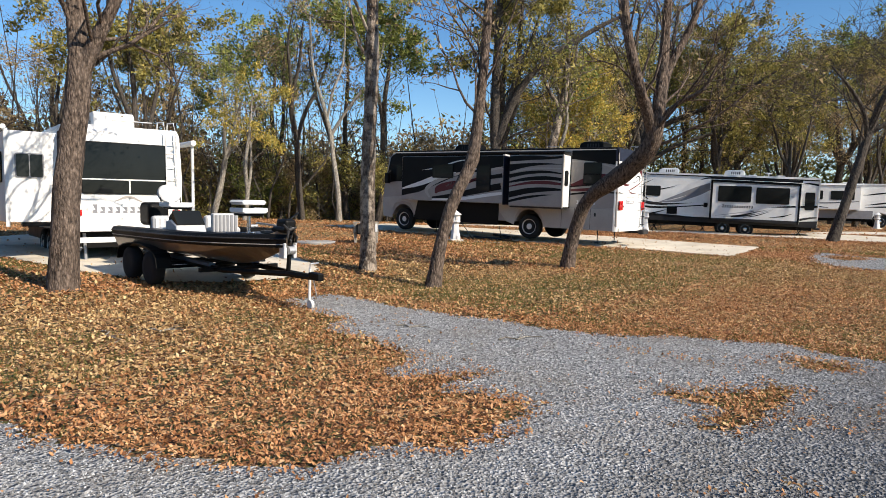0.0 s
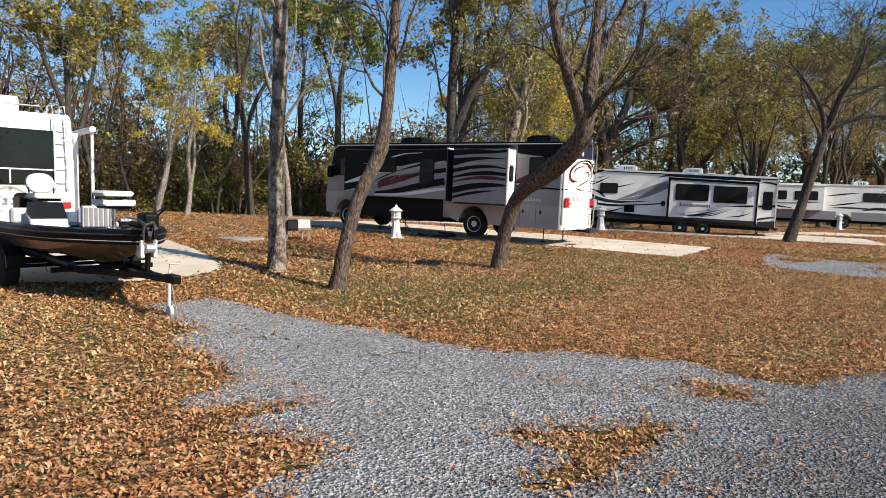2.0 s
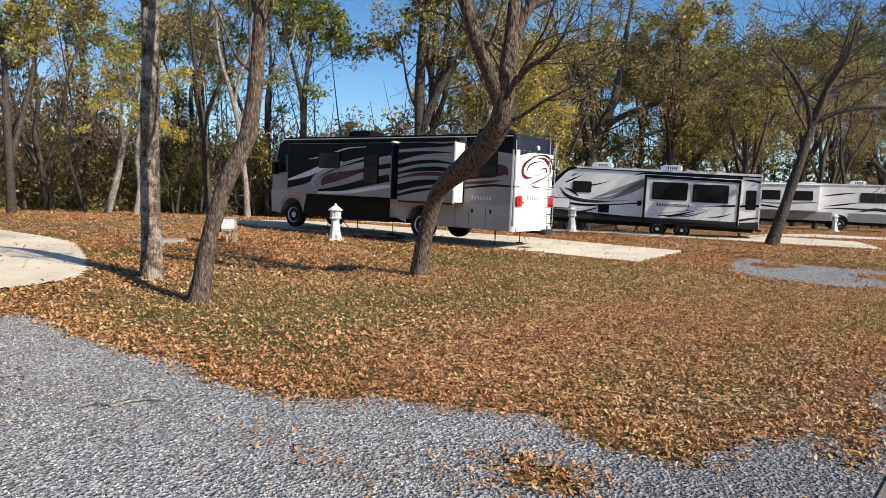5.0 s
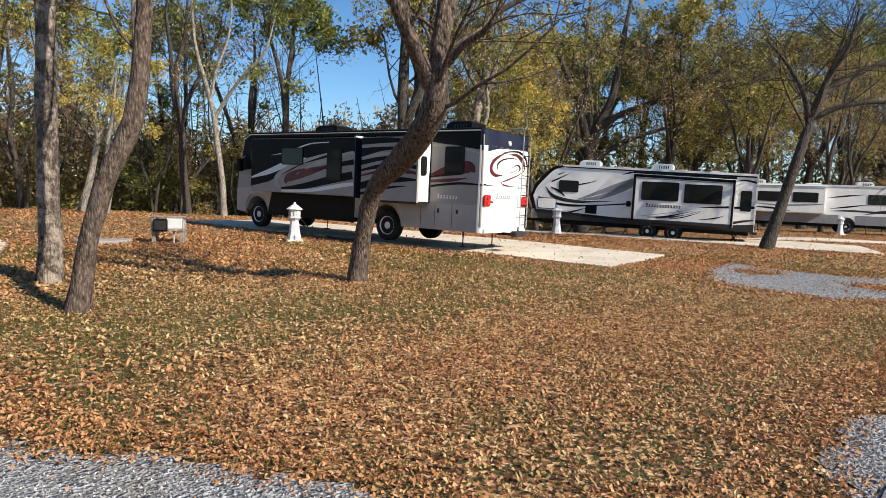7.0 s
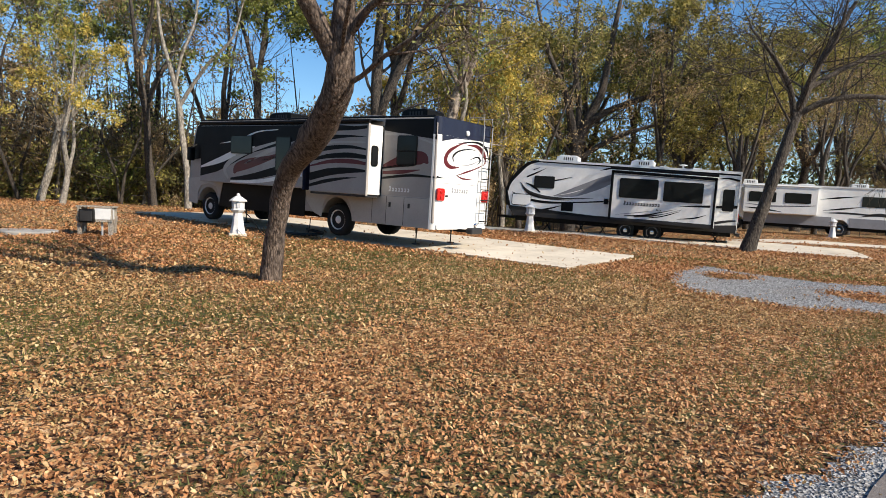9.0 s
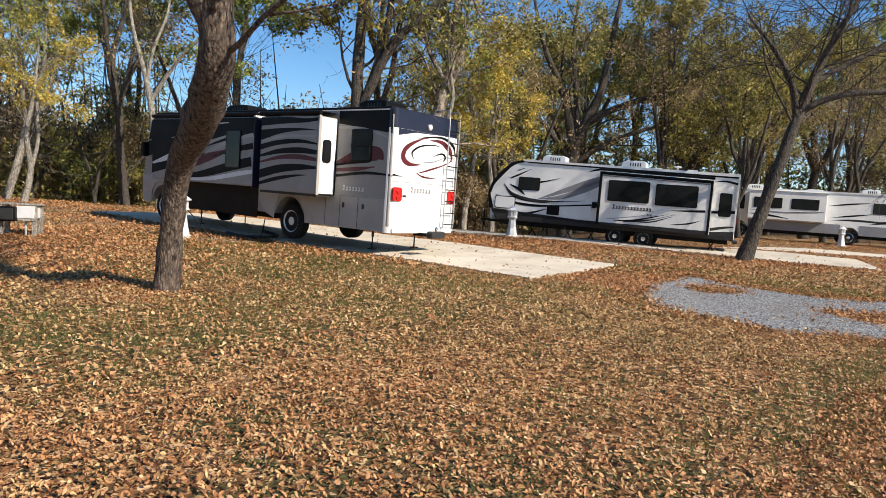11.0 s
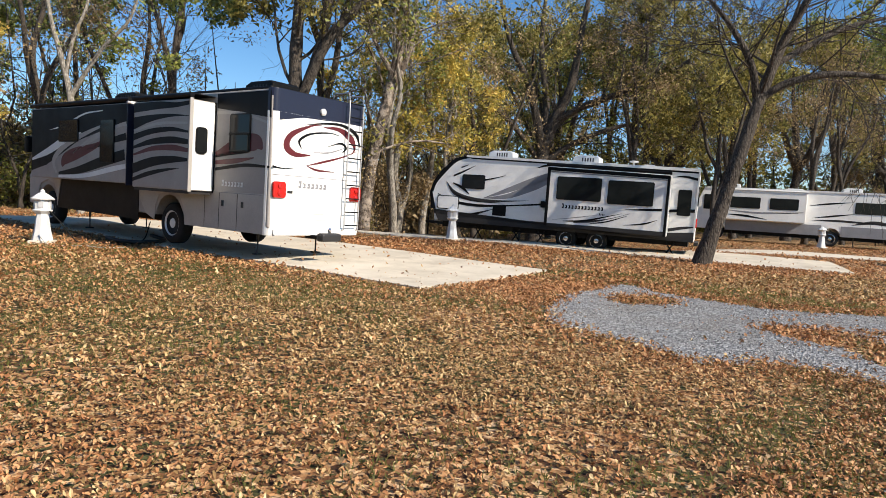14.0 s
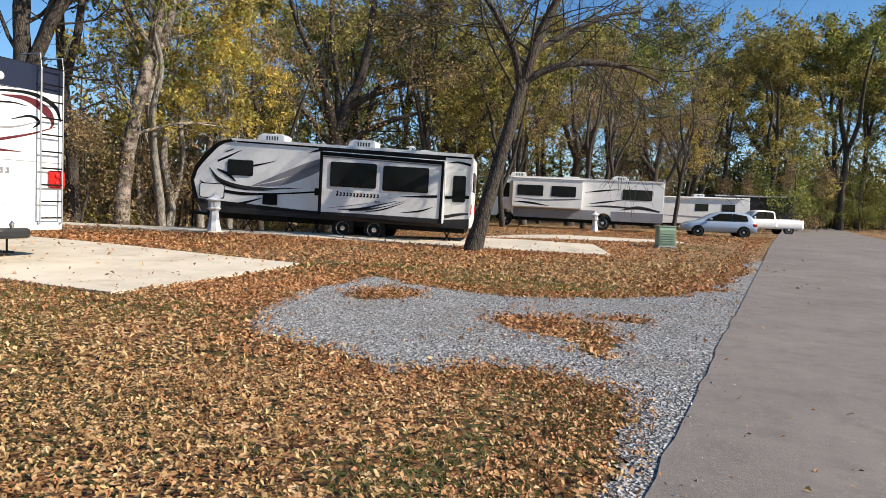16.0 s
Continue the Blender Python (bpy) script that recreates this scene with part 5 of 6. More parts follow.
    part("outlet_box", box(5.42, 5.62, L, L + 0.06, 1.3, 1.52, 0.015), MAT["black"], tr)
    air_conditioner(tr, 4.15, 2.86, "plastic", 0.3, 1.05)
    air_conditioner(tr, 7.6, 2.91, "plastic", 0.3, 1.05)
    part("roof_dish", lathe([(0.04, 0), (0.04, 0.15), (0.17, 0.17), (0.17, 0.2), (0.05, 0.22)], 16, "z", 2.4, 0.3, 2.83), MAT["plastic"], tr, "white roof antenna")
    for x in (5.6, 3.0, 1.6):
        part("roof_vent", box(x, x + 0.4, 0.2, 0.6, 2.82, 2.92 + 0.02 * (x > 5), 0.03), MAT["plastic"], tr, "white roof vent")
    for x in (2.95, 3.95):
        for y in (1.0, -1.0):
            wheel(tr, x, y, 0.34, 0.34, 0.22, "chrome")
    part("chassis", box(0.2, 9.8, -0.9, 0.9, 0.4, 0.6), MAT["black"], tr, "black steel chassis")
    for x in (0.8, 5.6, 6.6, 8.2):
        bm = bmesh.new()
        add_tube(bm, [(x - 0.2, 0.95, 0.03), (x + 0.15, 0.95, 0.5)], 0.025)
        add_tube(bm, [(x + 0.2, 0.95, 0.03), (x - 0.15, 0.95, 0.5)], 0.025)
        part("stabiliser_jack", bm, MAT["black"], tr)
    bm = tube([(9.8, 0.7, 0.5), (11.0, 0.0, 0.5)], 0.05)
    add_tube(bm, [(9.8, -0.7, 0.5), (11.0, 0.0, 0.5)], 0.05)
    add_tube(bm, [(10.9, 0, 0.02), (10.9, 0, 0.9)], 0.035)
    part("tow_frame", bm, MAT["black"], tr, "black tow frame with jack")
    part("gas_bottle", lathe([(0.12, 0.05), (0.15, 0.1), (0.15, 0.45), (0.08, 0.55), (0.05, 0.62)], 16, "z", 10.4, 0.15, 0.5), MAT["plastic"], tr)
    part("rear_bumper", box(-0.15, 0.0, -1.1, 1.1, 0.45, 0.55, 0.01), MAT["dark_grey"], tr)
    for y in (1.05, -1.05):
        part("tail_light", box(-0.03, 0.0, y - 0.1, y + 0.1, 1.0, 1.3, 0.01), MAT["red"], tr, "red tail light")
    window(tr, "x", -0.6, 0.6, 1.7, 2.3, 0.0, -1)
    part("downspout", box(-0.01, 0.05, L, L + 0.03, 0.9, 2.7), MAT["plastic"], tr)


    for ob in tr.children_recursive:
        if ob.name.split(".")[0] not in ("wheel", "rim", "rim_hole"):
            ob.data.transform(Matrix.Diagonal((0.862, 1, 1, 1)))


white_trailer()


# ---- fifth wheel ----
def fifth_wheel():
    fw = thing("fifth_wheel_trailer", heading(-7.42, 15.3, 0.02, Vector((-0.65, 0.76)), 0.0), "white fifth-wheel trailer with wide dark rear window, slides out", "trailer")
    L = 1.225
    side = [(0.0, 1.0), (-0.02, 2.2), (0.08, 3.3), (0.25, 3.45), (8.5, 3.45), (9.6, 3.2), (9.8, 2.2), (7.6, 2.0), (7.4, 0.95)]
    part("body", prism(side, "y", -L, L, 0.06), MAT["white"], fw, "white fibreglass body")
    part("roof_rail", box(0.3, 8.4, L - 0.05, L + 0.03, 3.38, 3.46, 0.015), MAT["plastic"], fw)
    w = window(fw, "x", -0.85, 1.0, 1.86, 3.05, -0.02, -1, r=0.05)
    part("mullion", box(-0.052, -0.04, -0.83, 0.98, 2.18, 2.21), MAT["plastic"], w, "white window bar")
    part("mullion", box(-0.052, -0.04, -0.03, 0.0, 1.88, 2.18), MAT["plastic"], w, "white window bar")
    lettering(fw, "grey", "x", 0.78, 1.42, 0.2, 7, -0.01, -1, -1)
    part("emblem", ribbon([(0.3, 1.7, 0.01), (0.0, 1.8, 0.03), (-0.3, 1.68, 0.01)], "x", -0.01, -0.02), MAT["silver"], fw, "silver crest shape")
    for y in (1.08, -1.08):
        part("tail_light", box(-0.05, 0.02, y - 0.08, y + 0.08, 1.36, 1.5, 0.012), MAT["red"], fw, "red tail light")
    bm = bmesh.new()
    for y in (-0.84, -1.08):
        add_tube(bm, [(-0.02, y, 1.75), (-0.1, y, 1.8), (-0.06, y, 3.35), (0.1, y, 3.62), (0.55, y, 3.65), (0.6, y, 3.47)], 0.016)
    ladder = part("ladder", bm, MAT["plastic"], fw, "white tubular ladder")
    for k in range(5):
        part("rung", tube([(-0.09, -0.84, 1.95 + 0.3 * k), (-0.09, -1.08, 1.95 + 0.3 * k)], 0.013), MAT["plastic"], ladder)
    bm = tube([(0.5, 0.2, 3.47), (0.5, 0.2, 3.62), (0.5, -0.7, 3.62)], 0.014)
    part("roof_rack", bm, MAT["steel"], fw)
    air_conditioner(fw, 1.1, 3.44, "plastic", 0.15, 1.2, 0.9, 0.36)
    # slide on the left
    s = part("slide_room", box(0.81, 6.9, L - 0.1, L + 1.1, 1.2, 3.25, 0.02), MAT["white"], fw, "white slide-out room")
    part("seal", box(0.79, 0.82, L, L + 0.07, 1.2, 3.3), MAT["black"], s, "black rubber seal")
    part("flange", box(0.78, 0.82, L + 1.04, L + 1.12, 1.1, 3.28, 0.01), MAT["plastic"], s)
    window(fw, "x", L + 0.36, L + 0.92, 2.2, 2.76, 0.81, -1, split=L + 0.64, frame_mat="grey")
    window(fw, "y", 1.3, 2.6, 2.1, 2.8, L + 1.1)
    part("slide_awning", tube([(0.8, L + 1.12, 3.32), (6.95, L + 1.12, 3.32)], 0.06, 10), MAT["plastic"], fw, "rolled white slide awning")
    part("under_rail", box(0.85, 1.0, L, L + 0.8, 1.1, 1.2), MAT["black"], s)
    # slide and awning on the right
    s = part("slide_room", box(1.9, 5.5, -L - 0.55, -L + 0.1, 1.2, 3.2, 0.02), MAT["white"], fw, "white slide-out room")
    window(fw, "x", -L - 0.42, -L - 0.18, 2.05, 2.75, 1.9, -1, r=0.08)
    aw = part("awning", tube([(1.0, -L - 0.66, 3.25), (6.5, -L - 0.66, 3.25)], 0.075, 12), MAT["plastic"], fw, "rolled white awning")
    part("arm", box(1.1, 1.16, -L - 0.7, -L - 0.64, 1.3, 3.25), MAT["plastic"], aw)
    part("underbody", box(0.3, 7.5, -1.0, 1.0, 0.6, 1.05), MAT["black"], fw, "dark chassis")
    part("rear_bumper", box(-0.2, -0.05, -1.15, 1.15, 0.75, 0.87, 0.01), MAT["plastic"], fw, "white steel bumper")
    for x in (3.4, 4.3):
        for y in (1.0, -1.0):
            wheel(fw, x, y, 0.52, 0.4, 0.24)
    for y in (0.9, -0.9):
        bm = tube([(0.3, y, 0.95), (0.12, y, 0.02)], 0.035)
        add_box(bm, 0.0, 0.24, y - 0.1, y + 0.1, 0.0, 0.03)
        part("landing_leg", bm, MAT["steel"], fw, "folding steel leg")
    bm = tube([(8.6, 0.5, 0.02), (8.6, 0.5, 2.1)], 0.05)
    add_tube(bm, [(8.6, -0.5, 0.02), (8.6, -0.5, 2.1)], 0.05)
    part("front_leg", bm, MAT["steel"], fw)
    bm = tube([(0.6, 0.7, 0.85), (0.2, 1.1, 0.5), (-0.1, 1.3, 0.05)], 0.04)
    part("sewer_hose", bm, MAT["vinyl"], fw, "pale ribbed hose")


fifth_wheel()


# ---- far motorhome ----
def far_motorhome():
    d = Vector((-0.92, 0.39))
    rv = thing("motorhome", heading(35.4, 46.6, 0.28, d, 0.02), "white motorhome with grey skirt and black streaks, slide out", "motorhome")
    L = 1.24
    side = arch_profile([(10.9, 0.62), (10.95, 1.4), (10.8, 2.4), (10.5, 3.15), (0.1, 3.15), (0.0, 3.05), (0.0, 0.62)], (3.6, 9.7), 0.62, 0.52)
    part("body", prism(side, "y", -L, L, 0.03), MAT["white"], rv, "white fibreglass body")
    for x0, x1 in ((0.0, 3.1), (4.1, 9.2)):
        part("skirt", box(x0, x1, L, L + 0.02, 0.6, 1.2), MAT["grey"], rv, "grey lower skirt")
    s = part("slide_room", box(5.0, 9.3, L - 0.05, L + 0.6, 1.25, 2.95, 0.02), MAT["white"], rv, "white slide-out room")
    part("slide_awning", tube([(4.95, L + 0.6, 3.02), (9.35, L + 0.6, 3.02)], 0.06, 8), MAT["plastic"], rv, "rolled white slide awning")
    window(rv, "y", 5.4, 6.9, 1.95, 2.6, L + 0.6, split=6.15)
    window(rv, "y", 7.4, 9.0, 1.95, 2.6, L + 0.6, split=8.2)
    window(rv, "y", 0.7, 2.5, 1.95, 2.6, L, split=1.6)
    window(rv, "y", 9.5, 10.5, 1.8, 2.7, L)
    for col, pts in [("black", [(4.8, 2.3, 0.003), (3.8, 2.45, 0.05), (2.6, 2.6, 0.003)]), ("black", [(4.6, 1.6, 0.003), (3.6, 1.75, 0.05), (2.4, 1.95, 0.003)]), ("dark_grey", [(4.6, 1.45, 0.003), (3.2, 1.5, 0.06), (0.5, 1.4, 0.02)]),
                     ("dark_grey", [(2.6, 1.3, 0.01), (1.5, 1.5, 0.1), (0.2, 1.3, 0.05)])]:
        stripe(rv, col, pts, "y", L, level=2)
    for col, pts in [("black", [(9.2, 1.55, 0.01), (8.2, 1.5, 0.06), (7.0, 1.35, 0.01)]), ("grey", [(9.2, 1.8, 0.01), (7.5, 1.7, 0.05), (5.4, 1.8, 0.01)]), ("black", [(7.2, 1.75, 0.003), (6.0, 1.78, 0.03), (5.1, 1.86, 0.01)])]:
        stripe(s, col, pts, "y", L + 0.6, level=2)
    for x in (2.6, 5.6, 9.0):
        air_conditioner(rv, x, 3.13, "plastic", 0.2, 1.0, 0.8, 0.3 if x != 5.6 else 0.15)
    part("roof_rail", box(0.05, 10.4, L - 0.02, L + 0.04, 3.08, 3.17), MAT["plastic"], rv)
    bm = bmesh.new()
    for y in (0.5, 0.85):
        add_tube(bm, [(-0.03, y, 0.7), (-0.1, y, 0.8), (-0.1, y, 3.3), (0.3, y, 3.3)], 0.015)
    part("ladder", bm, MAT["steel"], rv)
    part("tail_light", box(-0.03, 0.0, 0.95, 1.15, 1.2, 1.5), MAT["red"], rv, "red tail light")
    for x in (3.6, 9.7):
        for y in (1.05, -1.05):
            wheel(rv, x, y, 0.44, 0.44, 0.28, "chrome")
    part("underbody", box(0.5, 10.3, -0.9, 0.9, 0.4, 0.7), MAT["black"], rv)
    for x in (2.4, 8.8):
        jack_leg(rv, x, 0.9, 0.0, 0.4)


far_motorhome()


# ---- bass boat on its trailer ----
def bass_boat():
    m = heading(-6.1, 13.9, 0.15, Vector((0.72, -0.69)), -0.012)
    under = heading(-6.1, 13.9, 0.27, Vector((0.72, -0.69)), -0.038)
    boat = thing("bass_boat", m, "black and tan bass boat with grey seats resting on a trailer", "boat")
    n = 26

    def hull_rows(rise):
        rows = []
        for i in range(n + 1):
            u = i / n
            x = 0.1 + 4.95 * u
            beam = 0.98 * (1 - max(0, (u - 0.45) / 0.55) ** 2.4 * 0.93)
            keel = 0.52 + 0.45 * max(0, (u - 0.6) / 0.4) ** 2.2
            chine = keel + 0.16 + 0.12 * u
            gun = 1.06 + 0.05 * u
            rows.append((x, beam, keel, chine, gun))
        return rows
    rows = hull_rows(0)
    bm = bmesh.new()
    prev = None
    for x, beam, keel, chine, gun in rows:
        ring = [bm.verts.new(p) for p in ((x, beam, gun - 0.16), (x, beam * 0.9, chine), (x, 0, keel), (x, -beam * 0.9, chine), (x, -beam, gun - 0.16))]
        if prev:
            for k in range(4):
                bm.faces.new((prev[k], prev[k + 1], ring[k + 1], ring[k]))
        else:
            bm.faces.new(ring)
        prev = ring
    part("hull", bm, MAT["hull_tan"], boat, "tan metal-flake lower hull")
    bm = bmesh.new()
    prev = None
    for x, beam, keel, chine, gun in rows:
        b2 = beam * 0.9
        ring = [bm.verts.new(p) for p in ((x, beam + 0.004, gun - 0.2), (x, beam + 0.03, gun - 0.06), (x, beam, gun), (x, b2, gun + 0.02), (x, b2 - 0.02, gun - 0.12), (x, -b2 + 0.02, gun - 0.12), (x, -b2, gun + 0.02), (x, -beam, gun), (x, -beam - 0.03, gun - 0.06), (x, -beam - 0.004, gun - 0.2))]
        if prev:
            for k in range(9):
                bm.faces.new((prev[k], prev[k + 1], ring[k + 1], ring[k]))
        else:
            bm.faces.new(ring)
        prev = ring
    part("deck", bm, MAT["black"], boat, "glossy black deck and gunwale")
    for side in (1, -1):
        bm = bmesh.new()
        add_tube(bm, [(x, side * (beam + 0.03), gun - 0.06) for x, beam, keel, chine, gun in rows], 0.016, 6)
        part("rub_rail", bm, MAT["dark_grey"], boat, "dark rub rail")
        bm = bmesh.new()
        add_tube(bm, [(x, side * (beam + 0.012), gun - 0.15) for x, beam, keel, chine, gun in rows], 0.008, 6)
        part("pinstripe", bm, MAT["silver"], boat, "silver pinstripe")
    part("carpet", box(0.4, 1.3, -0.8, 0.8, 0.96, 1.0, 0.01), MAT["carpet"], boat, "blue-grey carpet deck")
    bm = prism([(3.0, -0.7), (4.1, -0.45), (4.6, -0.15), (4.6, 0.15), (4.1, 0.45), (3.0, 0.7)], "z", 0.98, 1.06, 0.01)
    part("casting_deck", bm, MAT["carpet"], boat, "blue-grey carpet deck")
    # helm console, windscreen, bench seats
    con = part("console", prism([(2.15, 0.98), (2.7, 0.98), (2.62, 1.18), (2.4, 1.28), (2.18, 1.24)], "y", -0.8, -0.25, 0.03), MAT["vinyl"], boat, "grey helm console")
    part("windscreen", prism([(2.4, 1.27), (2.62, 1.18), (2.64, 1.2), (2.42, 1.44)], "y", -0.78, -0.27), MAT["glass"], con, "smoked windscreen")
    part("steering_wheel", lathe([(0.16, -0.012), (0.18, 0), (0.16, 0.012), (0.14, 0)], 20, "x", 2.08, -0.52, 1.25), MAT["black"], con)
    for y in (-0.52, 0.52):
        seat = part("seat_back", box(1.45, 1.62, y - 0.27, y + 0.27, 1.0, 1.32, 0.06, 3), MAT["vinyl"], boat, "grey vinyl seat back")
        for k in range(5):
            part("pleat", box(1.612, 1.632, y - 0.23 + k * 0.1, y - 0.17 + k * 0.1, 1.06, 1.27, 0.008), MAT["plastic"], seat)
        part("cushion", box(1.55, 2.05, y - 0.26, y + 0.26, 0.98, 1.1, 0.05, 3), MAT["vinyl"], boat, "grey vinyl cushion")
    slat = part("jump_seat", box(2.1, 2.23, 0.1, 0.62, 1.0, 1.38, 0.03), MAT["vinyl"], boat, "pale pleated seat back")
    for k in range(6):
        part("pleat", box(2.225, 2.245, 0.13 + k * 0.08, 0.18 + k * 0.08, 1.03, 1.35, 0.006), MAT["grey"], slat)
    # two fishing chairs on posts
    for x, y, z, big in ((1.05, -0.1, 1.02, 1), (3.55, 0.1, 1.05, 0)):
        post = part("seat_post", lathe([(0.12, 0), (0.12, 0.02), (0.035, 0.03), (0.035, 0.34 + 0.08 * big), (0.1, 0.36 + 0.08 * big)], 14, "z", x, y, z), MAT["chrome"], boat, "chrome pedestal post")
        top = z + 0.37 + 0.08 * big
        part("seat_pad", prism([(y - 0.25, top + 0.03), (y - 0.2, top), (y + 0.2, top), (y + 0.25, top + 0.03), (y + 0.24, top + 0.1), (y + 0.12, top + 0.075), (y - 0.12, top + 0.075), (y - 0.24, top + 0.1)], "x", x - 0.24, x + 0.24, 0.02), MAT["plastic"], post, "white moulded seat pad")
        part("shell", box(x - 0.2, x + 0.2, y - 0.19, y + 0.19, top - 0.04, top + 0.005, 0.02), MAT["black"], post, "black seat shell")
        if big:
            bm = prism(round_rect(y - 0.23, y + 0.23, top + 0.1, top + 0.46, 0.16, 6), "x", x - 0.3, x - 0.2, 0.035)
            bmesh.ops.rotate(bm, cent=(x - 0.24, y, top), matrix=Matrix.Rotation(radians(-14), 3, "Y"), verts=bm.verts)
            part("backrest", bm, MAT["vinyl"], post, "grey rounded seat backrest")
            for side in (-0.2, 0.2):
                part("hinge", tube([(x - 0.2, y + side, top + 0.02), (x - 0.27, y + side, top + 0.2)], 0.014, 6), MAT["black"], post)
        else:
            part("backrest", prism([(y - 0.24, top + 0.2), (y - 0.2, top + 0.15), (y + 0.2, top + 0.15), (y + 0.24, top + 0.2), (y + 0.2, top + 0.235), (y - 0.2, top + 0.235)], "x", x - 0.26, x + 0.2, 0.02), MAT["plastic"], post, "folded white backrest")
            for side in (-0.21, 0.21):
                part("hinge", tube([(x - 0.22, y + side, top + 0.05), (x - 0.27, y + side, top + 0.12), (x - 0.24, y + side, top + 0.19)], 0.016, 6), MAT["dark_grey"], post)
    # outboard motor at the stern
    mot = part("outboard_motor", box(-0.55, 0.02, -0.22, 0.22, 1.05, 1.55, 0.1, 4), MAT["black"], boat, "black outboard motor")
    part("lower_unit", box(-0.4, -0.2, -0.06, 0.06, 0.4, 1.08, 0.03), MAT["black"], mot)
    # bow trolling motor
    bm = tube([(4.95, 0.1, 1.22), (3.4, 0.35, 1.24)], 0.018)
    tm = part("trolling_motor", bm, MAT["steel"], boat, "stowed trolling motor")
    part("head", box(4.55, 4.85, 0.02, 0.24, 1.14, 1.36, 0.05, 3), MAT["black"], tm)
    part("motor_pod", lathe([(0.02, -0.25), (0.05, -0.2), (0.05, 0.15), (0.02, 0.22)], 14, "x", 4.95, -0.12, 1.2), MAT["black"], tm)
    bm = bmesh.new()
    for k in range(3):
        a = 2 * math.pi * k / 3 + 0.3
        add_tube(bm, [(5.16, -0.12, 1.2), (5.18, -0.12 + 0.14 * math.cos(a), 1.2 + 0.14 * math.sin(a))], 0.03, 6, 0.012)
    part("propeller", bm, MAT["dark_grey"], tm)
    part("mount", box(4.2, 4.95, -0.06, 0.1, 1.1, 1.16, 0.02), MAT["dark_grey"], tm)
    for y in (-0.3, 0.3):
        part("cleat", box(4.3, 4.42, y - 0.02, y + 0.02, 1.1, 1.14, 0.008), MAT["chrome"], boat)
    part("motor_cable", tube([tuple(q) for q in spline([(4.6, 0.2, 1.3), (4.5, 0.5, 1.45), (4.2, 0.62, 1.4), (3.95, 0.5, 1.2), (4.1, 0.25, 1.08)], 6)], 0.014, 6), MAT["black"], tm, "looped black cable")
    for k in range(3):
        rod = part("fishing_rod", tube([(2.7, 0.5 + 0.06 * k, 1.12), (3.4, 0.4 + 0.05 * k, 1.15), (4.75, -0.1 + 0.08 * k, 1.2)], 0.011, 6, 0.004), MAT["black"], boat, "slim black fishing rod")
        part("reel", lathe([(0.03, -0.03), (0.04, 0), (0.03, 0.03)], 10, "y", 2.95, 0.47 + 0.06 * k, 1.16), MAT["steel"], rod)
    part("tackle_bag", box(0.5, 0.85, 0.3, 0.7, 1.0, 1.22, 0.06, 3), MAT["carpet"], boat)

    # the trailer under it
    tr = thing("boat_trailer", under, "black tandem-axle boat trailer standing on its jack", "boat trailer")
    for y in (0.42, -0.42):
        part("frame_rail", tube([(0.2, y, 0.42), (3.6, y, 0.42), (5.0, 0.05 * (1 if y > 0 else -1), 0.5), (5.7, 0, 0.52)], 0.05, 6), MAT["black"], tr, "black box-steel rail")
        part("bunk", box(0.3, 3.2, y - 0.06, y + 0.06, 0.44, 0.5, 0.01), MAT["carpet"], tr, "carpeted bunk")
    for x in (1.0, 2.2, 3.4):
        part("cross_member", box(x - 0.04, x + 0.04, -0.75, 0.75, 0.38, 0.45), MAT["black"], tr)
    for x in (1.05, 2.0):
        for y in (0.95, -0.95):
            wheel(tr, x, y, 0.31, 0.31, 0.2)
        part("axle", tube([(x, -0.9, 0.31), (x, 0.9, 0.31)], 0.03), MAT["black"], tr)
    for y in (0.95, -0.95):
        bm = bmesh.new()
        prev = None
        for k in range(13):
            a = math.pi * k / 12
            px, pz = 1.52 - 0.92 * math.cos(a), 0.36 + 0.36 * math.sin(a) ** 0.6
            ring = [bm.verts.new((px, y - 0.14, pz)), bm.verts.new((px, y + 0.14, pz)), bm.verts.new((px, y + 0.14, pz + 0.012)), bm.verts.new((px, y - 0.14, pz + 0.012))]
            if prev:
                for q in range(4):
                    bm.faces.new((prev[q], prev[(q + 1) % 4], ring[(q + 1) % 4], ring[q]))
            prev = ring
        part("mudguard", bm, MAT["black"], tr, "rounded black mudguard")
    wn = part("winch_post", tube([(4.95, 0, 0.5), (5.0, 0, 0.95)], 0.04, 6), MAT["black"], tr, "winch post")
    part("winch", lathe([(0.07, -0.06), (0.07, 0.06)], 14, "y", 5.02, 0, 0.88), MAT["steel"], wn)
    for y in (-0.09, 0.09):
        part("bow_stop", box(4.86, 5.02, y - 0.03, y + 0.03, 0.74, 1.0, 0.02), MAT["plastic"], wn, "white bow stop")
    jk = part("jack", tube([(5.42, 0.1, 0.06), (5.42, 0.1, 0.62)], 0.022), MAT["plastic"], tr, "white tongue jack")
    part("foot_wheel", lathe([(0.07, -0.025), (0.08, 0), (0.07, 0.025)], 16, "y", 5.45, 0.1, 0.05), MAT["plastic"], jk)
    part("handle", tube([(5.42, 0.1, 0.62), (5.42, 0.1, 0.7), (5.42, 0.26, 0.7)], 0.012), MAT["steel"], jk)
    part("coupler", box(5.6, 5.86, -0.06, 0.06, 0.48, 0.6, 0.02), MAT["black"], tr)
    part("safety_chain", tube([(5.6, 0.03, 0.5), (5.68, 0.06, 0.2), (5.7, 0.08, 0.0)], 0.008, 5), MAT["steel"], tr)


MAT["hull_tan"] = paint("tan_metal_flake", (0.2, 0.15, 0.11), 0.3, 0.15, 0.6, 0.3)
bass_boat()


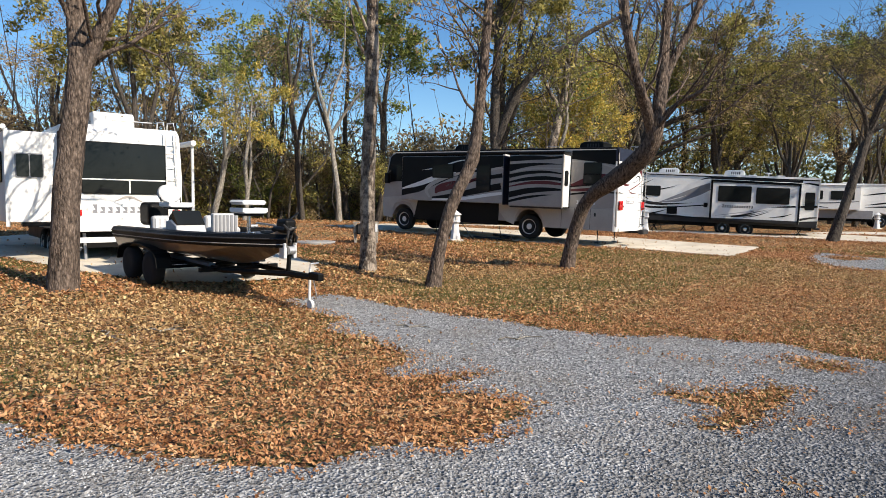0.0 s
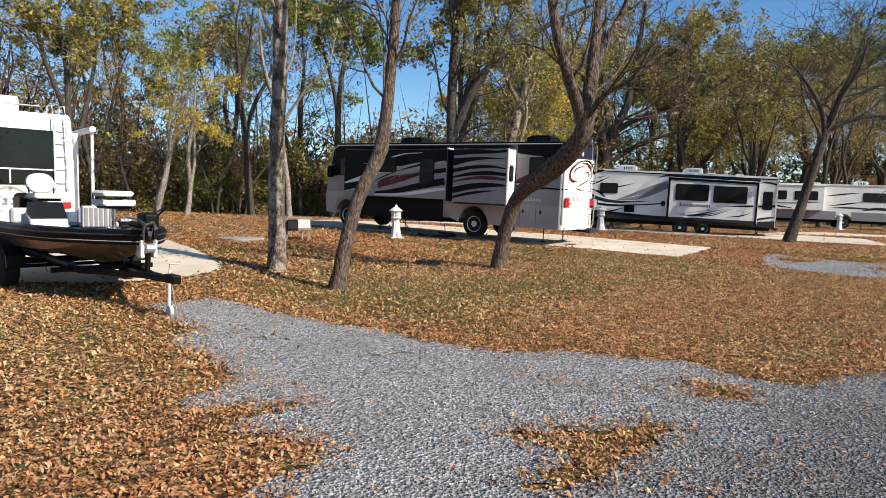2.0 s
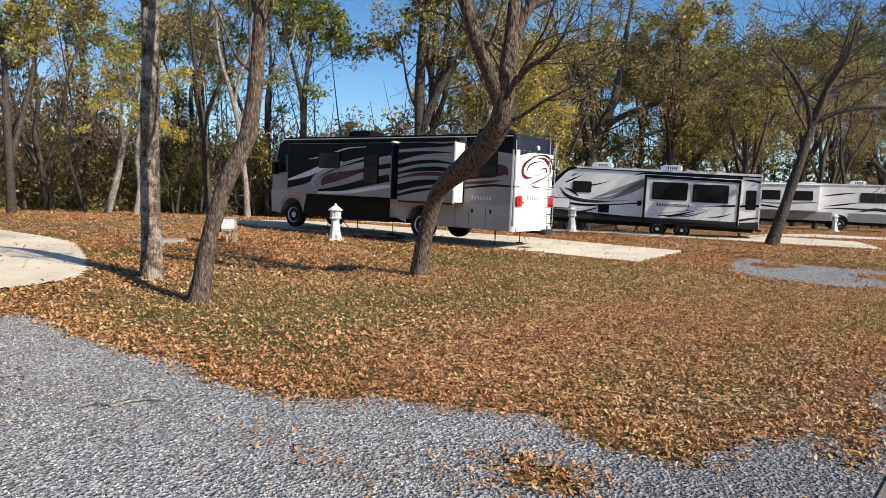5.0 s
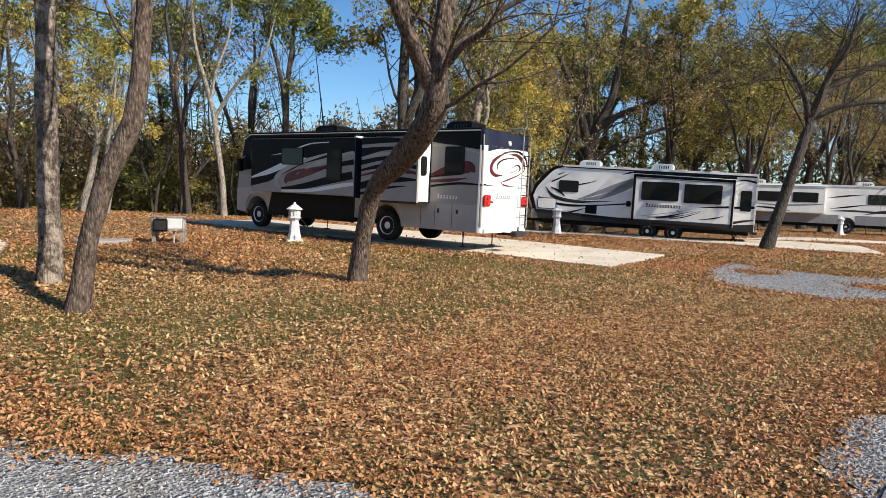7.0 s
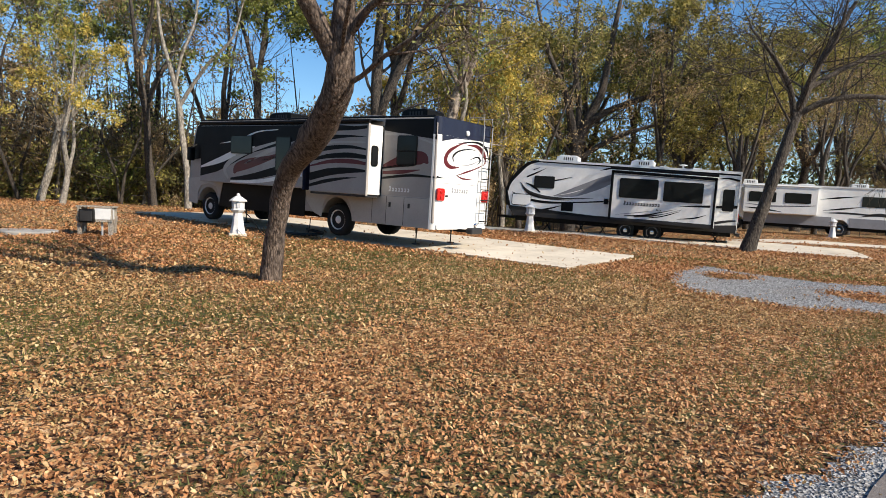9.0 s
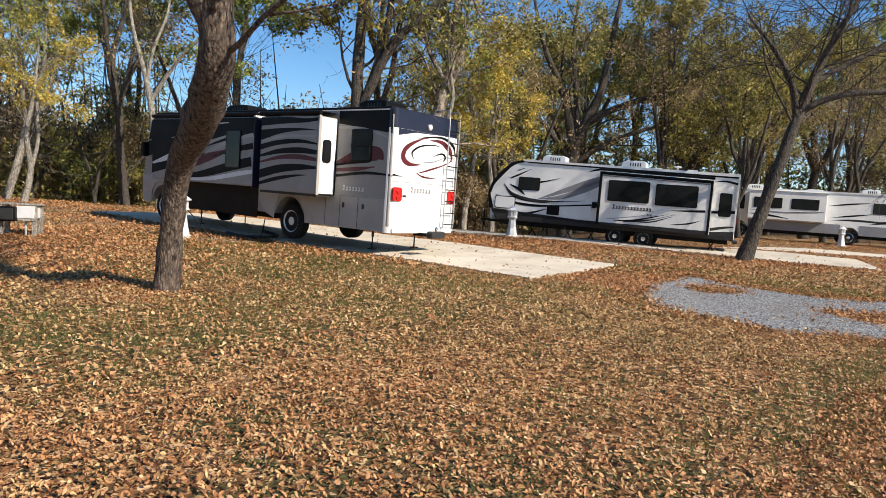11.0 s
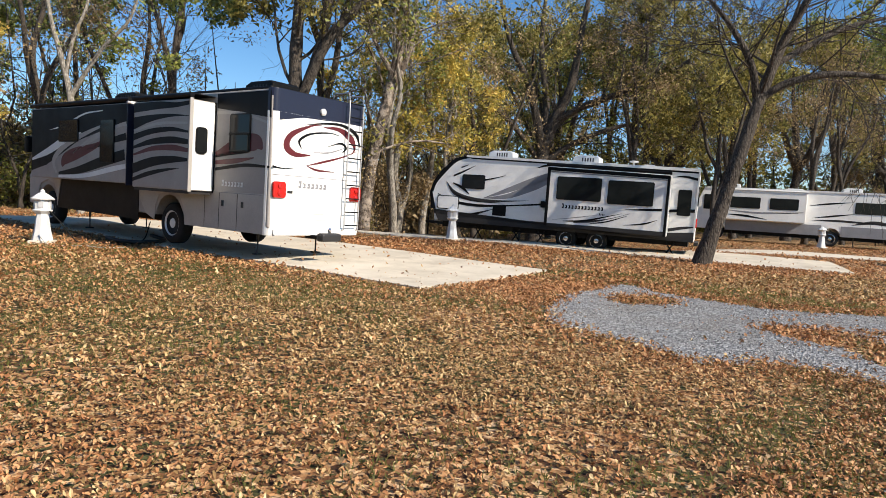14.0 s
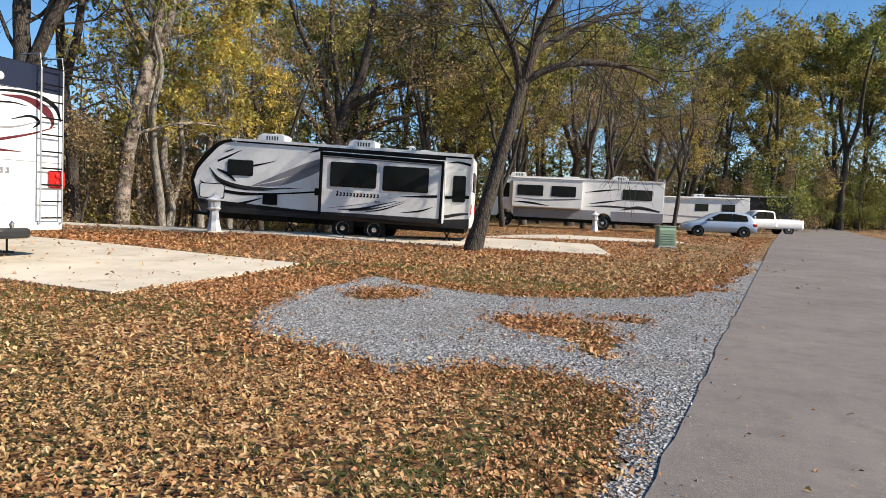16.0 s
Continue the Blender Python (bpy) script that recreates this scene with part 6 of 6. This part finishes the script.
# ---- car, pickup, far trailers ----
def car(name, label, x, y, forward, stations, glass, wheels, r, paint_key, pickup=False):
    """A car lofted through stations of (x, half width, sill, belt, roof, roof half width)."""
    c = thing(name, heading(x, y, ground_z(x, y) + 0.01, forward), label, "pickup truck" if pickup else "car")
    bm = bmesh.new()
    prev = None
    run = spline(stations, 3)
    for q in run:
        sx, w, low, belt, roof, rw = q
        half = [(w * 0.9, low), (w, low + 0.12), (w * 1.01, (low + belt) / 2), (w * 0.97, belt - 0.03), (max(w * 0.9, rw), belt + 0.01), (rw, (belt + roof) / 2 + 0.02), (rw * 0.86, roof - 0.02), (rw * 0.5, roof)]
        ring = [bm.verts.new((sx, py, pz)) for py, pz in half] + [bm.verts.new((sx, -py, pz)) for py, pz in reversed(half)]
        if prev:
            n = len(ring)
            for k in range(n):
                bm.faces.new((prev[k], prev[(k + 1) % n], ring[(k + 1) % n], ring[k]))
        else:
            bm.faces.new(ring)
        prev = ring
    bm.faces.new(prev)
    part("body", bm, MAT[paint_key], c, "painted metal body", True)
    for outline, w0, w1 in glass:
        for sgn in (1, -1):
            part("side_window", prism(outline, "y", sgn * w0, sgn * w1), MAT["glass"], c, "tinted side window")
    for wx in wheels:
        for sgn in (1, -1):
            part("wheel_arch", lathe([(r + 0.05, -0.02), (r + 0.05, 0.02)], 22, "y", wx, sgn * 0.865, r), MAT["black"], c, "dark wheel arch")
            wheel(c, wx, sgn * 0.8, r, r, 0.2, "chrome")
    first, last = stations[0], stations[-1]
    for sgn in (1, -1):
        part("tail_light", box(first[0] + 0.02, first[0] + 0.28, sgn * 0.72 - 0.12, sgn * 0.72 + 0.12, first[3] - 0.05, first[3] + 0.12, 0.03), MAT["red"], c, "red tail light")
        part("headlight", box(last[0] - 0.32, last[0] - 0.04, sgn * 0.62 - 0.14, sgn * 0.62 + 0.14, last[3] - 0.02, last[3] + 0.1, 0.04), MAT["plastic"], c, "clear headlight")
        part("mirror", box(glass[-1][0][-1][0] - 0.25, glass[-1][0][-1][0] - 0.1, sgn * 0.95 - 0.07, sgn * 0.95 + 0.07, 0.98 if not pickup else 1.2, 1.1 if not pickup else 1.36, 0.03), MAT[paint_key], c)
    return c


car("hatchback_car", "pale blue hatchback car parked on the leaves", 38.9, 42.2, Vector((-0.88, 0.47)),
    [(0.0, 0.78, 0.35, 0.7, 0.72, 0.7), (0.12, 0.82, 0.3, 0.85, 1.05, 0.68), (0.45, 0.86, 0.28, 0.92, 1.36, 0.62), (1.2, 0.88, 0.28, 0.92, 1.47, 0.62), (2.0, 0.88, 0.28, 0.92, 1.46, 0.62), (2.6, 0.88, 0.28, 0.92, 1.28, 0.62), (3.15, 0.87, 0.28, 0.9, 0.98, 0.7), (3.7, 0.85, 0.3, 0.8, 0.86, 0.7), (4.05, 0.76, 0.36, 0.66, 0.7, 0.62)],
    [([(0.5, 0.97), (0.62, 1.26), (1.35, 1.38), (1.35, 0.96)], 0.6, 0.83), ([(1.42, 0.96), (1.42, 1.38), (2.05, 1.37), (2.75, 1.02), (2.75, 0.96)], 0.6, 0.83)], (0.75, 3.25), 0.31, "blue")
truck = car("pickup_truck", "white pickup truck parked on the leaves", 52.3, 52.6, Vector((-0.97, 0.24)),
    [(0.0, 0.86, 0.5, 1.08, 1.1, 0.8), (0.1, 0.92, 0.42, 1.12, 1.15, 0.82), (2.05, 0.93, 0.42, 1.12, 1.15, 0.82), (2.15, 0.93, 0.42, 1.15, 1.72, 0.7), (2.5, 0.93, 0.42, 1.15, 1.84, 0.68), (3.6, 0.93, 0.42, 1.15, 1.83, 0.68), (4.25, 0.93, 0.42, 1.13, 1.22, 0.74), (5.3, 0.9, 0.42, 1.0, 1.08, 0.76), (5.55, 0.84, 0.48, 0.85, 0.9, 0.7)],
    [([(2.3, 1.2), (2.4, 1.7), (3.0, 1.74), (3.0, 1.2)], 0.66, 0.85), ([(3.06, 1.2), (3.06, 1.74), (3.55, 1.72), (4.1, 1.25), (4.1, 1.2)], 0.66, 0.85)], (1.1, 4.5), 0.38, "white", True)
part("bed_cover", box(0.15, 2.05, -0.84, 0.84, 1.14, 1.2, 0.015), MAT["plastic"], truck, "pale bed cover")


def far_trailer(x, y, forward, length, tall, col, label):
    t = thing("parked_trailer", heading(x, y, ground_z(x, y), forward), label, "trailer")
    part("body", prism([(0, 0.6), (0, tall), (length - 0.5, tall), (length, tall - 0.8), (length - 0.1, 0.6)], "y", -1.2, 1.2, 0.04), MAT[col], t)
    part("awning", tube([(0.6, 1.3, tall - 0.1), (length - 1, 1.3, tall - 0.1)], 0.07), MAT["plastic"], t)
    if col == "white":
        for x0 in (1.2, 3.4):
            window(t, "y", x0, x0 + 1.1, 1.7, 2.3, 1.2)
        stripe(t, "grey", [(0.3, 1.0, 0.02), (length / 2, 1.15, 0.08), (length - 0.5, 1.3, 0.02)], "y", 1.2)
        stripe(t, "maroon", [(0.6, 1.3, 0.02), (2.5, 1.4, 0.05)], "y", 1.2)
        air_conditioner(t, length / 2, tall, "plastic")
    for xx in (length * 0.4, length * 0.4 + 0.9):
        wheel(t, xx, 1.05, 0.35, 0.35, 0.22)
        wheel(t, xx, -1.05, 0.35, 0.35, 0.22)
    part("chassis", box(0.2, length + 0.8, -0.8, 0.8, 0.45, 0.62), MAT["black"], t)
    part("jack", tube([(length + 0.6, 0, 0.0), (length + 0.6, 0, 0.5)], 0.04), MAT["black"], t)


far_trailer(51.5, 57.5, Vector((-0.93, 0.37)), 8.0, 2.9, "white", "white travel trailer parked far off among trees")
far_trailer(58.5, 60.0, Vector((-0.93, 0.37)), 8.0, 3.3, "dark_grey", "dark grey trailer parked far off among trees")

# ---- things on the lawn ----


def pedestal(x, y, turn=20):
    """Lighthouse-shaped power pedestal."""
    z = ground_z(x, y)
    p = thing("power_pedestal", Matrix.Translation((x, y, z)) @ Matrix.Rotation(radians(turn), 4, "Z"), "white lighthouse-shaped power pedestal on the leaf-strewn lawn", "power pedestal", "power pedestals")
    part("base", box(-0.24, 0.24, -0.24, 0.24, -0.08, 0.07, 0.015), MAT["concrete"], p, "square concrete foot")
    part("tower", lathe([(0.21, 0.07), (0.2, 0.14), (0.165, 0.3), (0.125, 0.62), (0.12, 0.66)], 8), MAT["plastic"], p, "tapered white tower")
    part("gallery", lathe([(0.13, 0.65), (0.2, 0.72), (0.2, 0.74), (0.18, 0.75)], 8), MAT["plastic"], p)
    lamp = part("lamp_house", lathe([(0.17, 0.74), (0.17, 0.97)], 8), MAT["plastic"], p, "boxy outlet housing")
    for a in range(0, 360, 90):
        q = Matrix.Rotation(radians(a), 4, "Z")
        bm = box(0.152, 0.172, -0.05, 0.05, 0.79, 0.93, 0.004)
        bmesh.ops.transform(bm, matrix=q, verts=bm.verts)
        part("outlet_cover", bm, MAT["vinyl"], lamp)
    part("cap", lathe([(0.23, 0.96), (0.24, 0.985), (0.12, 1.08), (0.05, 1.12), (0.045, 1.16), (0.02, 1.19)], 8), MAT["plastic"], p, "sloped white cap")
    return p


def cable(name, label, pts, r=0.014, mat="black"):
    run = [tuple(q) for q in spline([Vector(p) for p in pts], 6)]
    ob = part(name, tube(run, r, 6), MAT[mat], None, smooth=True)
    return tagged(ob, label, "cable")


def lay(x, y, up=0.0):
    return (x, y, ground_z(x, y) + 0.015 + up)


pedestal(0.45, 23.9)
pedestal(9.6, 30.85)
pedestal(29.4, 43.9)
cable("power_cable", "black power cable from pedestal to motorhome across leaves", [(0.55, 23.85, ground_z(0.5, 23.9) + 0.8), (0.85, 23.95, ground_z(0.5, 23.9) + 0.45), lay(1.2, 24.1), lay(1.9, 24.3), lay(2.2, 24.9, 0.06), (2.2, 25.3, 0.9)])
cable("water_hose", "pale water hose lying across leaves by the pedestal", [(0.5, 23.7, ground_z(0.5, 23.9) + 0.2), lay(0.8, 23.6), lay(1.4, 23.8), lay(1.9, 23.7), lay(2.4, 24.0)], 0.012, "vinyl")
cable("sewer_hose", "dark sewer hose looped on the ground under the motorhome", [lay(1.2, 25.2, 0.06), lay(1.7, 24.7, 0.06), lay(2.3, 24.6, 0.06), lay(2.6, 25.2, 0.06), lay(2.0, 25.8, 0.1)], 0.045, "dark_grey")
cable("power_cable", "black power cable from pedestal to trailer across leaves", [(9.7, 30.9, ground_z(9.6, 30.85) + 0.7), lay(10.1, 31.1), lay(10.6, 31.4), (10.9, 33.0, 1.1)])


def meter_stand():
    """Short timber frame with a meter box."""
    x, y = -2.68, 22.4
    t = thing("meter_stand", Matrix.Translation((x, y, ground_z(x, y))) @ Matrix.Rotation(radians(10), 4, "Z"), "weathered timber frame carrying a black meter box", "utility box")
    for px in (-0.36, 0.36):
        for py in (-0.16, 0.16):
            part("post", box(px - 0.045, px + 0.045, py - 0.045, py + 0.045, -0.1, 0.72, 0.006), MAT["wood"], t, "weathered timber post")
    part("rail", box(-0.42, 0.42, -0.23, -0.2, 0.36, 0.5, 0.005), MAT["wood"], t)
    part("rail", box(-0.42, 0.42, 0.2, 0.23, 0.36, 0.5, 0.005), MAT["wood"], t)
    part("top_board", box(-0.44, 0.44, -0.22, 0.22, 0.72, 0.76, 0.006), MAT["wood"], t)
    part("grey_box", box(0.0, 0.38, -0.24, 0.1, 0.42, 0.7, 0.01), MAT["plastic"], t, "pale steel box")
    mb = part("meter_box", box(-0.33, 0.02, -0.36, -0.05, 0.34, 0.68, 0.03), MAT["black"], t, "black moulded box")
    part("lid", box(-0.3, -0.01, -0.375, -0.35, 0.38, 0.64, 0.01), MAT["dark_grey"], mb)
    part("conduit", tube([(0.15, -0.1, -0.1), (0.15, -0.1, 0.42)], 0.025), MAT["vinyl"], t)


meter_stand()


def ground_disc(x, y, r, label, name="septic_lid"):
    z = ground_z(x, y)
    d = thing(name, Matrix.Translation((x, y, z)), label, "tank lid")
    part("slab", lathe([(r, -0.1), (r, 0.05), (r - 0.03, 0.07)], 28), MAT["concrete_grey"], d, "flat grey concrete disc")
    part("handle", tube([(-0.1, 0, 0.06), (-0.08, 0, 0.1), (0.08, 0, 0.1), (0.1, 0, 0.06)], 0.01), MAT["steel"], d)


def grey_concrete():
    g = Graph("grey_concrete")
    c = g.ramp(g.noise(2.0, 6, 0.7), (0.3, (0.22, 0.21, 0.19)), (0.7, (0.42, 0.4, 0.36)))
    return g.out(c, 0.85, bump=g.noise(60, 4), height=0.004, strength=0.4)


MAT["concrete_grey"] = grey_concrete()
ground_disc(-4.45, 22.3, 0.75, "flat round concrete tank lid among leaves")


def transformer_box(x, y):
    t = thing("utility_box", Matrix.Translation((x, y, ground_z(x, y))) @ Matrix.Rotation(radians(-20), 4, "Z"), "pale green enamelled utility box on the lawn", "utility box")
    part("base", box(-0.32, 0.32, -0.3, 0.3, -0.05, 0.06, 0.01), MAT["concrete_grey"], t)
    part("cabinet", prism([(-0.27, 0.06), (0.27, 0.06), (0.27, 0.6), (0.22, 0.72), (-0.22, 0.72), (-0.27, 0.6)], "x", -0.28, 0.28, 0.015), MAT["green"], t)
    for k in range(5):
        part("louvre", box(-0.22, 0.22, -0.285, -0.27, 0.15 + k * 0.08, 0.18 + k * 0.08, 0.004), MAT["green"], t)
    part("lid", box(-0.3, 0.3, -0.25, 0.25, 0.7, 0.74, 0.01), MAT["green"], t)


transformer_box(24.1, 29.7)


def marker_post(x, y, col, tall=0.5):
    t = thing("marker_post", Matrix.Translation((x, y, ground_z(x, y))), "short marker post at the road's edge", "post", "marker posts")
    part("shaft", lathe([(0.05, -0.1), (0.05, tall * 0.8), (0.04, tall)], 10), MAT[col], t)
    part("band", lathe([(0.053, tall * 0.6), (0.053, tall * 0.75)], 10), MAT["plastic"], t)


for x, y, col in ((62, 67, "plastic"), (64.5, 66, "wood"), (57, 62, "vinyl")):
    marker_post(x, y, col)


def twig(x, y, turn, long, label):
    run = [(long * k / 5 - long / 2, 0.06 * math.sin(k * 2.1), 0.025 + 0.012 * (k % 2)) for k in range(6)]
    bm = tube(run, 0.014, 6, 0.006)
    add_tube(bm, [run[2], (run[2][0] + 0.18, 0.16, 0.05)], 0.007, 5, 0.004)
    ob = part("fallen_twig", bm, MAT["bark_pale"], None)
    ob.matrix_world = Matrix.Translation((x, y, ground_z(x, y))) @ Matrix.Rotation(radians(turn), 4, "Z")
    tagged(ob, label, "twig", "fallen twigs")


for x, y, turn, long in ((-4.1, 7.9, -50, 0.9), (-3.6, 8.3, 10, 0.5), (1.0, 8.2, 20, 0.6), (-0.4, 9.0, -15, 0.5)):
    twig(x, y, turn, long, "bleached fallen twig lying on the leaves")

# ---- leaves, grass and loose stone ----
def near_path(x, y):
    """Distance to the line walked, roughly."""
    t = np.clip((x * 0.707 + y * 0.707) / 15.2, 0, 1)
    return np.hypot(x - 10.75 * t, y - 10.77 * t)


def on_pad(x, y):
    out = np.zeros(x.shape, bool)
    for c, a, s, ln, w in (((8.95, 20.05), AHEAD, SIDE, 18, 4.5), ((20.2, 26.6), HG_AHEAD, HG_SIDE, 22, 3.8), ((26.5, 31.5), HG_AHEAD, HG_SIDE, 18, 3.6)):
        u = (x - c[0]) * a.x + (y - c[1]) * a.y
        v = (x - c[0]) * s.x + (y - c[1]) * s.y
        out |= (u > -0.02) & (u < ln) & (v > -0.02) & (v < w)
    return out | in_poly(x, y, PAD_WEST)


class Mask:
    """A raster of a region of the plan, for quick look-ups, which may be widened."""

    def __init__(self, grid):
        self.grid = grid

    def widened(self, r):
        k, wide = int(r / 0.05), self.grid.copy()
        for axis in (0, 1):
            base = wide.copy()
            for d in range(-k, k + 1, 3):
                wide |= np.roll(base, d, axis)
        return Mask(wide)

    def at(self, x, y):
        i = np.clip(((y + 2) / 0.05).astype(int), 0, self.grid.shape[0] - 1)
        j = np.clip(((x + 30) / 0.05).astype(int), 0, self.grid.shape[1] - 1)
        return self.grid[i, j]


def raster(inside):
    xs, ys = np.meshgrid(np.arange(-30, 46, 0.05), np.arange(-2, 53, 0.05))
    return Mask(inside(xs.ravel(), ys.ravel()).reshape(xs.shape))


STONE, SLAB = raster(is_gravel), raster(on_pad)
EDGE, DRIFT = STONE.widened(0.5), STONE.widened(1.3)
SLAB_DRIFT = SLAB.widened(1.5)


def leaf_litter(name, russet, seed, count, x0, x1, y0, y1, near, far, size, simple=False):
    rng = np.random.default_rng(seed)
    x, y = rng.uniform(x0, x1, count), rng.uniform(y0, y1, count)
    d = near_path(x, y)
    gap = road_gap(x, y)
    grav, slab = STONE.at(x, y), SLAB.at(x, y)
    thin = 0.62 + 0.33 * np.clip(wobble(x, y, 0.55, 0.8, 3.0), -1, 1)
    # russet leaves gather along the stone and the slabs and towards the woods
    red = np.clip(0.22 + 0.4 * wobble(x, y, 0.4, 0.7, 7.0), 0.08, 0.8) + 0.5 * smooth_step(16, 24, y - 0.4 * x)
    red = red + 0.4 * EDGE.at(x, y) + 0.15 * DRIFT.at(x, y) + 0.4 * SLAB_DRIFT.at(x, y)
    p = np.where(grav, 0.008, thin)
    # drifts thicken beside the stone and under the trees
    edge = EDGE.at(x, y)
    p = np.where(edge & ~grav, 1.0, p)
    rim = ~(STONE.at(x + 0.22, y) & STONE.at(x - 0.22, y) & STONE.at(x, y - 0.22) & STONE.at(x, y + 0.22))
    p = np.where(rim & grav, 0.4, p)
    p = np.where(grav & (wobble(x, y, 1.7, 0.6, 9.0) > 0.85), 0.2, p)
    p = np.where(slab, 0.012, p)
    p = np.where(gap < 0.02, 0.009, p)
    keep = (d >= near) & (d < far) & (rng.uniform(size=count) < p) & (gap > -5) & ((rng.uniform(size=count) < red) == russet)
    x, y = x[keep], y[keep]
    n = len(x)
    slab = slab[keep]
    s = size * rng.uniform(0.55, 1.35, n)
    th = rng.uniform(0, 2 * np.pi, n)
    tilt = rng.normal(size=(n, 2)) * 0.52
    curl = rng.uniform(-0.3, 0.8, n)
    u = np.stack([np.cos(th), np.sin(th), tilt[:, 0]], 1)
    w = np.stack([-np.sin(th), np.cos(th), tilt[:, 1]], 1)
    c = np.stack([x, y, height(x, y) + rng.uniform(0.01, 0.05, n) + np.where(slab, 0.03, 0)], 1)
    up = np.array([0, 0, 1.0])
    k, cu = s[:, None], (curl * s)[:, None]
    if simple:
        v = np.stack([c - u * k, c + w * k * 0.62 + up * cu, c + u * k, c - w * k * 0.62 + up * cu], 1).reshape(-1, 3)
        return tagged(mesh_object(name, v, np.arange(4 * n).reshape(n, 4), MAT["litter_red" if russet else "litter"]), "russet fallen leaves lying on the ground" if russet else "brown and tan fallen leaves lying on the ground", "leaves", kind="stuff")
    pts = [c - u * k, c - u * k * 0.3 + w * k * 0.56 + up * cu, c + u * k * 0.45 + w * k * 0.4 + up * cu, c + u * k * 0.95 + up * cu * 0.6, c + u * k * 0.45 - w * k * 0.4 + up * cu, c - u * k * 0.3 - w * k * 0.56 + up * cu]
    v = np.stack(pts, 1).reshape(-1, 3)
    b = np.arange(n)[:, None] * 6
    f = np.concatenate([b + [0, 1, 2, 3], b + [0, 3, 4, 5]], 0)
    return tagged(mesh_object(name, v, f, MAT["litter_red" if russet else "litter"]), "russet fallen leaves lying on the ground" if russet else "brown and tan fallen leaves lying on the ground", "leaves", kind="stuff")


for russet in (False, True):
    leaf_litter("fallen_leaves", russet, 1, 1000000, -10, 17, 1, 20, 0, 5.5, 0.0145)
    leaf_litter("fallen_leaves", russet, 2, 800000, -16, 24, 1, 27, 5.5, 11, 0.0225, True)
    leaf_litter("fallen_leaves", russet, 5, 700000, -24, 32, 2, 38, 11, 20, 0.034, True)
    leaf_litter("fallen_leaves", russet, 3, 240000, -30, 45, 8, 52, 20, 45, 0.042, True)


def grass_blades(count, seed):
    rng = np.random.default_rng(seed)
    x, y = rng.uniform(-12, 18, count), rng.uniform(2, 24, count)
    keep = ~STONE.at(x, y) & ~SLAB.at(x, y) & (road_gap(x, y) > 0.3) & (wobble(x, y, 0.55, 0.8, 3.0) + 0.5 * wobble(x, y, 2.1, 0.5, 1.0) < rng.uniform(-0.8, 0.5, count))
    x, y = x[keep], y[keep]
    n = len(x)
    th = rng.uniform(0, 2 * np.pi, n)
    h = rng.uniform(0.025, 0.07, n)
    lean = rng.normal(size=(n, 2)) * 0.03
    z = height(x, y)
    w = 0.0055
    a = np.stack([x - w * np.cos(th), y - w * np.sin(th), z], 1)
    b = np.stack([x + w * np.cos(th), y + w * np.sin(th), z], 1)
    c = np.stack([x + lean[:, 0], y + lean[:, 1], z + h], 1)
    return tagged(mesh_object("grass", np.stack([a, b, c], 1).reshape(-1, 3), np.arange(3 * n).reshape(n, 3), MAT["grass"]), "short thin green and straw grass blades", "grass", kind="stuff")


grass_blades(480000, 4)


def stone_chips(name, seed, count, x0, x1, y0, y1, size):
    rng = np.random.default_rng(seed)
    x, y = rng.uniform(x0, x1, count), rng.uniform(y0, y1, count)
    keep = (is_gravel(x, y) & (road_gap(x, y) > 0.0)) | ((road_gap(x, y) > -0.25) & (rng.uniform(size=count) < 0.035) & (road_gap(x, y) < 0.5))
    x, y = x[keep], y[keep]
    n = len(x)
    c = np.stack([x, y, height(x, y) + 0.014 + np.where(road_gap(x, y) < 0, 0.018, 0)], 1)
    s = size * rng.uniform(0.5, 1.5, (n, 1))
    base = np.array([(1, 0, -0.3), (0, 1, -0.3), (-1, 0, -0.3), (0, -1, -0.3), (0, 0, 0.8)], float)
    th = rng.uniform(0, 2 * np.pi, n)
    jit = base[None] + rng.normal(size=(n, 5, 3)) * 0.28
    rx = jit[:, :, 0] * np.cos(th)[:, None] - jit[:, :, 1] * np.sin(th)[:, None]
    ry = jit[:, :, 0] * np.sin(th)[:, None] + jit[:, :, 1] * np.cos(th)[:, None]
    v = c[:, None] + np.stack([rx, ry, jit[:, :, 2]], -1) * s[:, :, None]
    tri = np.array([(0, 1, 4), (1, 2, 4), (2, 3, 4), (3, 0, 4)])
    f = (np.arange(n)[:, None, None] * 5 + tri[None]).reshape(-1, 3)
    return tagged(mesh_object(name, v.reshape(-1, 3), f, MAT["stone"]), "loose grey crushed stone chips", "gravel", kind="stuff")


stone_chips("gravel_chips", 6, 170000, -4, 8, 2, 12, 0.0072)
stone_chips("gravel_chips", 7, 130000, 7, 19, 8, 23, 0.0095)
